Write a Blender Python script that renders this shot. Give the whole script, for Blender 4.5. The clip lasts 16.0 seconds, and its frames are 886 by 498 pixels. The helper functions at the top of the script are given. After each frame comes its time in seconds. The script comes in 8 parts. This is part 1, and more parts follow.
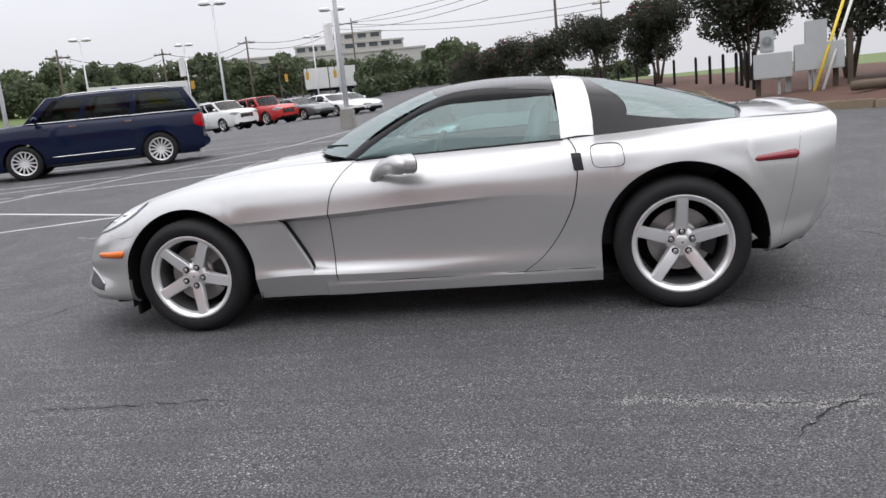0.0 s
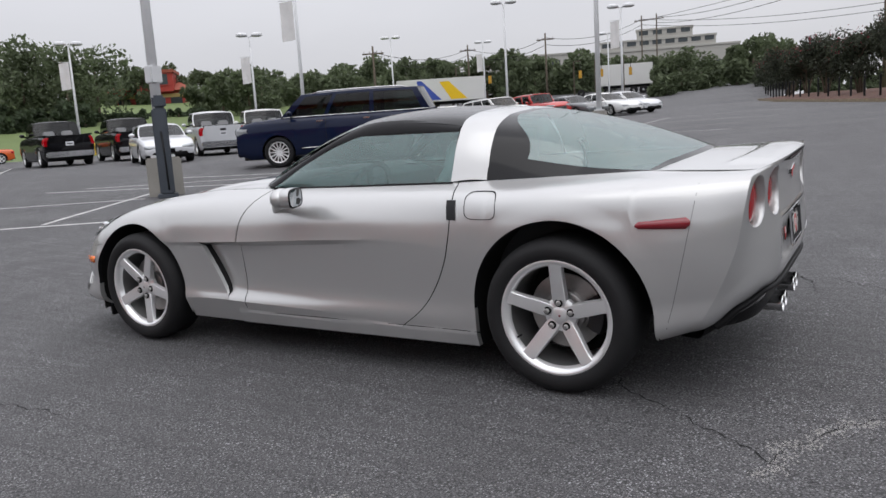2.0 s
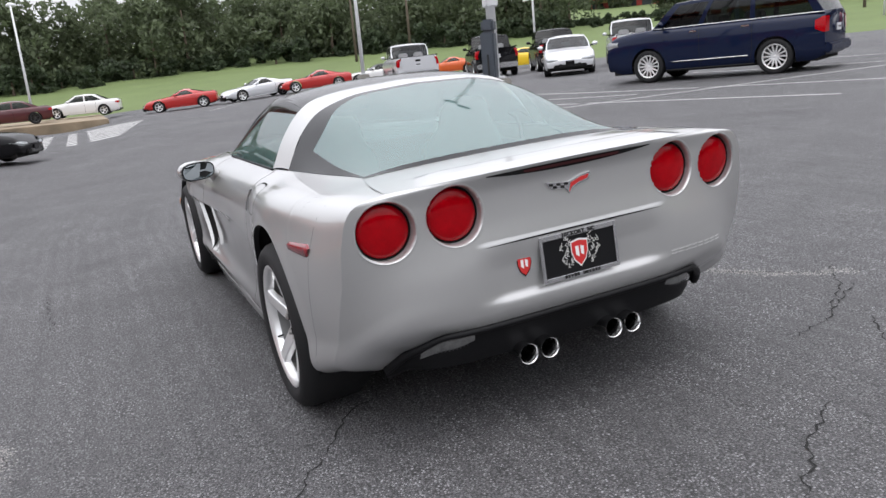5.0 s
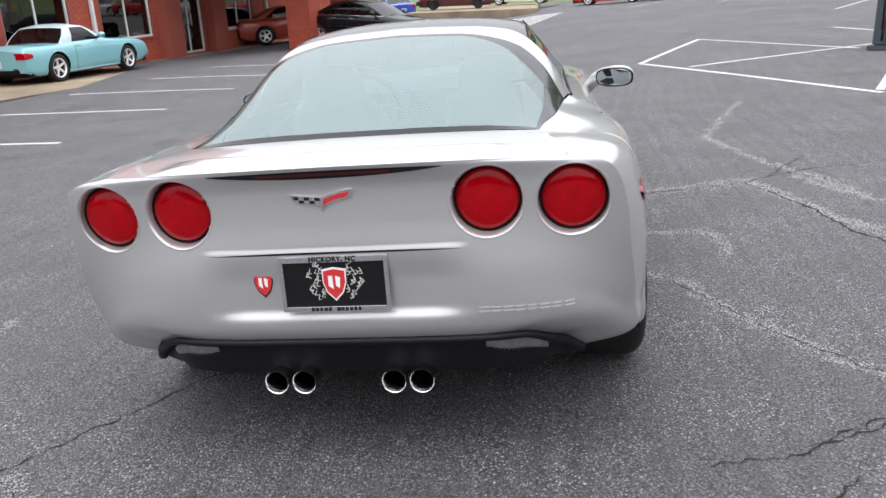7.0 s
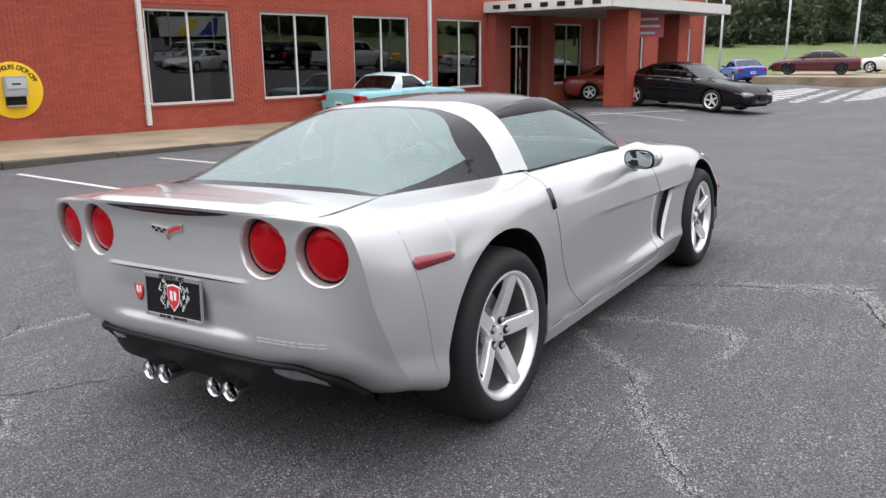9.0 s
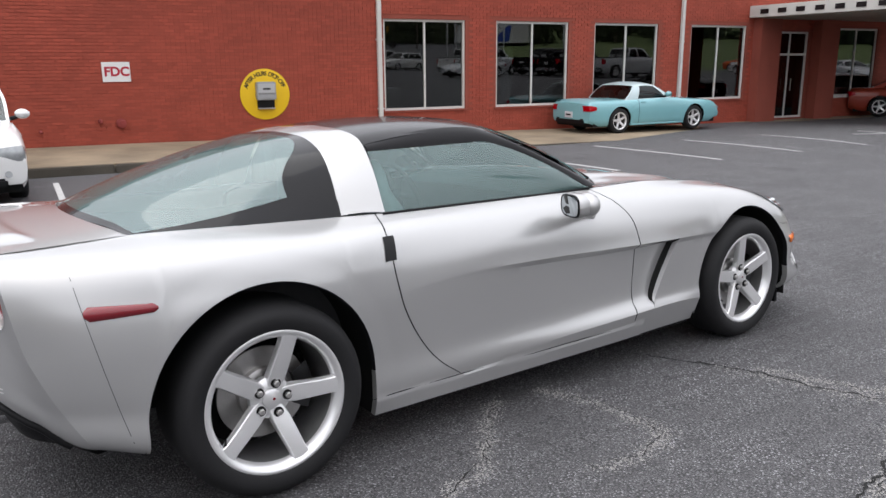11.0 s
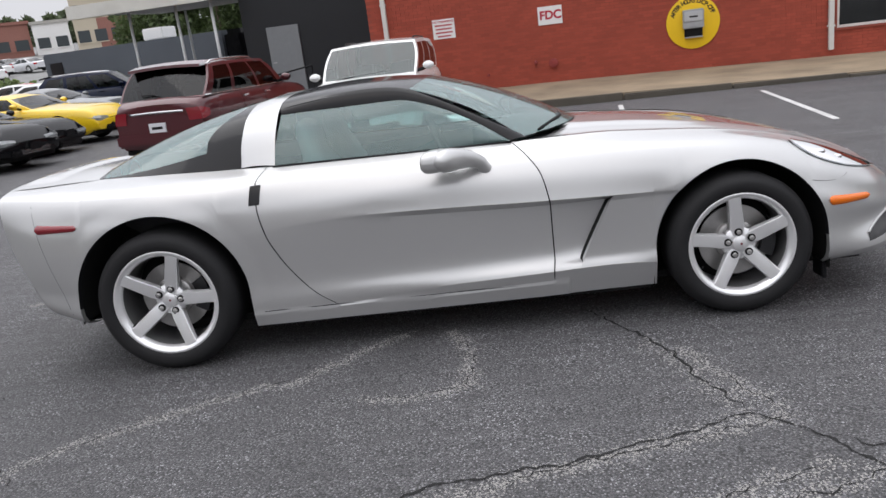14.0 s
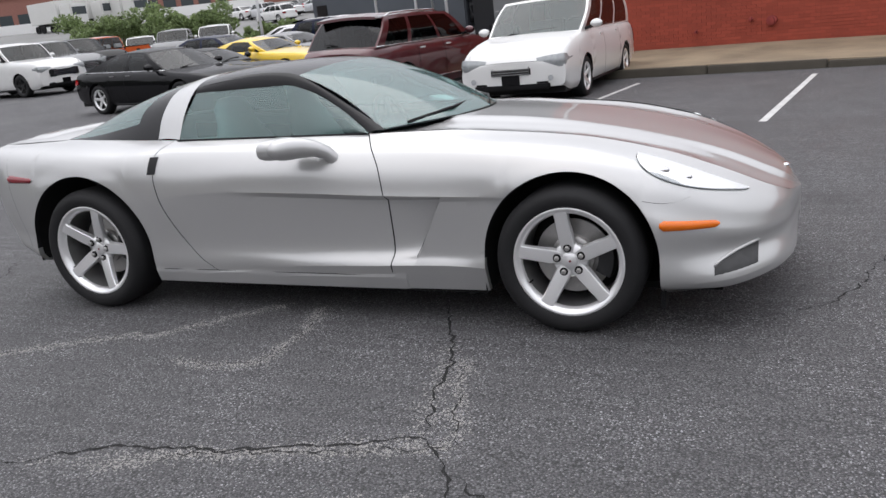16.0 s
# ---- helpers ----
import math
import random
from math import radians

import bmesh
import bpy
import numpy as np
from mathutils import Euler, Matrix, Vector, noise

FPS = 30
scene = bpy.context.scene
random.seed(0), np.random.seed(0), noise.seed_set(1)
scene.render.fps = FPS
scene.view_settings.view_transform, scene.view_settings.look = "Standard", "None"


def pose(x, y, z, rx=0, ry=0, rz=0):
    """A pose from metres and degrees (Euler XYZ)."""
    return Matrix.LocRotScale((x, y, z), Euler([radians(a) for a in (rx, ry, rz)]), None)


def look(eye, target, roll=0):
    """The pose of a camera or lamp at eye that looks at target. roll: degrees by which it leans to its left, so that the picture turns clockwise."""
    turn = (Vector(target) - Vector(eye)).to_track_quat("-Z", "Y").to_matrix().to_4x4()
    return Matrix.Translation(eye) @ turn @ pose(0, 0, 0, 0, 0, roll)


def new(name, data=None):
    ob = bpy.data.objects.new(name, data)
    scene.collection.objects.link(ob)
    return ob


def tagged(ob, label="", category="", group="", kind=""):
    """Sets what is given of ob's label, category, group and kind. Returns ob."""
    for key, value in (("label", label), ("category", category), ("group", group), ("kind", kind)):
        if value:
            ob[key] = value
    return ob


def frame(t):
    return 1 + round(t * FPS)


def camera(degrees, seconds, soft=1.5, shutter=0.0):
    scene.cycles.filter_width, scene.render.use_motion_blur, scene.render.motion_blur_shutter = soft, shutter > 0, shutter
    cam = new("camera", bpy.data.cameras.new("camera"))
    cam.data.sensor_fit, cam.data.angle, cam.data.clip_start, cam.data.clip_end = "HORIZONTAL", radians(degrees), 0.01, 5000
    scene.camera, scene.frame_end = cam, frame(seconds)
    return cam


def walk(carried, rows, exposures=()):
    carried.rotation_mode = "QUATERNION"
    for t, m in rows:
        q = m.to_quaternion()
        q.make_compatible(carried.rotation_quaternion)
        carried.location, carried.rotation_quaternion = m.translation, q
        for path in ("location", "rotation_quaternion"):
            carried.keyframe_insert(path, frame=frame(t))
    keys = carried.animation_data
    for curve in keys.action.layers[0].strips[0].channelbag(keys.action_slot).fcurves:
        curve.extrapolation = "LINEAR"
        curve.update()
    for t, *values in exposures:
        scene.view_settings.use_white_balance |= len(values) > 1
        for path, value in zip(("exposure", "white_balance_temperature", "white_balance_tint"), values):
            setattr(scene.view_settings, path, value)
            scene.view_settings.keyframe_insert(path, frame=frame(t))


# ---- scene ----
cam = camera(59.2, 16.0)

PATH = [
    (0, (-0.826, 4.934, 1.104), (-0.482, 2.997, 0.746), -5.6),
    (0.5, (-1.309, 4.778, 1.119), (-0.789, 2.875, 0.787), -3.7),
    (1, (-1.733, 4.482, 1.141), (-1.024, 2.64, 0.818), -3.4),
    (1.5, (-2.206, 4.212, 1.147), (-1.332, 2.44, 0.836), -4.0),
    (2, (-2.637, 3.891, 1.137), (-1.602, 2.208, 0.827), -3.6),
    (2.1, (-2.711, 3.823, 1.152), (-1.647, 2.158, 0.842), -3.3),
    (2.5, (-3.08, 3.587, 1.168), (-1.888, 2.011, 0.86), -4.9),
    (2.8, (-3.35, 3.329, 1.167), (-2.1, 1.813, 0.796), -4.0),
    (3, (-3.47, 3.24, 1.143), (-2.19, 1.751, 0.766), -4.2),
    (3.2, (-3.614, 3.065, 1.144), (-2.278, 1.642, 0.707), -4.3),
    (5.3, (-4.386, 1.199, 1.283), (-2.574, 0.575, 0.71), -5.2),
    (5.5, (-4.374, 0.974, 1.273), (-2.56, 0.464, 0.603), -5.1),
    (6, (-4.403, 0.427, 1.325), (-2.501, 0.209, 0.746), -3.2),
    (6.5, (-4.346, -0.082, 1.353), (-2.427, 0.027, 0.799), -0.9),
    (7, (-4.163, -0.572, 1.382), (-2.286, -0.307, 0.746), -2.6),
    (7.5, (-4.031, -1.045, 1.387), (-2.228, -0.438, 0.769), -2.6),
    (8, (-4.081, -1.433, 1.402), (-2.32, -0.663, 0.846), -1.7),
    (8.5, (-4.075, -1.897, 1.435), (-2.394, -0.976, 0.865), -1.2),
    (9, (-3.863, -2.241, 1.437), (-2.24, -1.178, 0.951), -0.6),
    (9.5, (-3.502, -2.508, 1.461), (-1.932, -1.411, 0.885), -0.9),
    (9.9, (-3.202, -2.71, 1.461), (-1.733, -1.454, 0.945), 0.1),
    (10, (-3.125, -2.8, 1.491), (-1.679, -1.531, 0.945), -0.9),
    (10.2, (-2.968, -2.883, 1.482), (-1.543, -1.58, 0.962), -0.6),
    (12.3, (-1.276, -3.926, 1.53), (-0.754, -2.068, 1.004), -3.5),
    (12.5, (-1.126, -4.015, 1.532), (-0.626, -2.152, 1.005), -3.4),
    (13, (-0.676, -4.164, 1.522), (-0.267, -2.289, 0.959), -3.2),
    (13.5, (-0.221, -4.32, 1.517), (-0.162, -2.397, 0.97), -5.9),
    (14, (0.241, -4.317, 1.486), (0.104, -2.4, 0.931), -7.3),
    (14.5, (0.736, -4.31, 1.495), (0.46, -2.404, 0.955), -8.4),
    (15, (1.216, -4.271, 1.498), (0.762, -2.396, 0.97), -8.3),
    (15.5, (1.67, -4.115, 1.502), (1.094, -2.286, 0.933), -7.0),
    (16, (2.135, -3.941, 1.479), (1.359, -2.2, 0.872), -6.9),
]
walk(cam, [(t, look(eye, target, roll)) for t, eye, target, roll in PATH], exposures=[(0.0, 0.08), (1.0, -0.19), (2.0, -0.19), (3.0, -0.19), (5.3, 0.36), (6.5, 0.58), (9.0, 0.48), (10.5, 0.22), (12.5, 0.13), (13.5, 0.04), (15.0, -0.03), (16.0, -0.08)])

# ---- light: a bright overcast sky with a broad, weak sun ----
world = bpy.data.worlds.new("overcast_sky")
scene.world = world
world.use_nodes = True
wn, wl = world.node_tree.nodes, world.node_tree.links
wn.clear()
w_out, w_bg = wn.new("ShaderNodeOutputWorld"), wn.new("ShaderNodeBackground")
w_sky, w_mix, w_cloud = wn.new("ShaderNodeTexSky"), wn.new("ShaderNodeMix"), wn.new("ShaderNodeMix")
w_noise, w_map, w_co = wn.new("ShaderNodeTexNoise"), wn.new("ShaderNodeMapping"), wn.new("ShaderNodeTexCoord")
w_sky.sky_type = "NISHITA"
w_sky.sun_disc = False
w_sky.sun_elevation, w_sky.sun_rotation = radians(58), radians(200)
w_sky.dust_density = 4.0
w_cloud.data_type = w_mix.data_type = "RGBA"
w_map.inputs["Scale"].default_value = (1.6, 1.6, 5.0)
w_noise.inputs["Scale"].default_value = 1.7
w_noise.inputs["Detail"].default_value = 5.0
wl.new(w_co.outputs["Generated"], w_map.inputs["Vector"])
wl.new(w_map.outputs["Vector"], w_noise.inputs["Vector"])
wl.new(w_noise.outputs["Fac"], w_cloud.inputs[0])
w_cloud.inputs[6].default_value = (6.42, 6.48, 6.95, 1)
w_cloud.inputs[7].default_value = (7.85, 7.88, 8.35, 1)
w_mix.inputs[0].default_value = 0.93
wl.new(w_sky.outputs["Color"], w_mix.inputs[6])
wl.new(w_cloud.outputs[2], w_mix.inputs[7])
# an overcast dome: brighter overhead than along the horizon
w_sep, w_up, w_dome = wn.new("ShaderNodeSeparateXYZ"), wn.new("ShaderNodeMapRange"), wn.new("ShaderNodeVectorMath")
w_dome.operation = "SCALE"
for i, v in enumerate((0.05, 1.0, 1.0, 2.9)):
    w_up.inputs[1 + i].default_value = v
wl.new(w_co.outputs["Generated"], w_sep.inputs[0])
wl.new(w_sep.outputs["Z"], w_up.inputs[0])
wl.new(w_mix.outputs[2], w_dome.inputs[0])
wl.new(w_up.outputs[0], w_dome.inputs["Scale"])
wl.new(w_dome.outputs["Vector"], w_bg.inputs["Color"])
w_bg.inputs["Strength"].default_value = 0.1
wl.new(w_bg.outputs["Background"], w_out.inputs["Surface"])

sun = new("sun", bpy.data.lights.new("sun", "SUN"))
sun.data.energy, sun.data.angle, sun.data.color = 0.9, radians(60), (1.0, 0.98, 0.95)
sun.matrix_world = look((-6, 10, 30), (0, 0, 0))

# ---- materials ----
def shade(name, base=(0.5, 0.5, 0.5), rough=0.5, metal=0.0, coat=0.0, vary=0.0, scale=8.0, fine=0.0, fine_scale=150.0, bump=0.0, spread=0.0, ior=1.45, stretch=(1, 1, 1), emit=None, sheen=0.0):
    """A surface with slow blotches (vary, scale), grain (fine, fine_scale), relief (bump) and a spread of value from piece to piece."""
    m = bpy.data.materials.new(name)
    m.use_nodes = True
    n, l = m.node_tree.nodes, m.node_tree.links
    b = n["Principled BSDF"]
    b.inputs["Base Color"].default_value = (*base, 1)
    b.inputs["Roughness"].default_value = rough
    b.inputs["Metallic"].default_value = metal
    b.inputs["IOR"].default_value = ior
    b.inputs["Coat Weight"].default_value = coat
    b.inputs["Coat Roughness"].default_value = 0.03
    if emit:
        b.inputs["Emission Color"].default_value = (*emit[:3], 1)
        b.inputs["Emission Strength"].default_value = emit[3]
    if vary or fine or bump or spread:
        co, mp = n.new("ShaderNodeTexCoord"), n.new("ShaderNodeMapping")
        mp.inputs["Scale"].default_value = stretch
        l.new(co.outputs["Object"], mp.inputs["Vector"])
        big, small = n.new("ShaderNodeTexNoise"), n.new("ShaderNodeTexNoise")
        big.inputs["Scale"].default_value, big.inputs["Detail"].default_value = scale, 5
        small.inputs["Scale"].default_value, small.inputs["Detail"].default_value = fine_scale, 3
        l.new(mp.outputs["Vector"], big.inputs["Vector"])
        l.new(mp.outputs["Vector"], small.inputs["Vector"])
        # value = 1 + vary * (big - .5) * 2 + fine * (small - .5) * 2 + spread * (random - .5) * 2
        def term(sock, amount):
            k = n.new("ShaderNodeMath")
            k.operation = "MULTIPLY_ADD"
            k.inputs[1].default_value, k.inputs[2].default_value = 2 * amount, -amount
            l.new(sock, k.inputs[0])
            return k.outputs[0]
        def add(a, c):
            k = n.new("ShaderNodeMath")
            k.operation = "ADD"
            for s, i in ((a, 0), (c, 1)):
                if isinstance(s, float):
                    k.inputs[i].default_value = s
                else:
                    l.new(s, k.inputs[i])
            return k.outputs[0]
        v = add(1.0, term(big.outputs["Fac"], vary))
        v = add(v, term(small.outputs["Fac"], fine))
        if spread:
            info = n.new("ShaderNodeObjectInfo")
            v = add(v, term(info.outputs["Random"], spread))
        sc = n.new("ShaderNodeVectorMath")
        sc.operation = "SCALE"
        sc.inputs[0].default_value = base
        l.new(v, sc.inputs["Scale"])
        l.new(sc.outputs["Vector"], b.inputs["Base Color"])
        if bump:
            bp = n.new("ShaderNodeBump")
            bp.inputs["Strength"].default_value = min(1.0, bump)
            bp.inputs["Distance"].default_value = 0.004
            l.new(small.outputs["Fac"], bp.inputs["Height"])
            l.new(bp.outputs["Normal"], b.inputs["Normal"])
    return m


def glass(name, tint=(0.4, 0.5, 0.48), ior=1.5, rough=0.0, haze=0.0):
    """Thin tinted glass: see-through, a mirror gloss that grows at a slant, a pale teal film (haze) painted for the
    sky's sheen.
    """
    m = bpy.data.materials.new(name)
    m.use_nodes = True
    n, l = m.node_tree.nodes, m.node_tree.links
    n.clear()
    out, mix = n.new("ShaderNodeOutputMaterial"), n.new("ShaderNodeMixShader")
    t, g, f = n.new("ShaderNodeBsdfTransparent"), n.new("ShaderNodeBsdfGlossy"), n.new("ShaderNodeFresnel")
    t.inputs["Color"].default_value = (*tint, 1)
    g.inputs["Roughness"].default_value = rough
    f.inputs["IOR"].default_value = ior
    l.new(f.outputs["Fac"], mix.inputs["Fac"])
    # diffuse teal film: reflected sky brightness put into the pane's colour
    if haze:
        film, veil = n.new("ShaderNodeMixShader"), n.new("ShaderNodeBsdfDiffuse")
        veil.inputs["Color"].default_value = (0.42, 0.68, 0.66, 1)
        film.inputs["Fac"].default_value = haze
        l.new(t.outputs["BSDF"], film.inputs[1])
        l.new(veil.outputs["BSDF"], film.inputs[2])
        l.new(film.outputs["Shader"], mix.inputs[1])
    else:
        l.new(t.outputs["BSDF"], mix.inputs[1])
    l.new(g.outputs["BSDF"], mix.inputs[2])
    l.new(mix.outputs["Shader"], out.inputs["Surface"])
    return m


def paint(name, base, metal=0.0, rough=0.32, coat=1.0, ior=1.45):
    return shade(name, base, rough, metal, coat, ior=ior, vary=0.03, scale=3.0, fine=0.03, fine_scale=900.0)


# ---- building helpers ----
def pchip(xs, ys):
    """A smooth curve through knots that does not overshoot."""
    xs, ys = np.array(xs, float), np.array(ys, float)
    h, d = np.diff(xs), np.diff(ys) / np.diff(xs)
    m = np.zeros(len(xs))
    for i in range(1, len(xs) - 1):
        if d[i - 1] * d[i] > 0:
            w1, w2 = 2 * h[i] + h[i - 1], h[i] + 2 * h[i - 1]
            m[i] = (w1 + w2) / (w1 / d[i - 1] + w2 / d[i])
    m[0], m[-1] = d[0], d[-1]
    def f(x):
        x = min(max(x, xs[0]), xs[-1])
        i = min(max(int(np.searchsorted(xs, x)) - 1, 0), len(h) - 1)
        t = (x - xs[i]) / h[i]
        return float((1 + 2 * t) * (1 - t) ** 2 * ys[i] + t * (1 - t) ** 2 * h[i] * m[i] + t * t * (3 - 2 * t) * ys[i + 1] + t * t * (t - 1) * h[i] * m[i + 1])
    return f


def part(name, data, material, parent=None, label="", smooth=False, m=None):
    """Links a bmesh (or mesh) as one mesh object under parent."""
    if isinstance(data, bmesh.types.BMesh):
        me = bpy.data.meshes.new(name)
        data.normal_update()
        data.to_mesh(me)
        data.free()
    else:
        me = data
    if material and not me.materials:
        me.materials.append(material)
    if smooth:
        me.polygons.foreach_set("use_smooth", [True] * len(me.polygons))
        if smooth != "all":
            me.set_sharp_from_angle(angle=radians(smooth if smooth is not True else 35))
    ob = new(name, me)
    if parent:
        ob.parent = parent
    if m is not None:
        ob.matrix_basis = m
    if label:
        ob["label"] = label
    return ob


def pane(name, data, material, parent=None, label="", centre=(-0.4, 0, 0.7), m=None):
    """A sheet of glass whose faces look away from centre."""
    c = Vector(centre)
    data.normal_update()
    bmesh.ops.reverse_faces(data, faces=[f for f in data.faces if f.normal.dot(f.calc_center_median() - c) < 0])
    return part(name, data, material, parent, label, "all", m)


def thing(name, label, category, group="", kind="", m=None):
    ob = new(name)
    ob.empty_display_size = 0.1
    if m is not None:
        ob.matrix_basis = m
    return tagged(ob, label, category, group, kind)


def box(bm, x0, x1, y0, y1, z0, z1, bevel=0.0, m=None):
    r = bmesh.ops.create_cube(bm, size=1.0, matrix=Matrix.LocRotScale(((x0 + x1) / 2, (y0 + y1) / 2, (z0 + z1) / 2), None, (x1 - x0, y1 - y0, z1 - z0)))
    vs = r["verts"]
    if bevel:
        es = {e for v in vs for e in v.link_edges}
        r2 = bmesh.ops.bevel(bm, geom=list(es), offset=bevel, segments=2, affect="EDGES")
        vs = list({v for f in r2["faces"] for v in f.verts} | {v for v in vs if v.is_valid})
    if m is not None:
        bmesh.ops.transform(bm, matrix=m, verts=vs)
    return bm


def boxed(x0, x1, y0, y1, z0, z1, bevel=0.0):
    return box(bmesh.new(), x0, x1, y0, y1, z0, z1, bevel)


def tube(bm, pts, r, n=8, r2=None, caps=True):
    """A round bar along points; the radius goes from r to r2."""
    pts = [Vector(p) for p in pts]
    r2 = r if r2 is None else r2
    rings = []
    side = None
    for i, p in enumerate(pts):
        d = (pts[min(i + 1, len(pts) - 1)] - pts[max(i - 1, 0)]).normalized()
        if side is None:
            side = d.orthogonal().normalized()
        side = (side - d * side.dot(d)).normalized()
        up = d.cross(side)
        rr = r + (r2 - r) * i / (len(pts) - 1)
        rings.append([bm.verts.new(p + (side * math.cos(2 * math.pi * k / n) + up * math.sin(2 * math.pi * k / n)) * rr) for k in range(n)])
    for a, b in zip(rings, rings[1:]):
        for k in range(n):
            bm.faces.new((a[k], a[(k + 1) % n], b[(k + 1) % n], b[k]))
    if caps:
        bm.faces.new(rings[0][::-1])
        bm.faces.new(rings[-1])
    return bm


def lathe(bm, profile, n=48, axis="y", m=None, close=False):
    """Turns a profile of (radius, height) round an axis."""
    rings = []
    for r, h in profile:
        ring = []
        for k in range(n):
            a = 2 * math.pi * k / n
            p = (r * math.cos(a), h, r * math.sin(a)) if axis == "y" else (r * math.cos(a), r * math.sin(a), h) if axis == "z" else (h, r * math.cos(a), r * math.sin(a))
            ring.append(bm.verts.new(m @ Vector(p) if m is not None else p))
        rings.append(ring)
    for a, b in zip(rings, rings[1:] + ([rings[0]] if close else [])):
        for k in range(n):
            bm.faces.new((a[k], b[k], b[(k + 1) % n], a[(k + 1) % n]))
    return bm


def sweep(bm, pts, radii, n=18):
    """A round form along points with its own radius at each."""
    pts = [Vector(p) for p in pts]
    rings, side = [], Vector((0, 0, 1))
    for i, p in enumerate(pts):
        d = (pts[min(i + 1, len(pts) - 1)] - pts[max(i - 1, 0)]).normalized()
        side = (side - d * side.dot(d)).normalized()
        up = d.cross(side)
        rings.append([p + (side * math.cos(2 * math.pi * k / n) + up * math.sin(2 * math.pi * k / n)) * radii[i] for k in range(n + 1)])
    grid(bm, rings)
    bmesh.ops.remove_doubles(bm, verts=bm.verts, dist=0.0003)
    bmesh.ops.recalc_face_normals(bm, faces=bm.faces)
    return bm


def cap(bm, ring_radius, h, n=48, axis="y", m=None, flip=False):
    vs = []
    for k in range(n):
        a = 2 * math.pi * k / n
        p = (ring_radius * math.cos(a), h, ring_radius * math.sin(a)) if axis == "y" else (ring_radius * math.cos(a), ring_radius * math.sin(a), h) if axis == "z" else (h, ring_radius * math.cos(a), ring_radius * math.sin(a))
        vs.append(bm.verts.new(m @ Vector(p) if m is not None else p))
    bm.faces.new(vs[::-1] if flip else vs)
    return bm


def prism(bm, outline, h0, h1, axis="y", bevel=0.0, m=None):
    """Pulls a flat outline of (a, b) along an axis from h0 to h1."""
    def pt(a, b, h):
        p = Vector((a, h, b)) if axis == "y" else Vector((a, b, h)) if axis == "z" else Vector((h, a, b))
        return m @ p if m is not None else p
    lo = [bm.verts.new(pt(a, b, h0)) for a, b in outline]
    hi = [bm.verts.new(pt(a, b, h1)) for a, b in outline]
    fs = [bm.faces.new(lo[::-1]), bm.faces.new(hi)]
    n = len(lo)
    for i in range(n):
        fs.append(bm.faces.new((lo[i], lo[(i + 1) % n], hi[(i + 1) % n], hi[i])))
    bmesh.ops.recalc_face_normals(bm, faces=fs)
    if bevel:
        bmesh.ops.bevel(bm, geom=list({e for f in fs[:2] for e in f.edges}), offset=bevel, segments=2, affect="EDGES")
    return bm


def grid(bm, rows, weld=False, flip=False):
    """Skins rows of points."""
    vr = [[bm.verts.new(p) for p in row] for row in rows]
    for a, b in zip(vr, vr[1:]):
        for i in range(len(a) - 1):
            q = (a[i], a[i + 1], b[i + 1], b[i])
            try:
                bm.faces.new(q[::-1] if flip else q)
            except ValueError:
                pass
    if weld:
        bmesh.ops.remove_doubles(bm, verts=bm.verts, dist=0.0006)
    return bm


def smooth01(t):
    t = min(max(t, 0.0), 1.0)
    return t * t * (3 - 2 * t)


def gz(x, y):
    """The height of the ground: a cross fall under the car, a shallow swale towards the entrance, a gentle rise behind."""
    a = abs(y)
    k = min(a, 3.0)
    t = max(0.0, a - 3.0)
    z = 0.0384 * k + (0.025 - 0.015 * smooth01((x - 14.0) / 10.0)) * min(t, 60.0) if y < 0 else -0.0384 * k - 0.0330 * min(t, 8.0) - 0.0100 * min(max(0.0, t - 8.0), 30.0)
    if x > 4:
        z -= 0.005 * min(x - 4.0, 40.0) + 0.27 * math.exp(-((y - 2.5) / 2.5) ** 2) * smooth01((x - 6.0) / 12.0)
    if y > 3:
        z += smooth01((y - 3.0) / 6.0) * (min(0.013 * max(0.0, -x - 2.0), 0.20) + 0.006 * min(max(0.0, -x - 14.0), 60.0))
    else:
        z += 0.35 * smooth01((x - 10.0) / 16.0) * smooth01((-y - 3.0) / 10.0)
    return z


SILVER = shade("silver_paint", (0.490, 0.490, 0.486), 0.34, 0.56, 1.0, fine=0.04, fine_scale=1500.0)
BLACK_GLOSS = shade("gloss_black", (0.006, 0.006, 0.007), 0.2, 0, 0.35, ior=1.2)
BLACK_PLASTIC = shade("black_plastic", (0.007, 0.007, 0.008), 0.5, ior=1.3, vary=0.15, fine=0.2, fine_scale=400, bump=0.15)
RUBBER = shade("tyre_rubber", (0.008, 0.008, 0.009), 0.75, vary=0.2, scale=12, fine=0.15, fine_scale=300, bump=0.2)
SEAM_GREY = shade("narrow_seam", (0.10, 0.10, 0.10), 0.7)
# near-black: shade of seams, holes and wells put into colour; black print too
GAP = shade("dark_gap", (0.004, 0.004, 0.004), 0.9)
RIM = shade("machined_alloy", (0.82, 0.82, 0.82), 0.28, 0.62, 0.4, vary=0.04, fine=0.05, fine_scale=700)
RIM_DARK = shade("dark_alloy", (0.05, 0.05, 0.052), 0.35, 0.7)
STEEL = shade("worn_steel", (0.46, 0.45, 0.44), 0.38, 0.9, vary=0.15, scale=30, fine=0.15, fine_scale=300)
CHROME = shade("chrome", (0.75, 0.75, 0.76), 0.08, 1.0)
CAR_GLASS = glass("tinted_car_glass", (0.54, 0.76, 0.74), 1.7, haze=0.15)
SLOPED_GLASS = glass("sky_pale_sloped_glass", (0.54, 0.76, 0.74), 2.0, haze=0.20)
CLEAR_GLASS = glass("clear_glass", (0.85, 0.88, 0.88), 1.5)
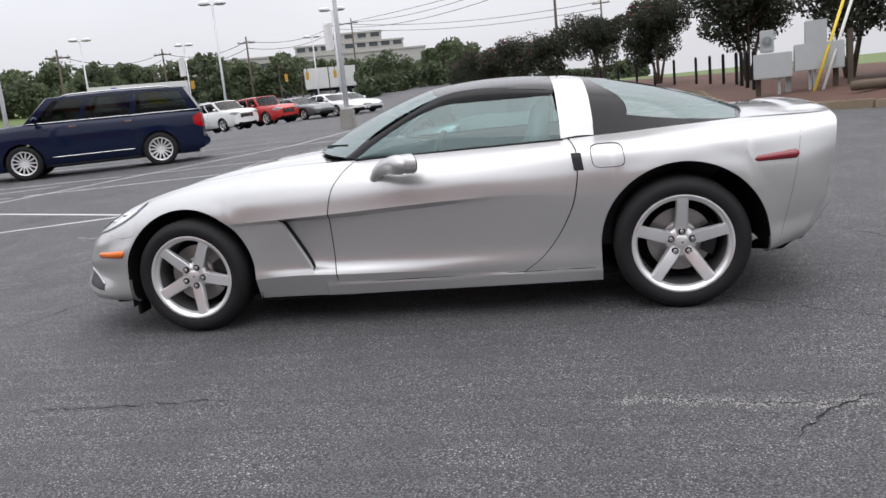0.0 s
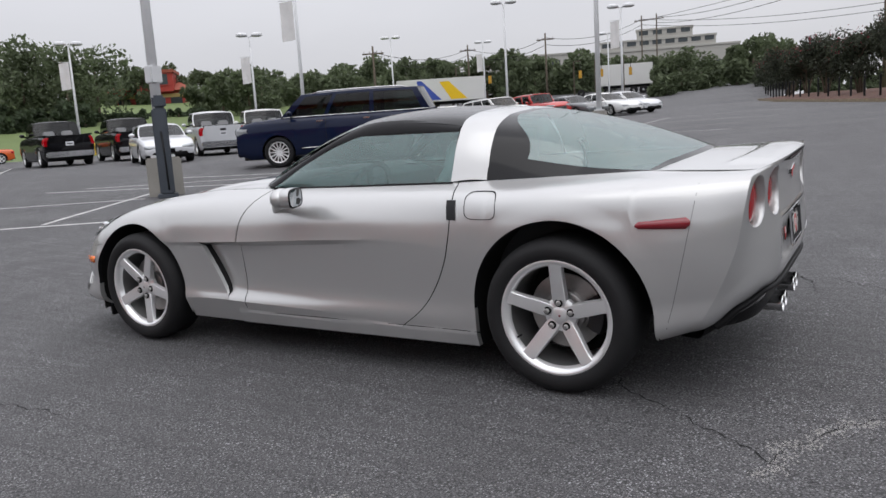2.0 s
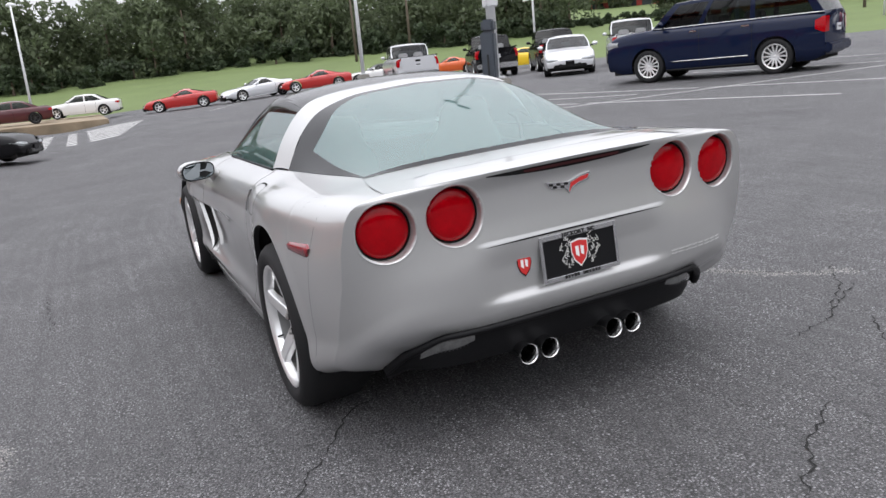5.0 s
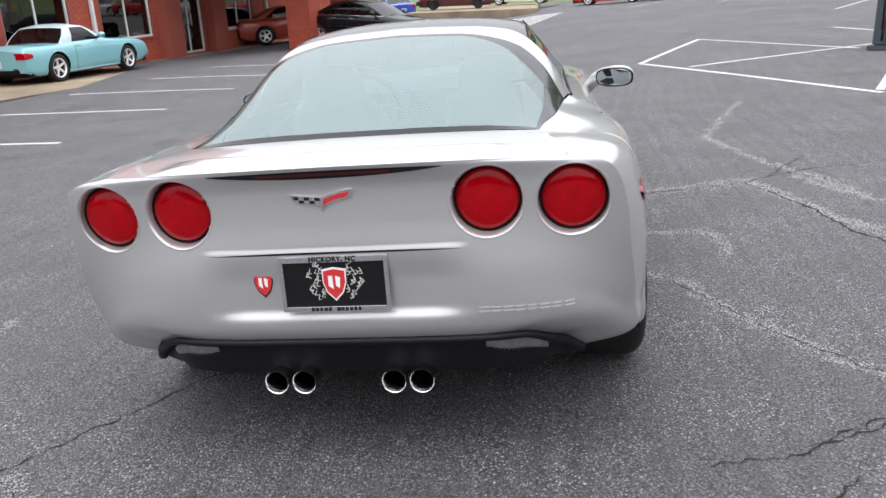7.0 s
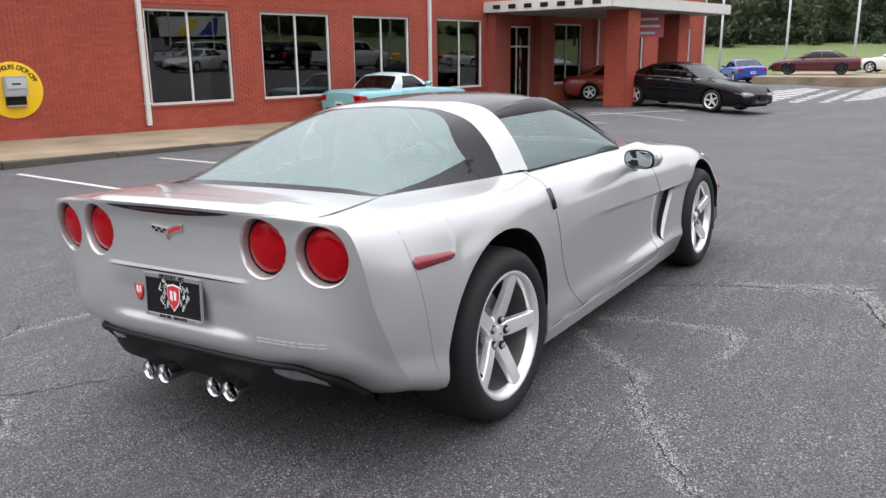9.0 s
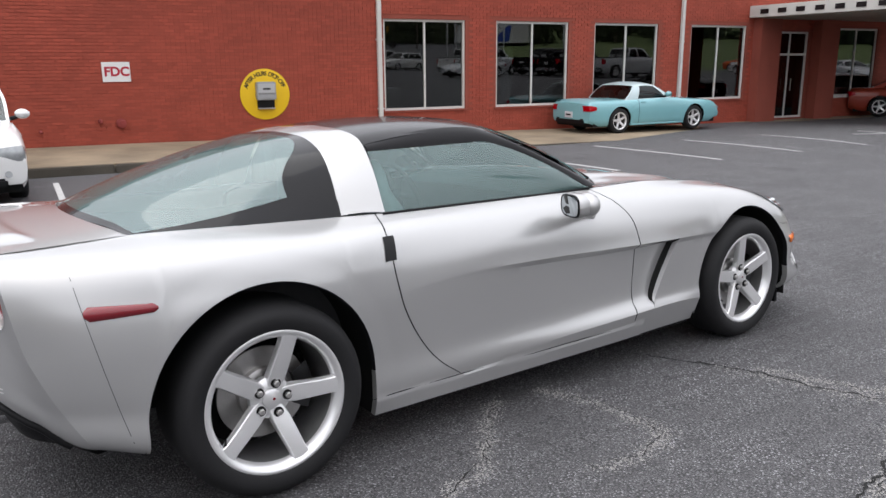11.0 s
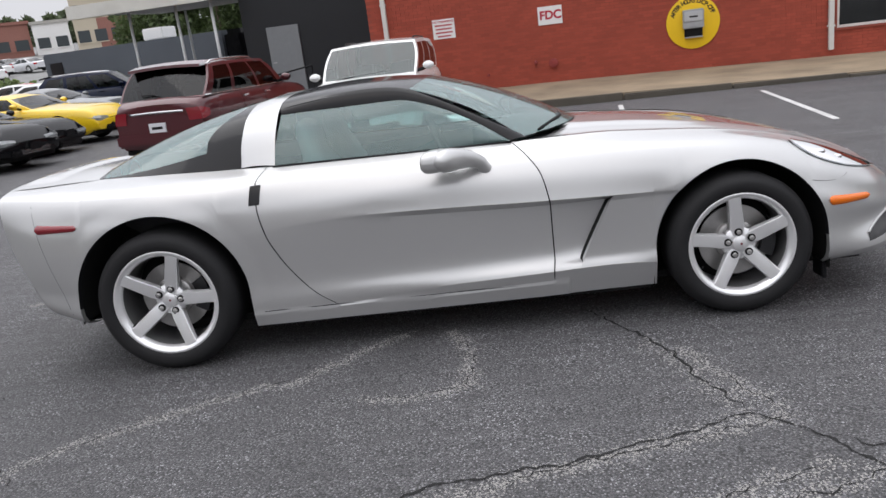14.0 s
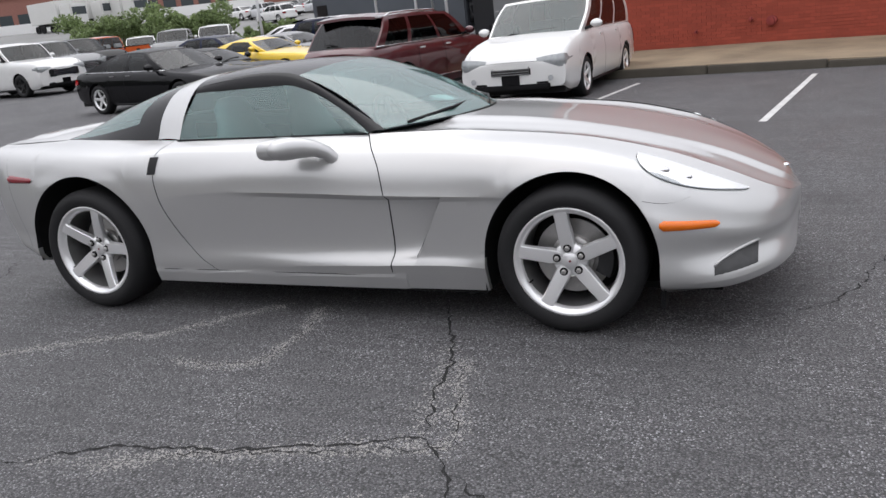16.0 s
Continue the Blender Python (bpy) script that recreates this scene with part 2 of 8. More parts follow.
DARK_GLASS = glass("dark_car_glass", (0.08, 0.10, 0.10), 1.42)
RED_LENS = shade("red_lens", (0.33, 0.0, 0.004), 0.07, 0, 0.0, vary=0.35, scale=26, fine=0.25, fine_scale=240, bump=0.03, ior=1.33)
DULL_RED = shade("dull_red_lens", (0.20, 0.012, 0.020), 0.18, 0, 0.5)
AMBER = shade("amber_lens", (0.72, 0.15, 0.004), 0.2, 0, 0.3, fine=0.15, fine_scale=300)
WHITE_PAINT = shade("white_paint", (0.78, 0.78, 0.77), 0.35, vary=0.06)
INTERIOR = shade("grey_leather", (0.34, 0.345, 0.35), 0.55, vary=0.1, fine=0.1, fine_scale=300)
INTERIOR_DARK = shade("dark_trim", (0.05, 0.05, 0.053), 0.6)

# ---- ground ----
def asphalt(name, base, chips=0.22, wet=0.0):
    m = bpy.data.materials.new(name)
    m.use_nodes = True
    n, l = m.node_tree.nodes, m.node_tree.links
    b = n["Principled BSDF"]
    co = n.new("ShaderNodeTexCoord")
    def tex(kind, scale, detail=4.0):
        t = n.new(kind)
        t.inputs["Scale"].default_value = scale
        if kind == "ShaderNodeTexNoise":
            t.inputs["Detail"].default_value = detail
        l.new(co.outputs["Object"], t.inputs["Vector"])
        return t
    def ramp(sock, a, c, lo=0.0, hi=1.0):
        r = n.new("ShaderNodeMapRange")
        r.inputs[1].default_value, r.inputs[2].default_value, r.inputs[3].default_value, r.inputs[4].default_value = a, c, lo, hi
        l.new(sock, r.inputs[0])
        return r.outputs[0]
    def math_(op, a, c):
        k = n.new("ShaderNodeMath")
        k.operation = op
        for i, s in enumerate((a, c)):
            if isinstance(s, (int, float)):
                k.inputs[i].default_value = s
            else:
                l.new(s, k.inputs[i])
        return k.outputs[0]
    cells, cells2, cells3 = tex("ShaderNodeTexVoronoi", 120.0), tex("ShaderNodeTexVoronoi", 62.0), tex("ShaderNodeTexVoronoi", 210.0)
    patch_, fine, mid = tex("ShaderNodeTexNoise", 0.35, 6), tex("ShaderNodeTexNoise", 260.0, 3), tex("ShaderNodeTexNoise", 2.2, 7)
    def parts_of(t):
        q = n.new("ShaderNodeSeparateColor")
        l.new(t.outputs["Color"], q.inputs[0])
        return q.outputs
    sep, sep2, sep3 = parts_of(cells), parts_of(cells2), parts_of(cells3)
    chip = math_("MULTIPLY", ramp(cells.outputs["Distance"], 0.50, 0.22), ramp(sep[0], 0.66, 0.98))
    chip2 = math_("MULTIPLY", ramp(cells2.outputs["Distance"], 0.38, 0.20), ramp(sep2[1], 0.88, 0.99))
    chip3 = math_("MULTIPLY", ramp(cells3.outputs["Distance"], 0.50, 0.25), ramp(sep3[2], 0.72, 1.0, 0.0, 0.7))
    worn = ramp(mid.outputs["Fac"], 0.36, 0.66, 0.30, 1.15)
    chip = math_("MULTIPLY", math_("MAXIMUM", math_("MAXIMUM", chip, chip2), chip3), worn)
    v = math_("MULTIPLY", base, math_("ADD", ramp(patch_.outputs["Fac"], 0.3, 0.7, 0.82, 1.20), ramp(fine.outputs["Fac"], 0.3, 0.7, -0.35, 0.35)))
    v = math_("MULTIPLY", v, math_("MULTIPLY", ramp(sep[2], 0.0, 1.0, 0.60, 1.35), ramp(sep3[0], 0.0, 1.0, 0.70, 1.25)))
    # the binder shows dark between the stones
    v = math_("MULTIPLY", v, ramp(cells.outputs["Distance"], 0.35, 0.75, 1.0, 0.35))
    # old oil and damp patches
    blot = tex("ShaderNodeTexNoise", 0.9, 5)
    v = math_("MULTIPLY", v, ramp(blot.outputs["Fac"], 0.60, 0.70, 1.0, 0.78))
    v = math_("ADD", v, math_("MULTIPLY", chip, chips))
    comb = n.new("ShaderNodeCombineColor")
    l.new(v, comb.inputs[0])
    l.new(math_("MULTIPLY", v, 0.985), comb.inputs[1])
    l.new(math_("MULTIPLY", v, 1.03), comb.inputs[2])
    l.new(comb.outputs[0], b.inputs["Base Color"])
    l.new(ramp(patch_.outputs["Fac"], 0.35, 0.7, 0.62 - wet, 0.85 - wet), b.inputs["Roughness"])
    bp = n.new("ShaderNodeBump")
    bp.inputs["Strength"].default_value, bp.inputs["Distance"].default_value = 0.9, 0.007
    l.new(math_("ADD", math_("MULTIPLY", ramp(cells.outputs["Distance"], 0.6, 0.1), 0.6), math_("MULTIPLY", fine.outputs["Fac"], 0.4)), bp.inputs["Height"])
    l.new(bp.outputs["Normal"], b.inputs["Normal"])
    return m


ASPHALT = asphalt("asphalt", 0.092, 0.34)
def axis(far, near, step, grow):
    out, v, s = [0.0], 0.0, step
    while v < far:
        v += s
        if v > near:
            s *= grow
        out.append(v)
    return [-a for a in out[:0:-1]] + out
gxs, gys = axis(1200, 60, 1.0, 1.25), axis(1200, 60, 1.0, 1.25)
bm = grid(bmesh.new(), [[(x, y, gz(x, y)) for x in gxs] for y in gys])
tagged(part("ground", bm, ASPHALT, smooth="all"), "worn grey asphalt parking lot with fine aggregate", "ground", kind="structure")

LINE_PAINT = shade("worn_line_paint", (0.50, 0.50, 0.49), 0.7, vary=0.35, scale=3.0, fine=0.55, fine_scale=60, bump=0.3)
CRACK = shade("crack_shadow", (0.012, 0.012, 0.012), 0.95, fine=0.4, fine_scale=60)
CHIPS = shade("loose_aggregate", (0.31, 0.30, 0.287), 0.9, vary=0.5, scale=90, fine=0.3)


def strip(pts, w, lift=0.004, step=0.5):
    """A flat band over the ground along points."""
    out = []
    for (x0, y0), (x1, y1) in zip(pts, pts[1:]):
        n = max(1, int(math.hypot(x1 - x0, y1 - y0) / step))
        for i in range(n + 1):
            out.append((x0 + (x1 - x0) * i / n, y0 + (y1 - y0) * i / n))
    rows = [[], []]
    for i, (x, y) in enumerate(out):
        a, c = out[max(0, i - 1)], out[min(len(out) - 1, i + 1)]
        d = Vector((c[0] - a[0], c[1] - a[1], 0)).normalized()
        s = Vector((-d.y, d.x, 0)) * w / 2
        for k, sg in enumerate((1, -1)):
            px, py = x + s.x * sg, y + s.y * sg
            rows[k].append((px, py, gz(px, py) + lift))
    return grid(bmesh.new(), rows)


def painted(pts, w=0.085):
    tagged(part("painted_line", strip(pts, w), LINE_PAINT), "worn white painted line on the asphalt", "road marking", "parking lines", "structure")


for x0 in (-0.1, 2.75, 5.15, 7.9, 10.6, 13.2, 15.8):
    painted([(x0, 10.55 - 0.15 * x0), (x0 - 0.72, 5.2)])
for line in (((4.6, -4.05), (9.2, -2.08), (13.6, -3.78), (9.6, -5.6)), ((8.2, -2.7), (10.6, -6.6)), ((4.8, -4.1), (7.6, -5.4), (9.0, -6.0)),
             ((9.2, -6.6), (6.9, -16.0), (6.8, -22.5), (7.4, -33.5)), ((9.2, -8.0), (4.2, -9.2)), ((8.6, -10.6), (3.8, -11.8)), ((9.4, -7.9), (14.6, -6.8)), ((8.8, -10.6), (14.2, -9.4)), ((8.0, -15.6), (13.2, -14.4)),
             ((7.9, -16.0), (2.7, -17.2)), ((7.2, -19.0), (2.0, -20.2)), ((7.2, -19.0), (12.4, -17.8)), ((7.2, -28.0), (2.0, -29.2)), ((7.4, -35.3), (2.4, -36.4)),
             ((20.9, -8.9), (32.0, -16.1)), ((24.0, -16.6), (28.6, -21.4)), ((18.6, 7.2), (17.7, 4.0)), ((17.4, 6.7), (21.0, 4.9)), ((14.1, -7.5), (9.5, -9.5)),
             ((34.0, -8.2), (42.0, -12.6)), ((38.0, -4.6), (46.0, -8.2))):
    painted(line)
for k in range(9):
    painted([(30.0 + 1.3 * k, 6.2 - 0.2 * k), (28.0 + 1.3 * k, 0.2 - 0.2 * k)], 0.6)


def jagged(pts, seed, wob=0.03, step=0.025):
    rng = random.Random(seed)
    out = []
    for (x0, y0), (x1, y1) in zip(pts, pts[1:]):
        n = max(2, int(math.hypot(x1 - x0, y1 - y0) / step))
        dx, dy = (x1 - x0) / n, (y1 - y0) / n
        for i in range(n):
            k = wob * (noise.noise((x0 * 3 + i * 0.35, y0 * 3, seed)) + 0.5 * rng.uniform(-0.6, 0.6))
            out.append((x0 + dx * i - dy / step * k, y0 + dy * i + dx / step * k))
    out.append(pts[-1])
    return out


def crack(pts, w, seed):
    rng = random.Random(seed)
    line = jagged(pts, seed)
    l_, m_, r_ = [], [], []
    for i, (x, y) in enumerate(line):
        a, c = line[max(0, i - 1)], line[min(len(line) - 1, i + 1)]
        d = Vector((c[0] - a[0], c[1] - a[1], 0)).normalized()
        s = Vector((-d.y, d.x, 0))
        ends = min(1.0, 0.15 + 4 * min(i, len(line) - 1 - i) / len(line))
        ww = w * ends * rng.uniform(0.15, 1.7)
        for lst, k, h in ((l_, ww, 0.0025), (m_, 0.0, 0.0020), (r_, -ww * rng.uniform(0.6, 1.2), 0.0025)):
            px, py = x + s.x * k, y + s.y * k
            lst.append((px, py, gz(px, py) + h))
    tagged(part("asphalt_crack", grid(bmesh.new(), [l_, m_, r_]), CRACK), "dark jagged crack in the asphalt", "crack", "pavement cracks", "structure")


def gravel(pts, spread, per_m, seed, size=0.0068):
    """Loose chips along a worn seam, as small stones."""
    rng = random.Random(seed)
    verts, faces = [], []
    line = jagged(pts, seed, 0.05)
    for (x0, y0), (x1, y1) in zip(line, line[1:]):
        k = math.hypot(x1 - x0, y1 - y0) * per_m
        for _ in range(int(k) + (rng.random() < k % 1)):
            t = rng.random()
            x, y = x0 + (x1 - x0) * t + rng.gauss(0, spread), y0 + (y1 - y0) * t + rng.gauss(0, spread)
            s, a = size * rng.uniform(0.35, 1.0) ** 1.5, rng.uniform(0, 6.28)
            z = gz(x, y) - 0.001
            b = len(verts)
            for q in range(4):
                aa = a + q * 1.57 + rng.uniform(-0.4, 0.4)
                verts.append((x + s * math.cos(aa), y + s * math.sin(aa), z))
            verts.append((x + rng.uniform(-0.3, 0.3) * s, y + rng.uniform(-0.3, 0.3) * s, z + s * rng.uniform(0.4, 0.9)))
            faces += [(b, b + 1, b + 4), (b + 1, b + 2, b + 4), (b + 2, b + 3, b + 4), (b + 3, b, b + 4)]
    me = bpy.data.meshes.new("loose_gravel")
    me.from_pydata(verts, [], faces)
    tagged(part("loose_gravel", me, CHIPS), "pale loose aggregate along a worn seam", "gravel", kind="stuff")


CRACKS = (
    ((-0.6, -2.5), (-0.06, -2.16), (0.44, -2.08), (0.84, -1.94), (1.05, -1.86), (1.2, -2.04), (1.35, -2.35), (1.5, -2.9)),
    ((1.05, -1.86), (0.97, -1.57), (0.92, -1.27), (0.81, -0.98), (0.6, -0.5)), ((1.2, -2.04), (1.45, -2.2), (1.8, -2.45)),
    ((-1.4, 0.5), (-1.63, 0.79), (-1.88, 0.96), (-2.13, 1.14), (-2.4, 1.33)), ((-1.85, -1.75), (-1.97, -1.55), (-2.11, -1.25), (-2.17, -1.0)),
    ((-2.60, -0.72), (-2.74, -0.45), (-2.86, -0.28), (-3.0, -0.1)), ((-2.1, -1.5), (-2.46, -1.19), (-2.75, -0.98)),
    ((-1.55, -1.95), (-1.87, -1.65), (-2.08, -1.3)), ((1.75, 1.93), (1.17, 1.91), (0.62, 1.87)), ((-1.87, 2.0), (-1.64, 2.17), (-1.48, 2.38)),
    ((2.1, -0.6), (2.39, -0.41), (2.53, -0.09), (2.66, 0.3), (2.9, 0.9)), ((3.0, 7.3), (6.0, 6.9), (9.0, 6.2)), ((-1.2, 2.9), (-0.2, 3.1), (0.8, 2.9)),
)
for i, c in enumerate(CRACKS):
    crack(c, 0.0055 if i < 2 else 0.003 if i == 3 else 0.0035, i + 1)
SEAMS = (((-0.26, -0.72), (-0.64, -1.14), (-0.99, -1.30), (-1.29, -1.48), (-1.55, -1.66), (-1.75, -1.9)), ((-0.03, -0.74), (0.09, -1.1), (0.06, -1.40), (-0.16, -1.48), (-0.39, -1.44)),
         ((2.7, -1.9), (1.75, -2.09), (1.17, -2.34), (0.5, -2.49)), ((0.97, -1.23), (1.17, -1.91), (0.26, -2.14), (-0.02, -2.29)),
         ((-2.22, 1.36), (-2.27, 1.12), (-2.41, 0.89), (-2.55, 0.75), (-2.78, 0.63), (-2.98, 0.59)), ((-0.94, 1.99), (-1.34, 2.06), (-1.84, 2.1)), ((1.2, -2.2), (0.9, -2.32), (0.7, -2.40)),
         ((-0.3, -2.3), (0.44, -2.10), (1.05, -1.88)), ((1.05, -1.86), (0.97, -1.57), (0.85, -1.1)), ((4.5, -2.6), (3.5, -2.2), (2.7, -1.9)))
for i, c in enumerate(SEAMS):
    gravel(c, 0.021 if i not in (7, 8) else 0.030, 1150 if i < 7 else 620, 40 + i, 0.0066)
    # finer crumbs further out, and the hair crack that the worn line follows
    gravel(c, 0.055, 420, 60 + i, 0.0048)
    if i < 7:
        crack(c, 0.0022, 80 + i)
rng = random.Random(9)
gravel([(-2.6, -3.4), (2.6, -3.4)], 0.7, 170, 77, 0.005)
gravel([(-3.6, 3.0), (2.0, 3.0)], 0.7, 140, 78, 0.005)
gravel([(-3.1, 2.4), (-3.1, -2.4)], 0.6, 170, 79, 0.005)

# ---- the silver sports car ----
# Lines of the body along its length: half widths and heights at the same stations, from the sill up to the waist.
CX = (-2.13, -1.9, -1.7, -1.34, -1.0, -0.75, -0.45, 0.0, 0.4, 0.75, 1.0, 1.34, 1.7, 1.95, 2.1, 2.2, 2.262)
LINES = []
for half, high in (
    ((0.62, 0.71, 0.77, 0.83, 0.845, 0.85, 0.85, 0.85, 0.85, 0.85, 0.845, 0.83, 0.80, 0.70, 0.58, 0.40, 0.0),
     (0.345, 0.280, 0.228, 0.17, 0.165, 0.165, 0.165, 0.165, 0.165, 0.17, 0.17, 0.17, 0.17, 0.18, 0.20, 0.23, 0.30)),
    ((0.73, 0.835, 0.872, 0.875, 0.868, 0.867, 0.869, 0.879, 0.888, 0.892, 0.888, 0.875, 0.888, 0.822, 0.70, 0.515, 0.0),
     (0.385, 0.315, 0.258, 0.22, 0.235, 0.25, 0.262, 0.276, 0.287, 0.297, 0.285, 0.225, 0.22, 0.235, 0.255, 0.28, 0.33)),
    ((0.785, 0.874, 0.90, 0.907, 0.877, 0.867, 0.861, 0.853, 0.846, 0.842, 0.868, 0.895, 0.905, 0.795, 0.66, 0.455, 0.0),
     (0.49, 0.447, 0.42, 0.40, 0.39, 0.385, 0.38, 0.372, 0.367, 0.367, 0.38, 0.40, 0.38, 0.36, 0.36, 0.37, 0.38)),
    ((0.80, 0.888, 0.908, 0.922, 0.894, 0.884, 0.881, 0.867, 0.858, 0.852, 0.879, 0.902, 0.905, 0.805, 0.67, 0.46, 0.0),
     (0.62, 0.60, 0.59, 0.588, 0.600, 0.622, 0.636, 0.618, 0.601, 0.594, 0.595, 0.585, 0.52, 0.455, 0.43, 0.425, 0.42)),
    ((0.80, 0.888, 0.908, 0.922, 0.895, 0.884, 0.883, 0.889, 0.895, 0.900, 0.899, 0.904, 0.895, 0.795, 0.66, 0.45, 0.0),
     (0.65, 0.63, 0.62, 0.615, 0.625, 0.642, 0.654, 0.645, 0.63, 0.62, 0.615, 0.61, 0.55, 0.48, 0.45, 0.44, 0.43)),
    ((0.805, 0.872, 0.892, 0.910, 0.888, 0.868, 0.866, 0.866, 0.866, 0.872, 0.878, 0.882, 0.86, 0.765, 0.63, 0.43, 0.0),
     (0.785, 0.762, 0.750, 0.745, 0.748, 0.75, 0.753, 0.755, 0.745, 0.735, 0.725, 0.71, 0.64, 0.545, 0.495, 0.465, 0.44)),
    ((0.772, 0.808, 0.830, 0.855, 0.840, 0.815, 0.806, 0.80, 0.80, 0.805, 0.81, 0.81, 0.78, 0.69, 0.57, 0.40, 0.0),
     (0.892, 0.890, 0.880, 0.865, 0.85, 0.85, 0.846, 0.84, 0.83, 0.825, 0.815, 0.79, 0.705, 0.60, 0.53, 0.485, 0.445)),
    ((0.66, 0.61, 0.585, 0.64, 0.67, 0.70, 0.70, 0.70, 0.69, 0.66, 0.63, 0.62, 0.60, 0.54, 0.46, 0.33, 0.0),
     (0.925, 0.925, 0.922, 0.915, 0.905, 0.902, 0.897, 0.89, 0.885, 0.88, 0.86, 0.825, 0.745, 0.645, 0.565, 0.505, 0.45)),
):
    LINES.append((pchip(CX, half), pchip(CX, high)))
TOP_LINE = pchip((-2.2, -1.9, -1.7, 0.4, 0.75, 1.0, 1.34, 1.7, 1.95, 2.1, 2.2, 2.262), (0.94, 0.94, 0.935, 0.93, 0.905, 0.885, 0.835, 0.755, 0.675, 0.605, 0.545, 0.455))
NL = len(LINES) - 1


ARCHES = ((-1.352, 0.412, 0.350), (1.3425, 0.379, 0.336))
SILL_Z = 0.236
KNOT = (0.0, 0.09, 0.27, 0.46, 0.50, 0.63, 0.76, 0.90)


def skin(x, p, side=1, off=0.0, dent=False):
    """A point on the side of the body: p runs from 0 at the sill to 7 at the waist."""
    p = min(max(p, 0.0), NL)
    i = min(int(p), NL - 1)
    t = p - i
    h = KNOT[i + 1] - KNOT[i]
    ahead = dent == "front" or (x > 0.80 and not dent)
    crisp = smooth01((x + 0.55) / 0.25) * smooth01((1.15 - x) / 0.2)
    ledge = 0.8 * smooth01((x + 0.45) / 0.5) * smooth01((1.1 - x) / 0.2)
    def cr(a):
        v = [LINES[j][a](x) if 0 <= j <= NL else None for j in (i - 1, i, i + 1, i + 2)]
        d1 = (v[2] - v[1]) / h
        d0 = d1 if v[0] is None else (v[1] - v[0]) / (KNOT[i] - KNOT[i - 1])
        d2 = d1 if v[3] is None else (v[3] - v[2]) / (KNOT[i + 2] - KNOT[i + 1])
        h0 = h if v[0] is None else KNOT[i] - KNOT[i - 1]
        h2 = h if v[3] is None else KNOT[i + 2] - KNOT[i + 1]
        m1, m2 = (d0 * h + d1 * h0) / (h + h0), (d1 * h2 + d2 * h) / (h + h2)
        # the pressed crease in the door and fender has sharp edges
        if i in (2, 3):
            m2 += (d1 - m2) * crisp
        if i in (3, 4):
            m1 += (d1 - m1) * crisp
        # and the ledge above the sill a softer one
        if i == 0:
            m2 += (d1 - m2) * ledge
        if i == 1:
            m1 += (d1 - m1) * ledge
        return (1 + 2 * t) * (1 - t) ** 2 * v[1] + t * (1 - t) ** 2 * h * m1 + t * t * (3 - 2 * t) * v[2] + t * t * (t - 1) * h * m2
    y, z = cr(0), cr(1)
    # ahead of the vent the undercut is filled to a smooth round
    if ahead:
        y += 0.034 * smooth01((1.16 - x) / 0.42) * smooth01((p - 1.0) / 1.2) * min(1.0, max(0.0, 4.0 - p))
    elif dent:
        y -= 0.018 * smooth01((x - 0.46) / 0.28) * smooth01((p - 1.1) / 1.3) * smooth01((3.72 - p) / 1.1)
    # rolled flare round the wheel openings
    for xc, r, zc in ARCHES:
        y += 0.005 * smooth01(1 - (math.hypot(x - xc, z - zc) - r) / 0.09)
    # the sill stands a little proud below the doors
    if z < SILL_Z and -0.95 < x < 0.56:
        y += 0.006 * smooth01((SILL_Z - z) / 0.008)
    v = Vector((x, side * y, z))
    if off:
        a = skin(x, min(p + 0.15, NL), side) - skin(x, max(p - 0.15, 0), side)
        b = skin(x + 0.02, p, side) - skin(x - 0.02, p, side)
        n = a.cross(b).normalized()
        if n.y * side < 0:
            n = -n
        v = v + n * off
    return v


def level(x, z):
    """The p at which the side at x has the height z."""
    lo, hi = 0.0, float(NL)
    for _ in range(18):
        mid = (lo + hi) / 2
        if skin(x, mid).z < z:
            lo = mid
        else:
            hi = mid
    return (lo + hi) / 2


# the edge between flank and tail sweeps forward to the foot of the wheel opening
def along(p):
    """The even parameter of the body's section at p."""
    i = min(int(p), NL - 1)
    return KNOT[i] + (KNOT[i + 1] - KNOT[i]) * (p - i)


def by_knot(xs, ys):
    f = pchip(xs, ys)
    return lambda p: f(along(p))


EDGE_X = by_knot(KNOT, (-1.85, -1.905, -1.990, -2.052, -2.062, -2.088, -2.104, -2.112))
MID_X = pchip((0.36, 0.42, 0.47, 0.54, 0.62, 0.70, 0.78, 0.865, 0.94), (-2.118, -2.138, -2.155, -2.163, -2.165, -2.160, -2.151, -2.148, -2.172))
DOOR_REAR_Z = pchip((0.16, 0.215, 0.30, 0.40, 0.50, 0.62, 0.75, 0.84, 0.91), (-0.45, -0.515, -0.625, -0.712, -0.772, -0.818, -0.840, -0.840, -0.80))
DOOR_REAR = lambda p: DOOR_REAR_Z(skin(-0.7, p).z)
SLIT = lambda p: 0.634 + 0.141 * (min(max(skin(0.7, p, dent=True).z, 0.25), 0.64) - 0.33) / 0.27
DOOR_FRONT = by_knot(KNOT, (0.49, 0.495, 0.505, 0.505, 0.50, 0.475, 0.42, 0.36))


def shut(p):
    """Half the width of the door gap: none along the sill."""
    return 0.003 * smooth01((skin(-0.3, p).z - SILL_Z) / 0.01)


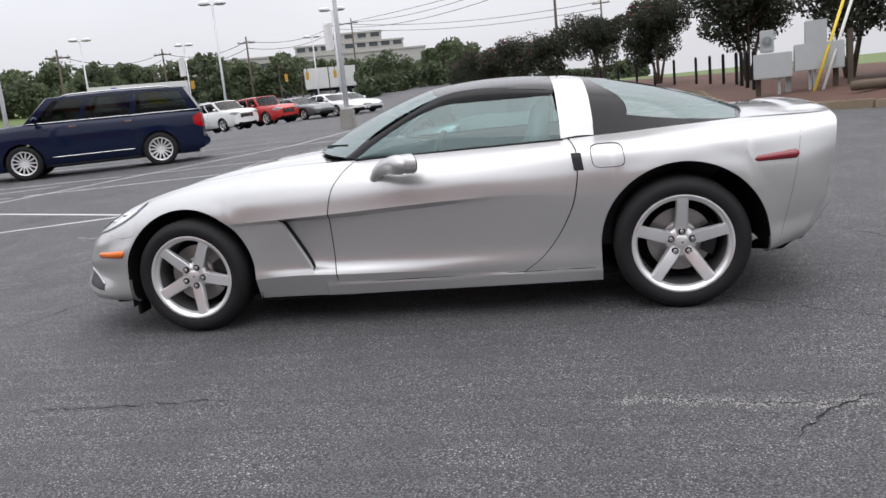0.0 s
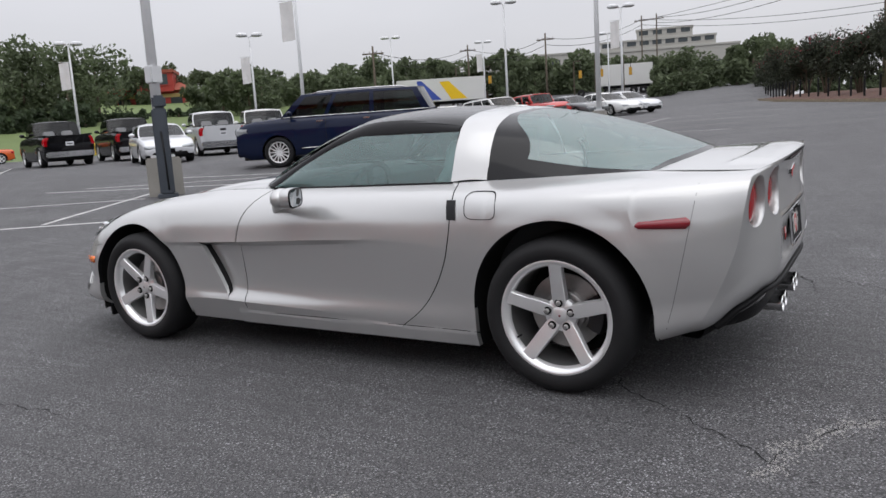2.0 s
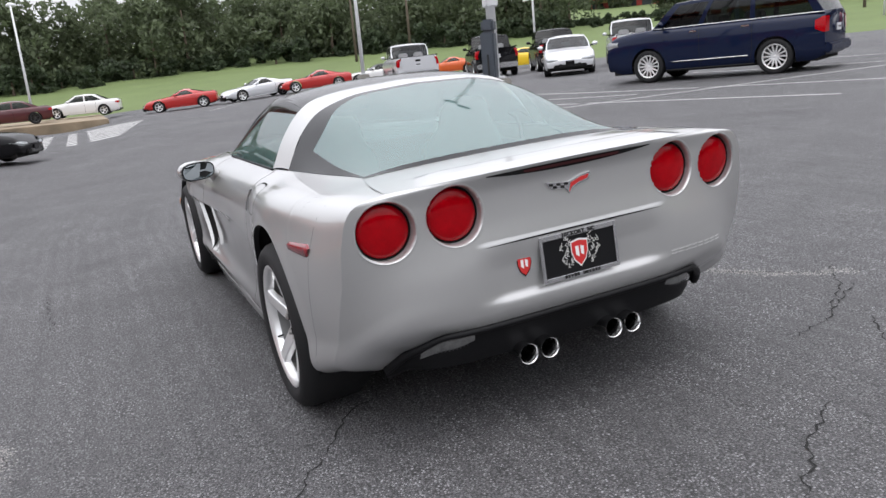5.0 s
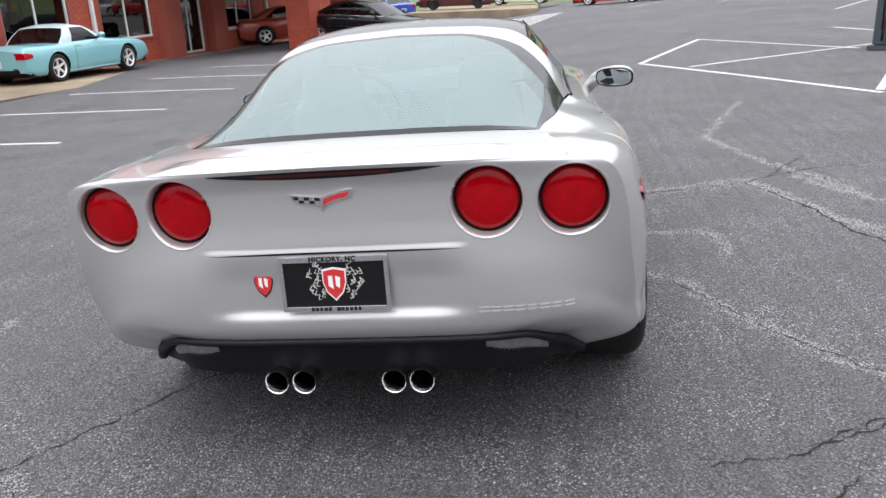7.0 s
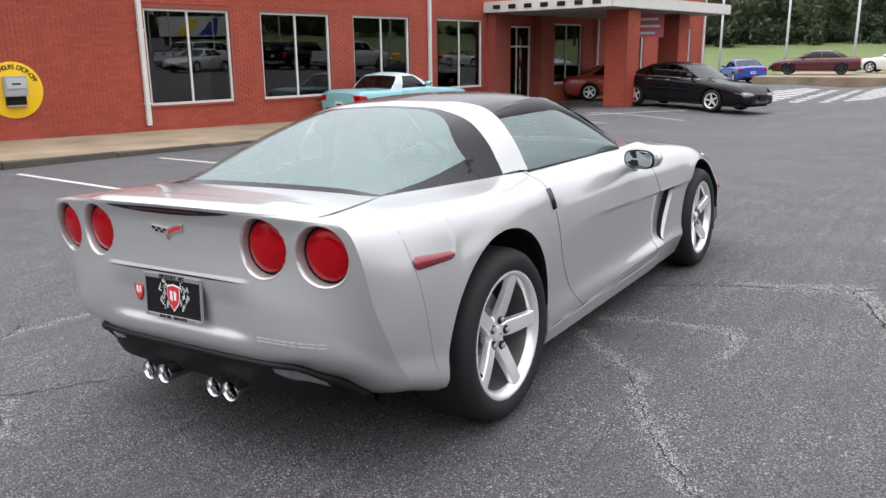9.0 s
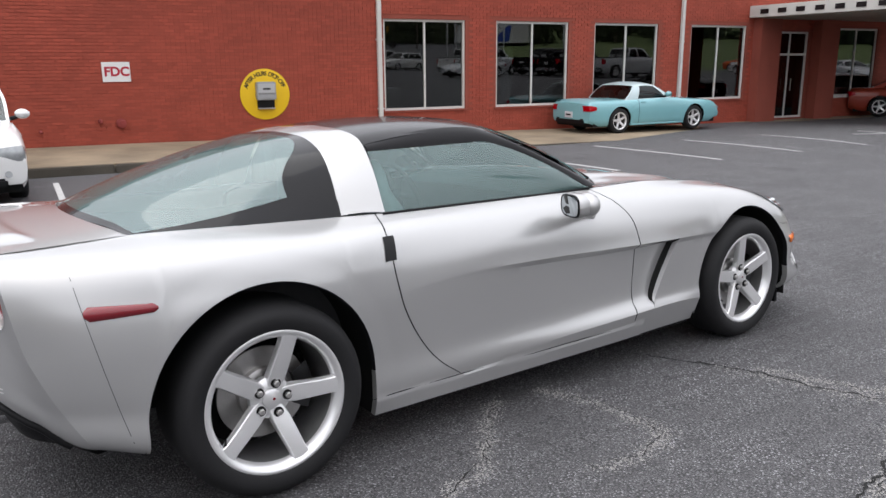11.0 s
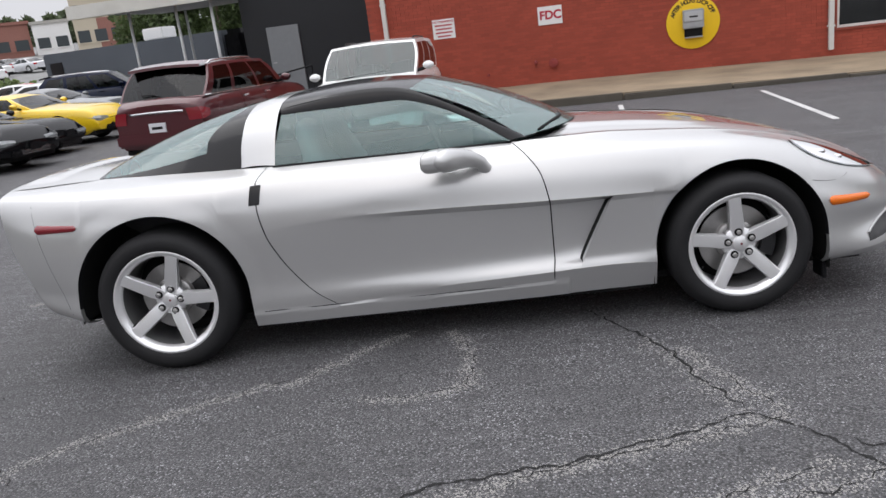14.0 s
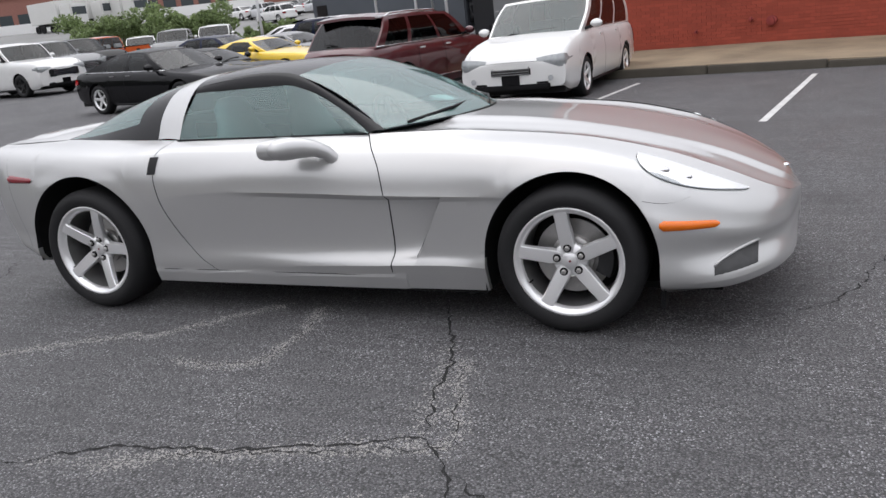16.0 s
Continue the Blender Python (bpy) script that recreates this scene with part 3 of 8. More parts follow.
def side_block(xa, xb, n, side, rows=56, arch=None, dent=False):
    out = []
    for i in range(n + 1):
        s = i / n
        col = []
        if arch:
            xc, r, zc = arch
            x = xc - r * math.cos(math.pi * s)
            p0 = level(x, zc + math.sqrt(max(0.0, r * r - (x - xc) ** 2)))
        else:
            x, p0 = None, 0.0
        for j in range(rows + 1):
            p = p0 + (NL - p0) * j / rows
            xx = x if x is not None else xa(p) + (xb(p) - xa(p)) * s
            v = skin(xx, p, side, 0.0, dent)
            col.append(v)
        out.append(col)
    return out


car = thing("sports_car", "silver two-door sports coupe with black roof parked on asphalt", "car", m=pose(0, 0, 0, -2.2))
const = lambda v: (lambda p: v)
(rc, rr, rz), (fc, fr, fz) = ARCHES
for side in (1, -1):
    quarter, fender, door = bmesh.new(), bmesh.new(), bmesh.new()
    fl = side > 0
    grid(quarter, side_block(EDGE_X, const(rc - rr), 16, side), flip=fl)
    grid(quarter, side_block(None, None, 40, side, arch=ARCHES[0]), flip=fl)
    grid(quarter, side_block(const(rc + rr), lambda p: DOOR_REAR(p) - shut(p), 14, side), flip=fl)
    grid(door, side_block(lambda p: DOOR_REAR(p) + shut(p), lambda p: DOOR_FRONT(p) - shut(p), 50, side), flip=fl)
    # the scoop ends short of the fender, deeper in: the dark mouth lies between them
    scoop = side_block(lambda p: DOOR_FRONT(p) + shut(p), lambda p: SLIT(p) - 0.017 * smooth01((p - 1.3) / 0.4) * smooth01((3.6 - p) / 0.7), 18, side, dent=True)
    front = side_block(SLIT, const(fc - fr), 12, side, dent="front")
    grid(fender, scoop, flip=fl)
    grid(fender, front, flip=fl)
    grid(fender, side_block(None, None, 40, side, arch=ARCHES[1]), flip=fl)
    nose = []
    for i in range(31):
        s = math.sin(math.pi / 2 * i / 30)
        xn = fc + fr + (2.262 - fc - fr) * s
        lip = 0.022 * smooth01((xn - 1.74) / 0.25) * smooth01((2.258 - xn) / 0.05)
        nose.append([skin(xn, NL * j / 56, side, lip * math.exp(-((NL * j / 56 - 0.85) / 0.33) ** 2)) for j in range(57)])
    grid(fender, nose, flip=fl)
    for bm in (quarter, fender, door):
        bmesh.ops.remove_doubles(bm, verts=bm.verts, dist=0.0008)
    # dark mouth of the side vent, with a bright front edge
    bm = bmesh.new()
    grid(bm, [scoop[-1], [v.lerp(w, 0.40) for v, w in zip(front[0], scoop[-1])]], flip=fl)
    part("side_vent", bm, GAP, car, "dark vent opening behind the front wheel")
    bm = grid(bmesh.new(), [front[0], [v.lerp(w, 0.42) for v, w in zip(front[0], scoop[-1])]], flip=not fl)
    part("vent_edge", bm, SILVER, car, smooth="all")
    part("rear_quarter", quarter, SILVER, car, smooth=40)
    part("front_fender", fender, SILVER, car, smooth=20)
    d = part("door", door, SILVER, car, smooth=20)
    # the shadow gap round the door
    for f in (DOOR_REAR, DOOR_FRONT):
        p0 = level(f(1.0), SILL_Z)
        bm = bmesh.new()
        grid(bm, [[skin(f(q) + dx, q, side, -0.012) for q in [p0 + (NL - p0) * k / 40 for k in range(41)]] for dx in (-0.012, 0.012)])
        part("door_gap", bm, GAP, car)

# rear fascia: a wide bulged panel with a shelf for the plate and four round lamp holes
def fascia(p, u):
    """A point of the tail: p from the foot to the lip, u across. The foot rises between the corners."""
    e, e0, e7 = skin(EDGE_X(p), p), skin(EDGE_X(0), 0), skin(EDGE_X(NL), NL)
    a = abs(u)
    s_ = (e.z - e0.z) / (e7.z - e0.z)
    foot = 0.424 - 0.075 * smooth01((a - 0.70) / 0.24) - max(0.0, 0.349 - e0.z) * smooth01((a - 0.86) / 0.14)
    z = foot + (e7.z + 0.014 * (1 - a * a) - foot) * s_
    k = 2.7 + 4.5 * smooth01((0.62 - along(p)) / 0.62)
    x, y = e.x + (MID_X(z) - e.x) * (1 - a ** k), u * e.y
    # shelf over the plate, with a bright roll below it
    x += 0.017 * smooth01((0.43 - abs(y)) / 0.16) * smooth01((z - 0.486) / 0.034) * smooth01((0.70 - z) / 0.10)
    x -= 0.007 * smooth01((0.47 - abs(y)) / 0.24) * math.exp(-((z - 0.46) / 0.05) ** 2)
    # the upper part leans in under the lip
    x += 0.004 * smooth01((z - 0.69) / 0.02) * smooth01((0.93 - z) / 0.10) * smooth01((0.40 - abs(y)) / 0.06)
    return Vector((x, y, z))


def tail(y, z, off=0.0):
    """The point of the tail at the half width y and height z, pushed out by off."""
    p = 3.0
    for _ in range(3):
        lo, hi = 0.0, float(NL)
        u = max(-1.0, min(1.0, y / skin(EDGE_X(p), p).y))
        for _ in range(16):
            mid = (lo + hi) / 2
            if fascia(mid, u).z < z:
                lo = mid
            else:
                hi = mid
        p = (lo + hi) / 2
    v = fascia(p, u)
    return v - Vector((off, 0, 0))


LAMPS = ((0.675, 0.804), (0.442, 0.816), (-0.442, 0.816), (-0.675, 0.804))
rows = [[fascia(NL * j / 90, math.copysign(1 - (1 - abs(i / 70 - 1)) ** 1.15, i / 70 - 1)) for i in range(141)] for j in range(91)]
bm = bmesh.new()
vs = [[bm.verts.new(p) for p in r] for r in rows]
for j in range(90):
    for i in range(140):
        c = (rows[j][i] + rows[j + 1][i + 1]) / 2
        if all((c.y - y) ** 2 + (c.z - z) ** 2 > 0.1015 ** 2 for y, z in LAMPS):
            bm.faces.new((vs[j][i], vs[j][i + 1], vs[j + 1][i + 1], vs[j + 1][i]))
bmesh.ops.delete(bm, geom=[v for v in bm.verts if not v.link_faces], context="VERTS")
bmesh.ops.recalc_face_normals(bm, faces=bm.faces)
part("rear_bumper", bm, SILVER, car, smooth=40)


def hatch_edge(y):
    return -1.78 + 0.10 * (y / 0.56) ** 2


def cowl_edge(y):
    return 0.40 + 0.34 * (1 - (y / 0.69) ** 2)


# deck behind the hatch glass
rows = []
lip = skin(EDGE_X(NL), NL)
for i in range(41):
    u = -1 + i / 20
    row = []
    for j in range(31):
        s = j / 30
        xl = fascia(NL, u).x
        xs = hatch_edge(0.56 * u)
        x = xs + (xl - xs) * s
        yw, zw = LINES[NL][0](x), LINES[NL][1](x)
        yw, zw = yw + (lip.y - yw) * s, zw + (lip.z - zw) * s
        spoil = 0.012 * smooth01((s - 0.52) / 0.12) * smooth01((1.02 - s) / 0.16) * smooth01((0.80 - abs(u)) / 0.15)
        row.append((x, u * yw, zw + (0.014 + 0.010 * (1 - s)) * (1 - u * u) + spoil))
    rows.append(row)
bm = grid(bmesh.new(), rows)
bmesh.ops.recalc_face_normals(bm, faces=bm.faces)
part("rear_deck", bm, SILVER, car, smooth=40)

# hood with a raised middle
rows = []
for i in range(61):
    u = -1 + i / 30
    row = []
    for j in range(41):
        s = j / 40
        xs = cowl_edge(0.69 * u)
        x = xs + (2.262 - xs) * math.sin(math.pi / 2 * s)
        yw, zw = LINES[NL][0](x), LINES[NL][1](x)
        zt = TOP_LINE(x)
        a = abs(u)
        prof = 0.25 * smooth01((1.0 - a) / 0.35) + 0.55 * smooth01((0.62 - a) / 0.16) + 0.20 * smooth01((0.5 - a) / 0.5)
        dip = 0.016 * math.exp(-((a - 0.80) / 0.16) ** 2) * smooth01((2.1 - x) / 0.5) * smooth01((x - 0.3) / 0.3)
        row.append((x, u * (yw - 0.002), zw + (zt - zw) * prof - dip))
    rows.append(row)
bm = grid(bmesh.new(), rows)
bmesh.ops.remove_doubles(bm, verts=bm.verts, dist=0.0008)
bmesh.ops.recalc_face_normals(bm, faces=bm.faces)
part("hood", bm, SILVER, car, smooth=40)


# greenhouse
def arc_line(x0, dx, half, z0, dz, n=40, bow=0.0):
    """A curve across the car: ends at +-half, the middle pushed by dx and dz."""
    return [Vector((x0 + dx * (1 - u * u), half * u, z0 + dz * (1 - abs(u) ** 2.4))) for u in [-1 + 2 * i / n for i in range(n + 1)]]


def patch(c0, c1, n, bulge=0.0, direction=(0, 0, 1)):
    d = Vector(direction)
    return [[a.lerp(b, s) + d * bulge * 4 * s * (1 - s) for a, b in zip(c0, c1)] for s in [j / n for j in range(n + 1)]]


def hoop(x, lean, belt_y, belt_z, rail_y, rail_z, top_z, n=48):
    """The section of the roof at x from waist to waist."""
    ys = pchip((0, 0.22, 0.42, 0.52, 0.7, 1.0), (belt_y, belt_y * 0.45 + rail_y * 0.55 + 0.028, rail_y + 0.005, rail_y - 0.06, rail_y * 0.55, 0))
    zs = pchip((0, 0.22, 0.42, 0.52, 0.7, 1.0), (belt_z, belt_z * 0.45 + rail_z * 0.55, rail_z, rail_z + 0.03, top_z - 0.012, top_z))
    out = []
    for i in range(n + 1):
        q = 2 * i / n
        v = q if q <= 1 else 2 - q
        sg = -1 if q <= 1 else 1
        out.append(Vector((x + lean * smooth01(v), sg * ys(v), zs(v))))
    return out


cowl = [Vector((cowl_edge(y) - 0.01, y, 0.90 + 0.012 * (1 - (y / 0.66) ** 2))) for y in [-0.66 + 1.32 * i / 40 for i in range(41)]]
header = arc_line(-0.10, 0.09, 0.505, 1.175, 0.042)
pane("windshield", grid(bmesh.new(), patch(cowl, header, 16, 0.03, (0.6, 0, 0.8))), SLOPED_GLASS, car)
hoop_f = hoop(-0.765, 0.05, 0.705, 0.905, 0.515, 1.155, 1.222)
hoop_r = hoop(-0.94, 0.05, 0.672, 0.908, 0.505, 1.125, 1.203)
roof_back = [p.copy() for p in hoop_f if p.z > 1.15]
roof_front = []
for p in roof_back:
    u = p.y / 0.515
    roof_front.append(Vector((-0.10 + 0.09 * (1 - u * u), 0.505 * u, 1.175 + 0.042 * (1 - abs(u) ** 2.4))))
bm = grid(bmesh.new(), patch(roof_front, roof_back, 16, 0.024))
bmesh.ops.recalc_face_normals(bm, faces=bm.faces)
part("roof_panel", bm, BLACK_GLOSS, car, smooth="all", label="gloss black removable roof panel")
mid = [a.lerp(b, 0.5) + Vector((0, 0, 0.006)) for a, b in zip(hoop_f, hoop_r)]
bm = grid(bmesh.new(), [hoop_f, [a.lerp(b, 0.25) + Vector((0, 0, 0.004)) for a, b in zip(hoop_f, hoop_r)], mid, [a.lerp(b, 0.75) + Vector((0, 0, 0.004)) for a, b in zip(hoop_f, hoop_r)], hoop_r])
part("roof_hoop", bm, SILVER, car, smooth="all")
# rear hatch: dark rim and clear middle
hatch_end = []
n_h = len(hoop_r) - 1
for i in range(n_h + 1):
    u = -1 + 2 * i / n_h
    y = 0.55 * math.copysign(abs(u) ** 0.8, u)
    hatch_end.append(Vector((hatch_edge(y), y, 0.928 + 0.018 * (1 - (y / 0.55) ** 2))))
full = patch(hoop_r, hatch_end, 110, 0.030, (-0.3, 0, 0.95))
full = [[row[i // 4].lerp(row[min(i // 4 + 1, n_h)], i % 4 / 4) for i in range(4 * n_h + 1)] for row in full]
n_h *= 4
# its side edges lie on the waist of the body
for row in full:
    for i, v in enumerate(row):
        u = -1 + 2 * i / n_h
        w = smooth01((abs(u) - 0.70) / 0.30)
        row[i] = v.lerp(Vector((v.x, math.copysign(LINES[NL][0](v.x) - 0.002, u), LINES[NL][1](v.x) + 0.001)), w)
def on_hatch(u, w):
    """A point of the hatch: u across, w from the hoop to the deck."""
    a, b = (u + 1) / 2 * n_h, w * (len(full) - 1)
    i, j = min(int(a), n_h - 1), min(int(b), len(full) - 2)
    return full[j][i].lerp(full[j][i + 1], a - i).lerp(full[j + 1][i].lerp(full[j + 1][i + 1], a - i), b - j)


def clear_zone(k, r):
    """The see-through middle: k from -1 to 1 across, r from 0 to 1 down."""
    w = 0.5
    for _ in range(6):
        u = k * (0.93 - 0.17 * (1 - w))
        top_w = 0.05 + 0.18 * smooth01((abs(u) - 0.30) / 0.48)
        w = top_w + (0.962 - top_w) * r
    return u, w


bm_rim, bm_glass = bmesh.new(), bmesh.new()
grid(bm_glass, [[on_hatch(*clear_zone(-1 + k / 40, r / 50)) for k in range(81)] for r in range(51)])
loop_in = [(-1 + k / 40, 0.0) for k in range(80)] + [(1.0, r / 50) for r in range(50)] + [(1 - k / 40, 1.0) for k in range(80)] + [(-1.0, 1 - r / 50) for r in range(51)]
rows = []
for q in range(7):
    row = []
    for k, r in loop_in:
        u, w = clear_zone(k, r)
        row.append(on_hatch(u + (k - u) * q / 6, w + (r - w) * q / 6))
    rows.append(row)
grid(bm_rim, rows)
bmesh.ops.recalc_face_normals(bm_rim, faces=bm_rim.faces)
pane("hatch_glass", bm_glass, SLOPED_GLASS, car)
part("hatch_rim", bm_rim, BLACK_GLOSS, car, "gloss black glass border", smooth="all")
for side in (1, -1):
    # side window, its frame with the windshield pillar
    n = 40
    low = [Vector((0.36 + (-0.776 - 0.36) * s, side * (0.69 + 0.012 * s), 0.889 + 0.016 * s)) for s in [i / n for i in range(n + 1)]]
    px, py, pz = pchip((0, 0.22, 0.42, 0.55, 1.0), (0.36, 0.17, -0.03, -0.17, -0.736)), pchip((0, 0.22, 0.42, 0.55, 1.0), (0.69, 0.615, 0.555, 0.54, 0.540)), pchip((0, 0.22, 0.42, 0.55, 1.0), (0.891, 1.01, 1.10, 1.132, 1.128))
    high = [Vector((px(s), side * py(s), pz(s))) for s in [i / n for i in range(n + 1)]]
    pane("side_window", grid(bmesh.new(), patch(low, high, 10, 0.016, (0, side, 0))), CAR_GLASS, car)
    ex, ey, ez = pchip((0, 0.1, 0.42, 0.5, 0.6, 1.0), (0.44, 0.345, -0.03, -0.10, -0.2, -0.742)), pchip((0, 0.1, 0.42, 0.5, 0.6, 1.0), (0.672, 0.640, 0.525, 0.507, 0.507, 0.513)), pchip((0, 0.1, 0.42, 0.5, 0.6, 1.0), (0.898, 0.955, 1.15, 1.178, 1.186, 1.158))
    edge = []
    for s in [i / n for i in range(n + 1)]:
        q = min(max((-0.10 - ex(s)) / 0.64, 0.0), 1.0)
        edge.append(Vector((ex(s), side * (ey(s) - 0.006), ez(s) + 0.090 * q * (1 - q) - 0.002)))
    bm = grid(bmesh.new(), patch(high, edge, 6, 0.010, (0, side * 0.7, 0.7)))
    part("window_pillar", bm, BLACK_GLOSS, car, smooth="all")
    bm = bmesh.new()
    tube(bm, [v + Vector((0, side * 0.006, -0.004)) for v in low], 0.006, 6)
    part("window_seal", bm, BLACK_PLASTIC, car, smooth="all")


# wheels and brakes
# silver barrel painted dark for the shade behind the spokes
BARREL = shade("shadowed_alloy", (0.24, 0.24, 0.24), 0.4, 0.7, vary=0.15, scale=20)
def road_wheel(owner, m, tyre_r, tyre_w, rim_r, dish, turn, spokes=5, spoke_w=(0.064, 0.052), rim_mat=None, brake=True, name="wheel", detail=True):
    """A wheel whose outer face looks along +y of m."""
    rim_mat = rim_mat or RIM
    hw, n = tyre_w / 2, 56 if detail else 28
    bm = lathe(bmesh.new(), [(rim_r - 0.012, hw - 0.016), (rim_r, hw - 0.006), (rim_r + 0.010, hw + 0.001), (rim_r + (tyre_r - rim_r) * 0.5, hw + 0.008), (tyre_r - 0.026, hw - 0.002), (tyre_r - 0.008, hw - 0.022), (tyre_r, hw - 0.05), (tyre_r, -hw + 0.05), (tyre_r - 0.03, -hw), (rim_r, -hw + 0.01)], n)
    if detail:
        n = 64
    w = part(name, bm, RUBBER, owner, "black low-profile tyre", smooth=50, m=m)
    y0 = hw - 0.012
    bm = lathe(bmesh.new(), [(rim_r - 0.002, y0 - 0.006), (rim_r + 0.004, y0 + 0.004), (rim_r - 0.003, y0 + 0.008), (rim_r - 0.010, y0 + 0.007), (rim_r - 0.027, y0 - 0.008), (rim_r - 0.032, y0 - 0.030)], n)
    part("rim", bm, rim_mat, w, "bright alloy rim", smooth=40)
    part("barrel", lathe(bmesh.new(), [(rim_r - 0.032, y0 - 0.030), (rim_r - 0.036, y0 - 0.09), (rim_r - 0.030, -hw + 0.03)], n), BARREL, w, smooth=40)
    for k in range(spokes):
        bm = bmesh.new()
        a0, a1 = spoke_w
        rows = []
        for i in range(9):
            s = i / 8
            r = 0.034 + (rim_r - 0.010 - 0.034) * s
            half = (a0 + (a1 - a0) * s) / 2 * (0.72 + 0.28 * min(1, s * 5)) * (1 + 0.35 * max(0, (s - 0.86) / 0.14))
            y = y0 - dish * (1 - s) ** 1.35 - 0.002
            t = 0.030 - 0.010 * s
            rows.append([(-half - 0.005, y - t, r), (-half - 0.001, y - 0.004, r), (-half + 0.002, y, r), (0, y + 0.002, r), (half - 0.002, y, r), (half + 0.001, y - 0.004, r), (half + 0.005, y - t, r)])
        grid(bm, rows)
        bmesh.ops.transform(bm, matrix=Matrix.Rotation(turn + 2 * math.pi * k / spokes, 4, "Y"), verts=bm.verts)
        bmesh.ops.recalc_face_normals(bm, faces=bm.faces)
        part("spoke", bm, rim_mat, w, smooth=18)
    yh = y0 - dish
    bm = lathe(bmesh.new(), [(0.078, yh - 0.03), (0.074, yh - 0.012), (0.060, yh - 0.003), (0.036, yh), (0.034, yh + 0.006), (0.026, yh + 0.010), (0.0005, yh + 0.012)], 32)
    part("hub", bm, rim_mat, w, smooth=40)
    if detail:
        for k in range(5):
            a = turn + 2 * math.pi * (k + 0.0) / 5
            px, pz = 0.056 * math.sin(a), 0.056 * math.cos(a)
            yh = y0 - dish * (1 - 0.022 / (rim_r - 0.044)) ** 1.35 - 0.002 + 0.004
            bm = lathe(bmesh.new(), [(0.0180, yh - 0.004), (0.0180, yh + 0.001), (0.0160, yh + 0.002)], 14, m=Matrix.Translation((px, 0, pz)))
            cap(bm, 0.0160, yh + 0.0015, 14, m=Matrix.Translation((px, 0, pz)))
            part("lug_hole", bm, GAP, w)
            bm = lathe(bmesh.new(), [(0.0115, yh), (0.0115, yh + 0.010), (0.008, yh + 0.013), (0.0005, yh + 0.0135)], 6, m=Matrix.Translation((px, 0, pz)))
            part("lug_nut", bm, STEEL, w)
        yh = y0 - dish
        bm = lathe(bmesh.new(), [(0.005, yh + 0.0125), (0.005, yh + 0.0135), (0.0003, yh + 0.0135)], 10, m=Matrix.Translation((-0.004, 0, 0)))
        part("cap_mark", bm, DULL_RED, w)
        tube(bm := bmesh.new(), [(rim_r * 0.80 * math.cos(-0.5), y0 - 0.03, rim_r * 0.80 * math.sin(-0.5)), (rim_r * 0.85 * math.cos(-0.5), y0 - 0.008, rim_r * 0.85 * math.sin(-0.5))], 0.004, 8)
        part("valve", bm, BLACK_PLASTIC, w)
    if brake:
        bm = lathe(bmesh.new(), [(0.165, -0.005), (0.165, 0.004), (0.096, 0.005), (0.094, 0.028), (0.082, 0.034), (0.02, 0.034)], 48)
        part("brake_disc", bm, STEEL, w, "worn steel brake disc", smooth=40)
        bm = bmesh.new()
        rows = []
        for i in range(9):
            a = radians(150 + 60 * i / 8)
            rows.append([(r * math.cos(a), y, r * math.sin(a)) for r, y in ((0.112, 0.012), (0.114, 0.035), (0.150, 0.040), (0.178, 0.034), (0.186, 0.010), (0.186, -0.04))])
        grid(bm, rows)
        part("brake_caliper", bm, RIM_DARK, w, smooth=40)
    # near-black disc: darkness behind the spokes put into its colour
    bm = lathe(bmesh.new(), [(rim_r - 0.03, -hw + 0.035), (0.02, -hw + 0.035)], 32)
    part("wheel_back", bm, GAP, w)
    return w


for x, yo, r, wd, rim, dish, sd, turn in ((1.3425, 0.911, 0.3265, 0.245, 0.240, 0.030, 1, -0.485), (1.3425, 0.911, 0.3265, 0.245, 0.240, 0.030, -1, 0.12), (-1.3425, 0.9135, 0.341, 0.285, 0.253, 0.048, 1, -0.03), (-1.3425, 0.9135, 0.341, 0.285, 0.253, 0.048, -1, -0.285)):
    m = Matrix.Translation((x, sd * (yo - wd / 2), r)) @ Matrix.Rotation(0 if sd > 0 else math.pi, 4, "Z")
    road_wheel(car, m, r, wd, rim, dish, turn)

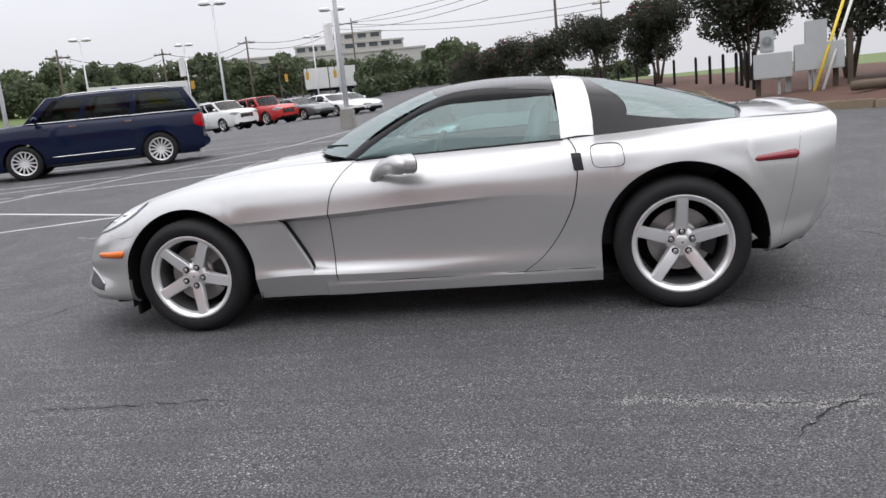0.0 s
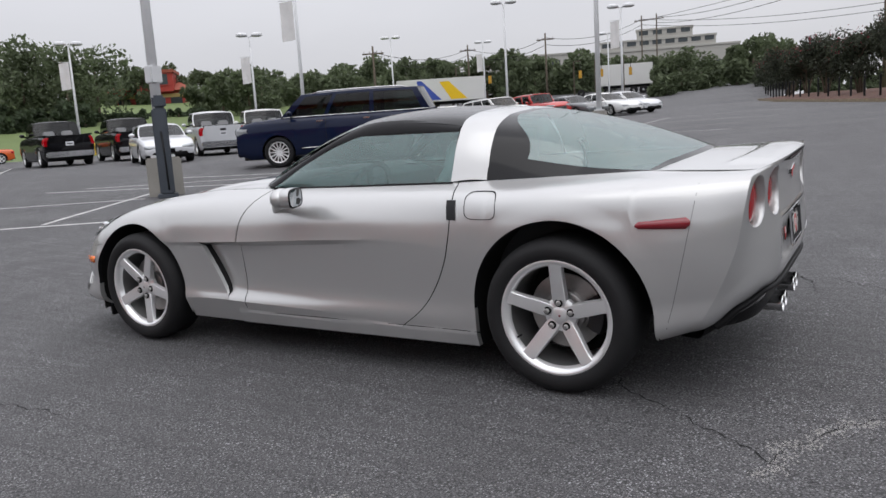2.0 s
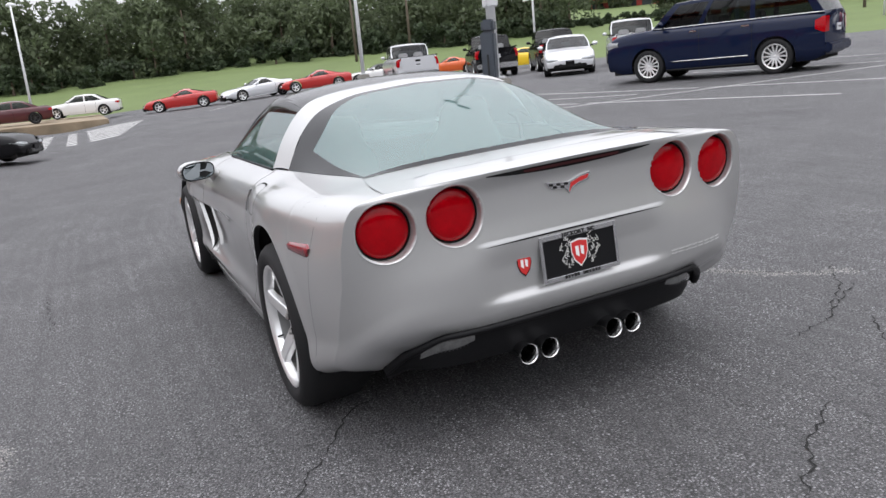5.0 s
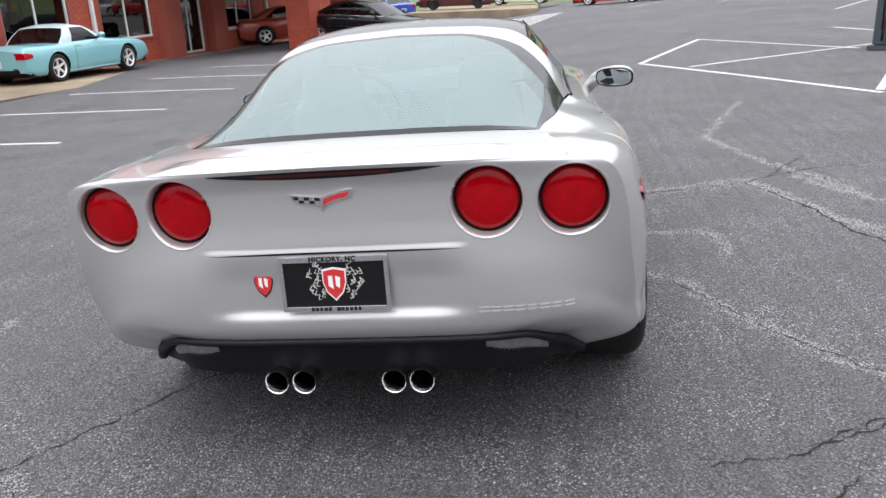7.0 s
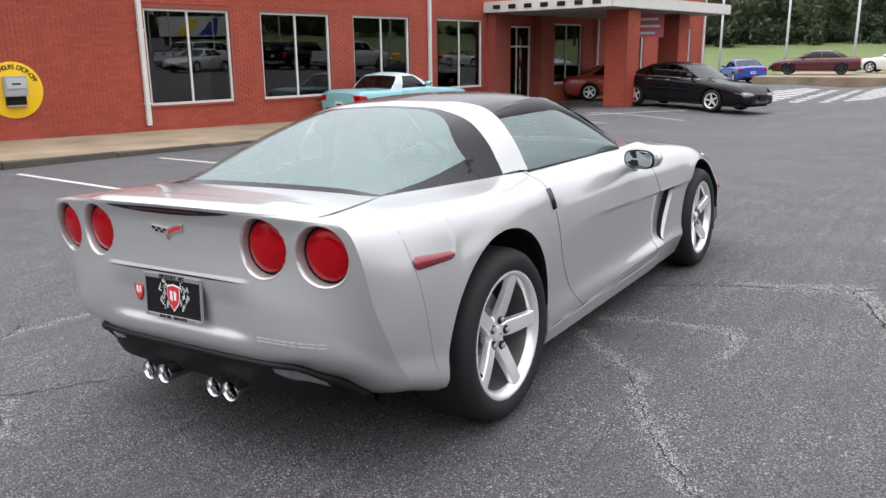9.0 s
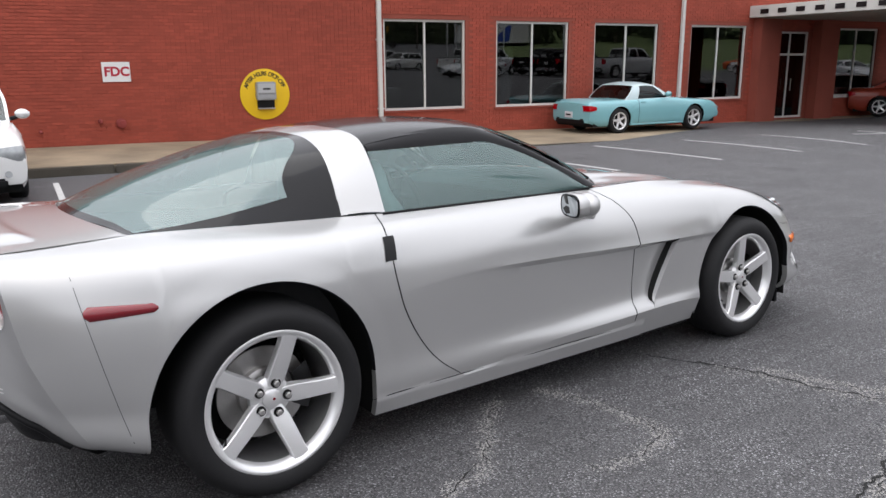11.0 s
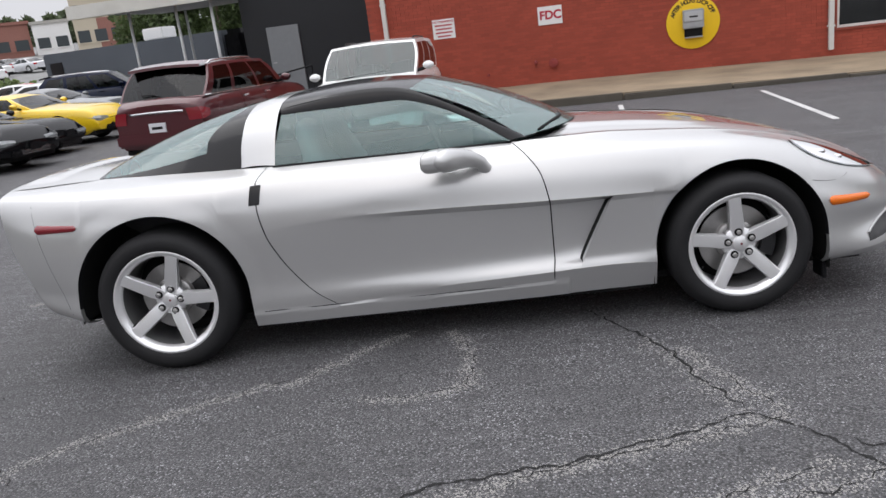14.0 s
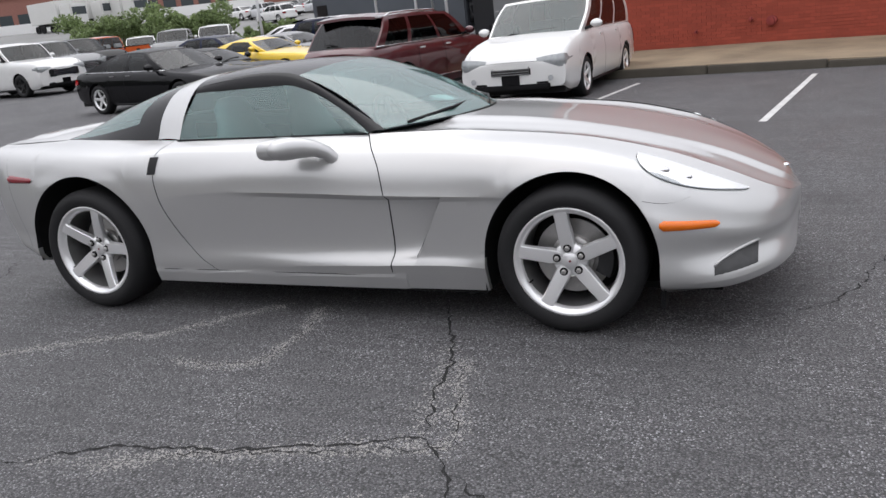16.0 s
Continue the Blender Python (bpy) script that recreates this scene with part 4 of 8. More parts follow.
for side in (1, -1):
    for (xc, r, zc), nm in zip(ARCHES, ("rear", "front")):
        # rolled lip and dark liner of the arch
        lip_o, lip_i, lin = [], [], []
        for i in range(41):
            a = math.pi * i / 40
            x = xc - r * math.cos(a)
            p = level(x, zc + r * math.sin(a))
            o = skin(x, p, side)
            lip_o.append(o)
            lip_i.append(Vector((xc - (r - 0.006) * math.cos(a), o.y - side * 0.022, zc + (r - 0.006) * math.sin(a))))
            lin.append(Vector((xc - (r + 0.012) * math.cos(a), o.y - side * 0.020, zc + (r + 0.012) * math.sin(a))))
        part("arch_lip", grid(bmesh.new(), [lip_o, lip_i]), BLACK_PLASTIC, car, smooth="all")
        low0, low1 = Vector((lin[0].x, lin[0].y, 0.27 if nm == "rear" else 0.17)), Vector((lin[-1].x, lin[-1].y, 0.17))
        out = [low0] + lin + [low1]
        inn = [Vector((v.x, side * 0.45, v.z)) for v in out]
        # liner and end wall are near-black, the wheel well's shade in their colour
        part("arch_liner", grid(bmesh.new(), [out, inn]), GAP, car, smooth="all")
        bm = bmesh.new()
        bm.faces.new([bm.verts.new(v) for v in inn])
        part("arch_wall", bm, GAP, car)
        # body edge that runs down from the arch to the sill
        for xe in (xc - r, xc + r):
            e0 = [skin(xe, level(xe, zc) * k / 6, side) for k in range(7)]
            e1 = [v - Vector((0, side * 0.03, 0)) for v in e0]
            part("arch_edge", grid(bmesh.new(), [e0, e1]), SILVER, car, smooth="all")
    # rubber splash flaps by the front wheels
    part("air_dam", box(bmesh.new(), 1.715, 1.735, side * 0.80 - 0.055, side * 0.80 + 0.055, 0.115, 0.19, 0.004), BLACK_PLASTIC, car)
    # side marker lamps
    def on_skin(pts, off):
        return [skin(x, level(x, z), side, off) for x, z in pts]
    def marker(name, x0, x1, z0, z1, h0, h1, material, off=0.005):
        top, bot, n = [], [], 14
        for i in range(n + 1):
            s = i / n
            x, z = x0 + (x1 - x0) * s, z0 + (z1 - z0) * s
            h = (h0 + (h1 - h0) * s) * min(1, (s * (1 - s) * 16 + 0.12)) ** 0.5
            top.append((x, z + h))
            bot.append((x, z - h))
        bm = bmesh.new()
        rim_t, rim_b = on_skin(top, -0.002), on_skin(bot, -0.002)
        t, b = on_skin(top, off), on_skin(bot, off)
        mid = on_skin([((a[0] + c[0]) / 2, (a[1] + c[1]) / 2) for a, c in zip(top, bot)], off + 0.003)
        grid(bm, [rim_t, t, mid, b, rim_b], flip=side < 0)
        part(name, bm, material, car, smooth="all")
    marker("rear_marker_lamp", -1.697, -1.905, 0.742, 0.752, 0.013, 0.022, DULL_RED)
    marker("front_marker_lamp", 1.722, 1.942, 0.490, 0.474, 0.021, 0.013, AMBER)
    # door release pocket
    bm = bmesh.new()
    grid(bm, [[skin(-0.875 + 0.05 * i / 4 + 0.012 * (j / 6), level(-0.86, 0.752 + 0.085 * j / 6), side, 0.003) for j in range(7)] for i in range(5)], flip=side > 0)
    part("door_pull", bm, BLACK_GLOSS, car, "gloss black door release pocket", smooth="all")
    # mirror
    path = [(0.236, side * 0.782, 0.745), (0.234, side * 0.806, 0.768), (0.227, side * 0.826, 0.794), (0.208, side * 0.846, 0.826), (0.168, side * 0.872, 0.850), (0.118, side * 0.912, 0.864), (0.075, side * 0.952, 0.869), (0.050, side * 0.995, 0.871), (0.036, side * 1.025, 0.872), (0.028, side * 1.044, 0.872), (0.026, side * 1.049, 0.872)]
    mirror = part("mirror", sweep(bmesh.new(), path, (0.044, 0.037, 0.032, 0.032, 0.038, 0.047, 0.053, 0.051, 0.040, 0.020, 0.0)), SILVER, car, smooth="all")
    rows = [[(x0 - 0.038 * math.cos(a), side * (0.950 + (0.092 - sh) * math.copysign(abs(math.cos(a)) ** 0.7, math.cos(a))), 0.871 + (0.051 - sh) * math.copysign(abs(math.sin(a)) ** 0.7, math.sin(a))) for a in [2 * math.pi * k / 28 for k in range(29)]] for x0, sh in ((0.110, 0.034), (0.090, 0.018), (0.065, 0.007), (0.035, 0.001), (0.0, 0.0), (-0.008, 0.002))]
    part("mirror_cup", grid(bmesh.new(), rows), SILVER, mirror, smooth="all")
    bm = bmesh.new()
    vs = [bm.verts.new((-0.0125 - 0.036 * math.cos(a), side * (0.945 + 0.084 * math.copysign(abs(math.cos(a)) ** 0.7, math.cos(a))), 0.871 + 0.042 * math.copysign(abs(math.sin(a)) ** 0.7, math.sin(a)))) for a in [2 * math.pi * k / 28 for k in range(28)]]
    bm.faces.new(vs)
    part("mirror_glass", bm, shade("mirror_silver", (0.20, 0.22, 0.235), 0.05, 1.0), mirror)
    bm = bmesh.new()
    rows = [[(x0 - 0.038 * math.cos(a) * (0.092 - sh) / 0.092, side * (0.945 + (0.092 - sh) * math.copysign(abs(math.cos(a)) ** 0.7, math.cos(a))), 0.871 + (0.050 - sh) * math.copysign(abs(math.sin(a)) ** 0.7, math.sin(a))) for a in [2 * math.pi * k / 28 for k in range(29)]] for x0, sh in ((-0.004, 0.003), (-0.012, 0.003), (-0.014, 0.006), (-0.010, 0.011), (-0.010, 0.045))]
    part("mirror_bezel", grid(bm, rows), BLACK_PLASTIC, mirror, smooth=50)
    # headlamp under a clear cover
    def lamp_patch(off, shrink=0.0, n=24):
        rows = []
        for i in range(n + 1):
            s = shrink * 0.6 + (1 - shrink * 1.2) * i / n
            x = 1.615 + 0.43 * s
            upper = 6.42 - 0.16 * s
            h = 1.12 * math.sin(math.pi * min(1.0, s * 0.99 + 0.004) ** 0.72) ** 0.75 * (1 - 0.25 * s)
            mid = upper - h * 0.5
            rows.append([skin(x, mid + h * (1 - shrink * 2) * (k / 8 - 0.5), side, off) for k in range(9)])
        return rows
    lamp = part("headlamp", grid(bmesh.new(), lamp_patch(0.0025), flip=side > 0), GAP, car, "clear-covered teardrop headlamp", smooth="all")
    part("reflector", grid(bmesh.new(), lamp_patch(0.004, 0.025), flip=side > 0), shade("lamp_reflector", (0.36, 0.37, 0.38), 0.25, 0.5, vary=0.85, scale=26, fine=0.1), lamp, smooth="all")
    part("lens", grid(bmesh.new(), lamp_patch(0.012, 0.015), flip=side > 0), CLEAR_GLASS, lamp, smooth="all")
    for x0, rr0 in ((1.71, 0.034), (1.80, 0.028)):
        c = skin(x0 + 0.01, 5.85, side, 0.003)
        bm = bmesh.new()
        bmesh.ops.create_uvsphere(bm, u_segments=16, v_segments=8, radius=rr0, matrix=Matrix.Translation(c) @ Matrix.Diagonal((1, 0.5, 0.5, 1)))
        part("projector", bm, CHROME, lamp, smooth="all")
    # fog lamp mouth in the nose: a flush patch, the recess's shade in its colour
    rows = [[skin(1.925 + 0.16 * i / 10, 1.25 + (0.30 + 0.62 * (i / 10) ** 0.8) * k / 6, side, 0.003) for k in range(7)] for i in range(11)]
    fog = part("fog_lamp_mouth", grid(bmesh.new(), rows, flip=side > 0), shade("fog_lamp_recess", (0.045, 0.045, 0.046), 0.5, vary=0.6, scale=18), car, smooth="all")
    bm = bmesh.new()
    tube(bm, [skin(1.925 + 0.16 * i / 8, 1.55 + 0.62 * (i / 8) ** 0.8, side, 0.003) for i in range(9)], 0.006, 6)
    part("fog_lamp_rim", bm, SILVER, fog, smooth="all")
    # seam of the bumper behind the front arch
    def seam(name, pts, w=0.0035):
        bm = bmesh.new()
        a = [skin(x, p, side, 0.0008) for x, p in pts]
        d = [skin(x + w, p, side, 0.0008) + Vector((0, 0, w * 0.6)) for x, p in pts]
        grid(bm, [a, d])
        part(name, bm, GAP, car)
    seam("bumper_seam", [(1.655 + 0.18 * i / 12, 4.28 + 0.70 * (i / 12) ** 3) for i in range(13)])
    pts = [(-1.925 + 0.115 * (i / 16) ** 1.3, 0.893 - 0.565 * i / 16) for i in range(17)]
    rows = [[skin(x + dx, level(x, z), side, 0.0006) for x, z in pts] for dx in (0.0, 0.0022)]
    part("bumper_joint", grid(bmesh.new(), rows), SEAM_GREY, car)
    bm = bmesh.new()
    tube(bm, [skin(x, level(x, SILL_Z), side, -0.0003) for x in [-0.955 + (DOOR_FRONT(0.9) + 0.955) * i / 24 for i in range(25)]], 0.0024, 6)
    part("sill_seam", bm, GAP, car)

# fuel flap, on the driver's side
bm = bmesh.new()
ring, inner = [], []
for i in range(33):
    a = 2 * math.pi * i / 32
    ca, sa = math.cos(a), math.sin(a)
    dx, dz = 0.082 * math.copysign(abs(ca) ** 0.45, ca), 0.058 * math.copysign(abs(sa) ** 0.45, sa)
    ring.append(skin(-0.995 + dx + 0.12 * dz, level(-0.995 + dx, 0.815 + dz), 1, 0.0012))
    inner.append(skin(-0.995 + dx * 0.955 + 0.12 * dz, level(-0.995 + dx, 0.815 + dz * 0.945), 1, 0.0012))
grid(bm, [ring, inner])
part("fuel_flap_seam", bm, GAP, car)

# tail lamps
for y, z in LAMPS:
    def ringed(r, off, n=36):
        return [tail(y + r * math.cos(2 * math.pi * k / n), z + r * math.sin(2 * math.pi * k / n), off) for k in range(n + 1)]
    flat = tail(y, z)
    def deep(r, d, n=36):
        edge = ringed(r, 0.0, n)
        return [v.lerp(Vector((flat.x, v.y, v.z)), 0.5) + Vector((d, 0, 0)) for v in edge]
    bm = grid(bmesh.new(), [ringed(0.107, 0.0006), ringed(0.102, 0.0014), ringed(0.098, -0.002), deep(0.0955, 0.010), deep(0.094, 0.034)])
    lamp = part("tail_lamp", bm, SILVER, car, "round red tail lamp in a silver bore", smooth=35)
    bm = grid(bmesh.new(), [deep(0.0945, 0.030), deep(0.092, 0.036), deep(0.080, 0.036)])
    part("bore", bm, GAP, lamp, smooth="all")
    bm = bmesh.new()
    rows = [deep(0.0865 * math.sin(math.pi / 2 * k / 8) + 0.0005, 0.012 + 0.020 * (1 - math.cos(math.pi / 2 * k / 8))) for k in range(9)]
    part("lens", grid(bm, rows), RED_LENS, lamp, smooth="all")

# centre brake lamp in its slot
up, lowr = [], []
for i in range(41):
    y = -0.33 + 0.66 * i / 40
    h = 0.017 * max(0.0, 1 - (y / 0.335) ** 2) ** 0.8
    up.append(tail(y, 0.924 + 0.3 * h, 0.002))
    lowr.append(tail(y, 0.924 - 1.1 * h, 0.003))
slot = part("brake_lamp_slot", grid(bmesh.new(), [up, lowr]), GAP, car, smooth="all")
part("lens", grid(bmesh.new(), [[tail(-0.19 + 0.38 * i / 12, 0.914 + 0.009 * k, 0.0045) for i in range(13)] for k in range(2)]), shade("unlit_brake_lens", (0.06, 0.004, 0.006), 0.3), slot, smooth="all")

# seam over the plate
bm = grid(bmesh.new(), [[tail(-0.37 + 0.74 * i / 40, 0.690 + dz * (1 - abs(-1 + 2 * i / 40) ** 3), 0.0015) for i in range(41)] for dz in (0.0, 0.006)])
part("lid_seam", bm, GAP, car)

# dealer plate in a chrome frame
PM = Matrix.Translation((tail(0.0, 0.602).x - 0.012, 0.0, 0.602)) @ Matrix.Rotation(radians(-90), 4, "Z") @ Matrix.Rotation(radians(90 - 4), 4, "X")
def flat_poly(bm, pts, h0, h1):
    return prism(bm, pts, h0, h1, axis="z")
plate = part("dealer_plate", box(bmesh.new(), -0.152, 0.152, -0.076, 0.076, 0.0, 0.004, 0.001), shade("plate_black", (0.006, 0.006, 0.007), 0.5, ior=1.3), car, "black dealer plate with a red shield in chrome frame", m=PM)
bm = bmesh.new()
for a in ((-0.158, -0.146, -0.081, 0.081), (0.146, 0.158, -0.081, 0.081), (-0.146, 0.146, 0.064, 0.081), (-0.146, 0.146, -0.081, -0.066)):
    box(bm, *a, 0.003, 0.010, 0.0015)
part("plate_frame", bm, CHROME, plate)
SHIELD = ((-0.5, 0.62), (0, 0.72), (0.5, 0.62), (0.5, 0.05), (0.34, -0.4), (0, -0.75), (-0.34, -0.4), (-0.5, 0.05))
RED_ENAMEL = shade("red_enamel", (0.55, 0.03, 0.03), 0.3)
def shield(parent, cx, cy, s, h, m=None):
    base = part("shield", flat_poly(bmesh.new(), [(cx + a * s * 1.12, cy + b * s * 1.1) for a, b in SHIELD], h, h + 0.001), BLACK_GLOSS if m is not None else WHITE_PAINT, parent, m=m)
    part("shield_field", flat_poly(bmesh.new(), [(cx + a * s, cy + b * s * 0.96) for a, b in SHIELD], h + 0.001, h + 0.002), RED_ENAMEL, base)
    bm = bmesh.new()
    flat_poly(bm, [(cx - 0.28 * s, cy - 0.1 * s), (cx - 0.28 * s, cy + 0.38 * s), (cx - 0.08 * s, cy + 0.38 * s), (cx - 0.06 * s, cy - 0.25 * s)], h + 0.002, h + 0.0028)
    flat_poly(bm, [(cx + 0.06 * s, cy - 0.1 * s), (cx + 0.06 * s, cy + 0.38 * s), (cx + 0.28 * s, cy + 0.30 * s), (cx + 0.24 * s, cy - 0.2 * s)], h + 0.002, h + 0.0028)
    part("shield_bar", bm, WHITE_PAINT, base)
    return base
shield(plate, 0.0, 0.0, 0.062, 0.004)
rng = random.Random(5)
PALE_PRINT = shade("pale_print", (0.6, 0.6, 0.58), 0.5)
for sx in (-1, 1):
    bm = bmesh.new()
    for k in range(26):
        a, r = rng.uniform(-1.1, 1.0), rng.uniform(0.042, 0.082)
        cx, cy = sx * r * math.cos(a) * 0.95, r * math.sin(a) * 0.75 + 0.006
        d = rng.uniform(-0.6, 0.6)
        tube(bm, [(cx, cy, 0.0045), (cx + sx * 0.010 * math.cos(d), cy + 0.010 * math.sin(d) + 0.004, 0.005), (cx + sx * 0.004, cy + 0.014, 0.0045)], 0.0012, 5)
    tagged(part("scrollwork", bm, PALE_PRINT, plate), kind="stuff")
def lettering(name, text, size, material, parent, m, depth=0.0006, spacing=1.0, label="", bold=0.0):
    cu = bpy.data.curves.new(name, "FONT")
    cu.body, cu.size, cu.extrude, cu.align_x, cu.align_y, cu.space_character = text, size, depth, "CENTER", "CENTER", spacing
    cu.offset = bold
    tmp = new(name, cu)
    me = bpy.data.meshes.new_from_object(tmp.evaluated_get(bpy.context.evaluated_depsgraph_get()))
    bpy.data.objects.remove(tmp)
    ob = part(name, me, None, parent, label, m=m)
    me.materials.clear()
    me.materials.append(material)
    return ob
lettering("frame_lettering", "HICKORY, NC", 0.019, GAP, plate, pose(0, 0.0725, 0.0105), spacing=1.15, bold=0.0009)
for k, wd in enumerate((0.012, 0.011, 0.010, 0.013, 0.011, 0.0, 0.014, 0.011, 0.010, 0.011, 0.011, 0.010)):
    if wd:
        part("name_bar", boxed(-0.074 + k * 0.0125, -0.074 + k * 0.0125 + wd * 0.8, -0.079, -0.068, 0.0098, 0.0106), GAP, plate)
SM = Matrix.Translation((tail(0.215, 0.602).x - 0.001, 0.215, 0.602)) @ Matrix.Rotation(radians(-90), 4, "Z") @ Matrix.Rotation(radians(88), 4, "X")
shield(car, 0.0, 0.0, 0.05, 0.0005, m=SM)
# winged badge
def badge_poly(name, pts, material, off):
    bm = bmesh.new()
    pts = [(y + 0.012, z + 0.022) if z > 0.7 else (y, z) for y, z in pts]
    top = [bm.verts.new(tail(y, z, off)) for y, z in pts]
    bot = [bm.verts.new(tail(y, z, 0.0)) for y, z in pts]
    bm.faces.new(top)
    for i in range(len(pts)):
        bm.faces.new((top[i], top[(i + 1) % len(pts)], bot[(i + 1) % len(pts)], bot[i]))
    return part(name, bm, material, car if name == "badge" else badge)
badge = badge_poly("badge", ((0.090, 0.839), (0.055, 0.834), (0.0, 0.828), (-0.055, 0.844), (-0.090, 0.849), (-0.082, 0.825), (-0.045, 0.818), (-0.012, 0.807), (0.0, 0.787), (0.010, 0.807), (0.045, 0.812), (0.075, 0.819)), CHROME, 0.006)
badge["label"] = "small chrome winged badge with a red half"
badge_poly("badge_red", ((-0.008, 0.824), (-0.052, 0.838), (-0.082, 0.842), (-0.076, 0.829), (-0.04, 0.822), (-0.010, 0.810), (0.0, 0.794)), RED_ENAMEL, 0.0075)
for k in range(5):
    for r in range(2):
        if (k + r) % 2 == 0:
            y0, z0 = 0.078 - 0.015 * k, 0.833 - 0.0012 * k - 0.009 * r
            badge_poly("badge_check", ((y0, z0), (y0 - 0.014, z0 - 0.001), (y0 - 0.014, z0 - 0.009), (y0, z0 - 0.008)), GAP, 0.0075)
# the model name pressed in the bumper, as plain bars
for k, wd in enumerate((0.030, 0.028, 0.030, 0.026, 0.024, 0.028, 0.026, 0.028)):
    y0 = -0.403 - 0.034 * k
    for dz in (0.0, 0.012):
        badge_poly("pressed_bar", ((y0, 0.504 + dz), (y0 - wd, 0.505 + dz), (y0 - wd, 0.501 + dz), (y0, 0.500 + dz)), shade("bright_edge", (0.7, 0.7, 0.69), 0.3, 0.6) if k == 0 and dz == 0 else bpy.data.materials["bright_edge"], 0.0015)

# dark valance, reversing lamps and four tailpipes
rows = []
for i in range(121):
    u = (-1 + i / 60) * 0.95
    t = fascia(0.0, u)
    inn = Vector((1, -0.55 * u * smooth01((abs(u) - 0.6) / 0.4), 0)).normalized()
    f = 0.30 + 0.70 * smooth01((1 - abs(u)) / 0.30)
    rows.append([t + inn * a + Vector((0, 0, b)) for a, b in ((0.006, 0.006), (0.012, -0.012), (0.030, -0.016), (0.040, -0.018 - 0.082 * f), (0.062, -0.024 - 0.118 * f), (0.12, -0.026 - 0.128 * f), (0.26, -0.026 - 0.128 * f))])
bm = grid(bmesh.new(), rows)
bmesh.ops.recalc_face_normals(bm, faces=bm.faces)
part("rear_valance", bm, BLACK_PLASTIC, car, "matt black lower valance", smooth=50)
bead = []
for i in range(101):
    u = (-1 + i / 50) * 0.94
    v = fascia(0.0, u)
    o = Vector((-1, 0.9 * u * smooth01((abs(u) - 0.6) / 0.4), 0)).normalized()
    bead.append((v + o * 0.004 - Vector((0, 0, 0.010)), 0.011 + 0.006 * smooth01((abs(u) - 0.72) / 0.2)))
part("bumper_lip", sweep(bmesh.new(), [b[0] for b in bead], [b[1] for b in bead], 10), BLACK_PLASTIC, car, "black lip along the bumper's lower edge", smooth="all")
REV = shade("reversing_lens", (0.20, 0.20, 0.20), 0.2, 0.3, 0.6, vary=0.5, scale=30, fine=0.2)
for sd in (1, -1):
    rows = [[fascia(0.0, sd * (0.565 + 0.245 * i / 14)) + Vector((0.031 + 0.014 * k - 0.010 * math.sin(math.pi * k), 0, -0.024 - 0.060 * k * (0.72 + 0.28 * math.sin(math.pi * i / 14)))) for i in range(15)] for k in (0.0, 0.33, 0.66, 1.0)]
    rev = part("reversing_lamp", grid(bmesh.new(), rows), REV, car, "clear reversing lamp under the bumper lip", smooth="all")
    for q in range(9):
        a, b = rows[0][2 + q], rows[3][2 + q]
        part("lens_rib", tube(bmesh.new(), [a.lerp(b, 0.12) - Vector((0.004, 0, 0)), a.lerp(b, 0.88) - Vector((0.006, 0, 0))], 0.0022, 5), INTERIOR_DARK, rev)
PIPE = shade("exhaust_chrome", (0.55, 0.55, 0.55), 0.16, 1.0, vary=0.2, scale=30)
for y in (0.228, 0.142, -0.134, -0.218):
    bm = lathe(bmesh.new(), [(0.034, 0.22), (0.036, 0.02), (0.0385, 0.004), (0.037, 0.0), (0.033, 0.004), (0.031, 0.05), (0.030, 0.20)], 28, axis="x", m=Matrix.Translation((-2.145, y, 0.280)))
    pipe = part("tailpipe", bm, PIPE, car, "polished steel tailpipe", smooth=50)
    part("pipe_inside", cap(bmesh.new(), 0.031, 0.15, 28, axis="x", m=Matrix.Translation((-2.145, y, 0.280))), GAP, pipe)

# cowl, wipers, seams on the hood, nose badge
bm = bmesh.new()
grid(bm, [[Vector((cowl_edge(y) + dx, y, 0.893 + 0.010 * (1 - (y / 0.66) ** 2) + dz)) for y in [-0.66 + 1.32 * i / 30 for i in range(31)]] for dx, dz in ((0.01, 0.002), (-0.06, -0.015), (-0.16, -0.02))])
part("cowl_grille", bm, BLACK_PLASTIC, car, smooth=40)
for y0, y1 in ((-0.55, 0.0), (0.05, 0.52)):
    bm = bmesh.new()
    tube(bm, [(cowl_edge(y0) - 0.02, y0, 0.913), (cowl_edge((y0 + y1) / 2) - 0.05, (y0 + y1) / 2, 0.945), (cowl_edge(y1) - 0.10, y1, 0.955)], 0.008, 6)
    part("wiper", bm, BLACK_PLASTIC, car, smooth="all")
bm = bmesh.new()
bmesh.ops.create_uvsphere(bm, u_segments=16, v_segments=8, radius=0.035, matrix=Matrix.Translation((2.195, 0, 0.552)) @ Matrix.Diagonal((0.5, 1, 0.25, 1)))
part("nose_badge", bm, CHROME, car, smooth="all")
for side in (1, -1):
    pts = []
    for i in range(21):
        x = 0.42 + 1.25 * i / 20
        pts.append(Vector((x, side * (LINES[NL][0](x) - 0.001), LINES[NL][1](x) + 0.0012)))
    part("hood_seam", grid(bmesh.new(), [pts, [v + Vector((0, -side * 0.004, 0.0004)) for v in pts]]), GAP, car)
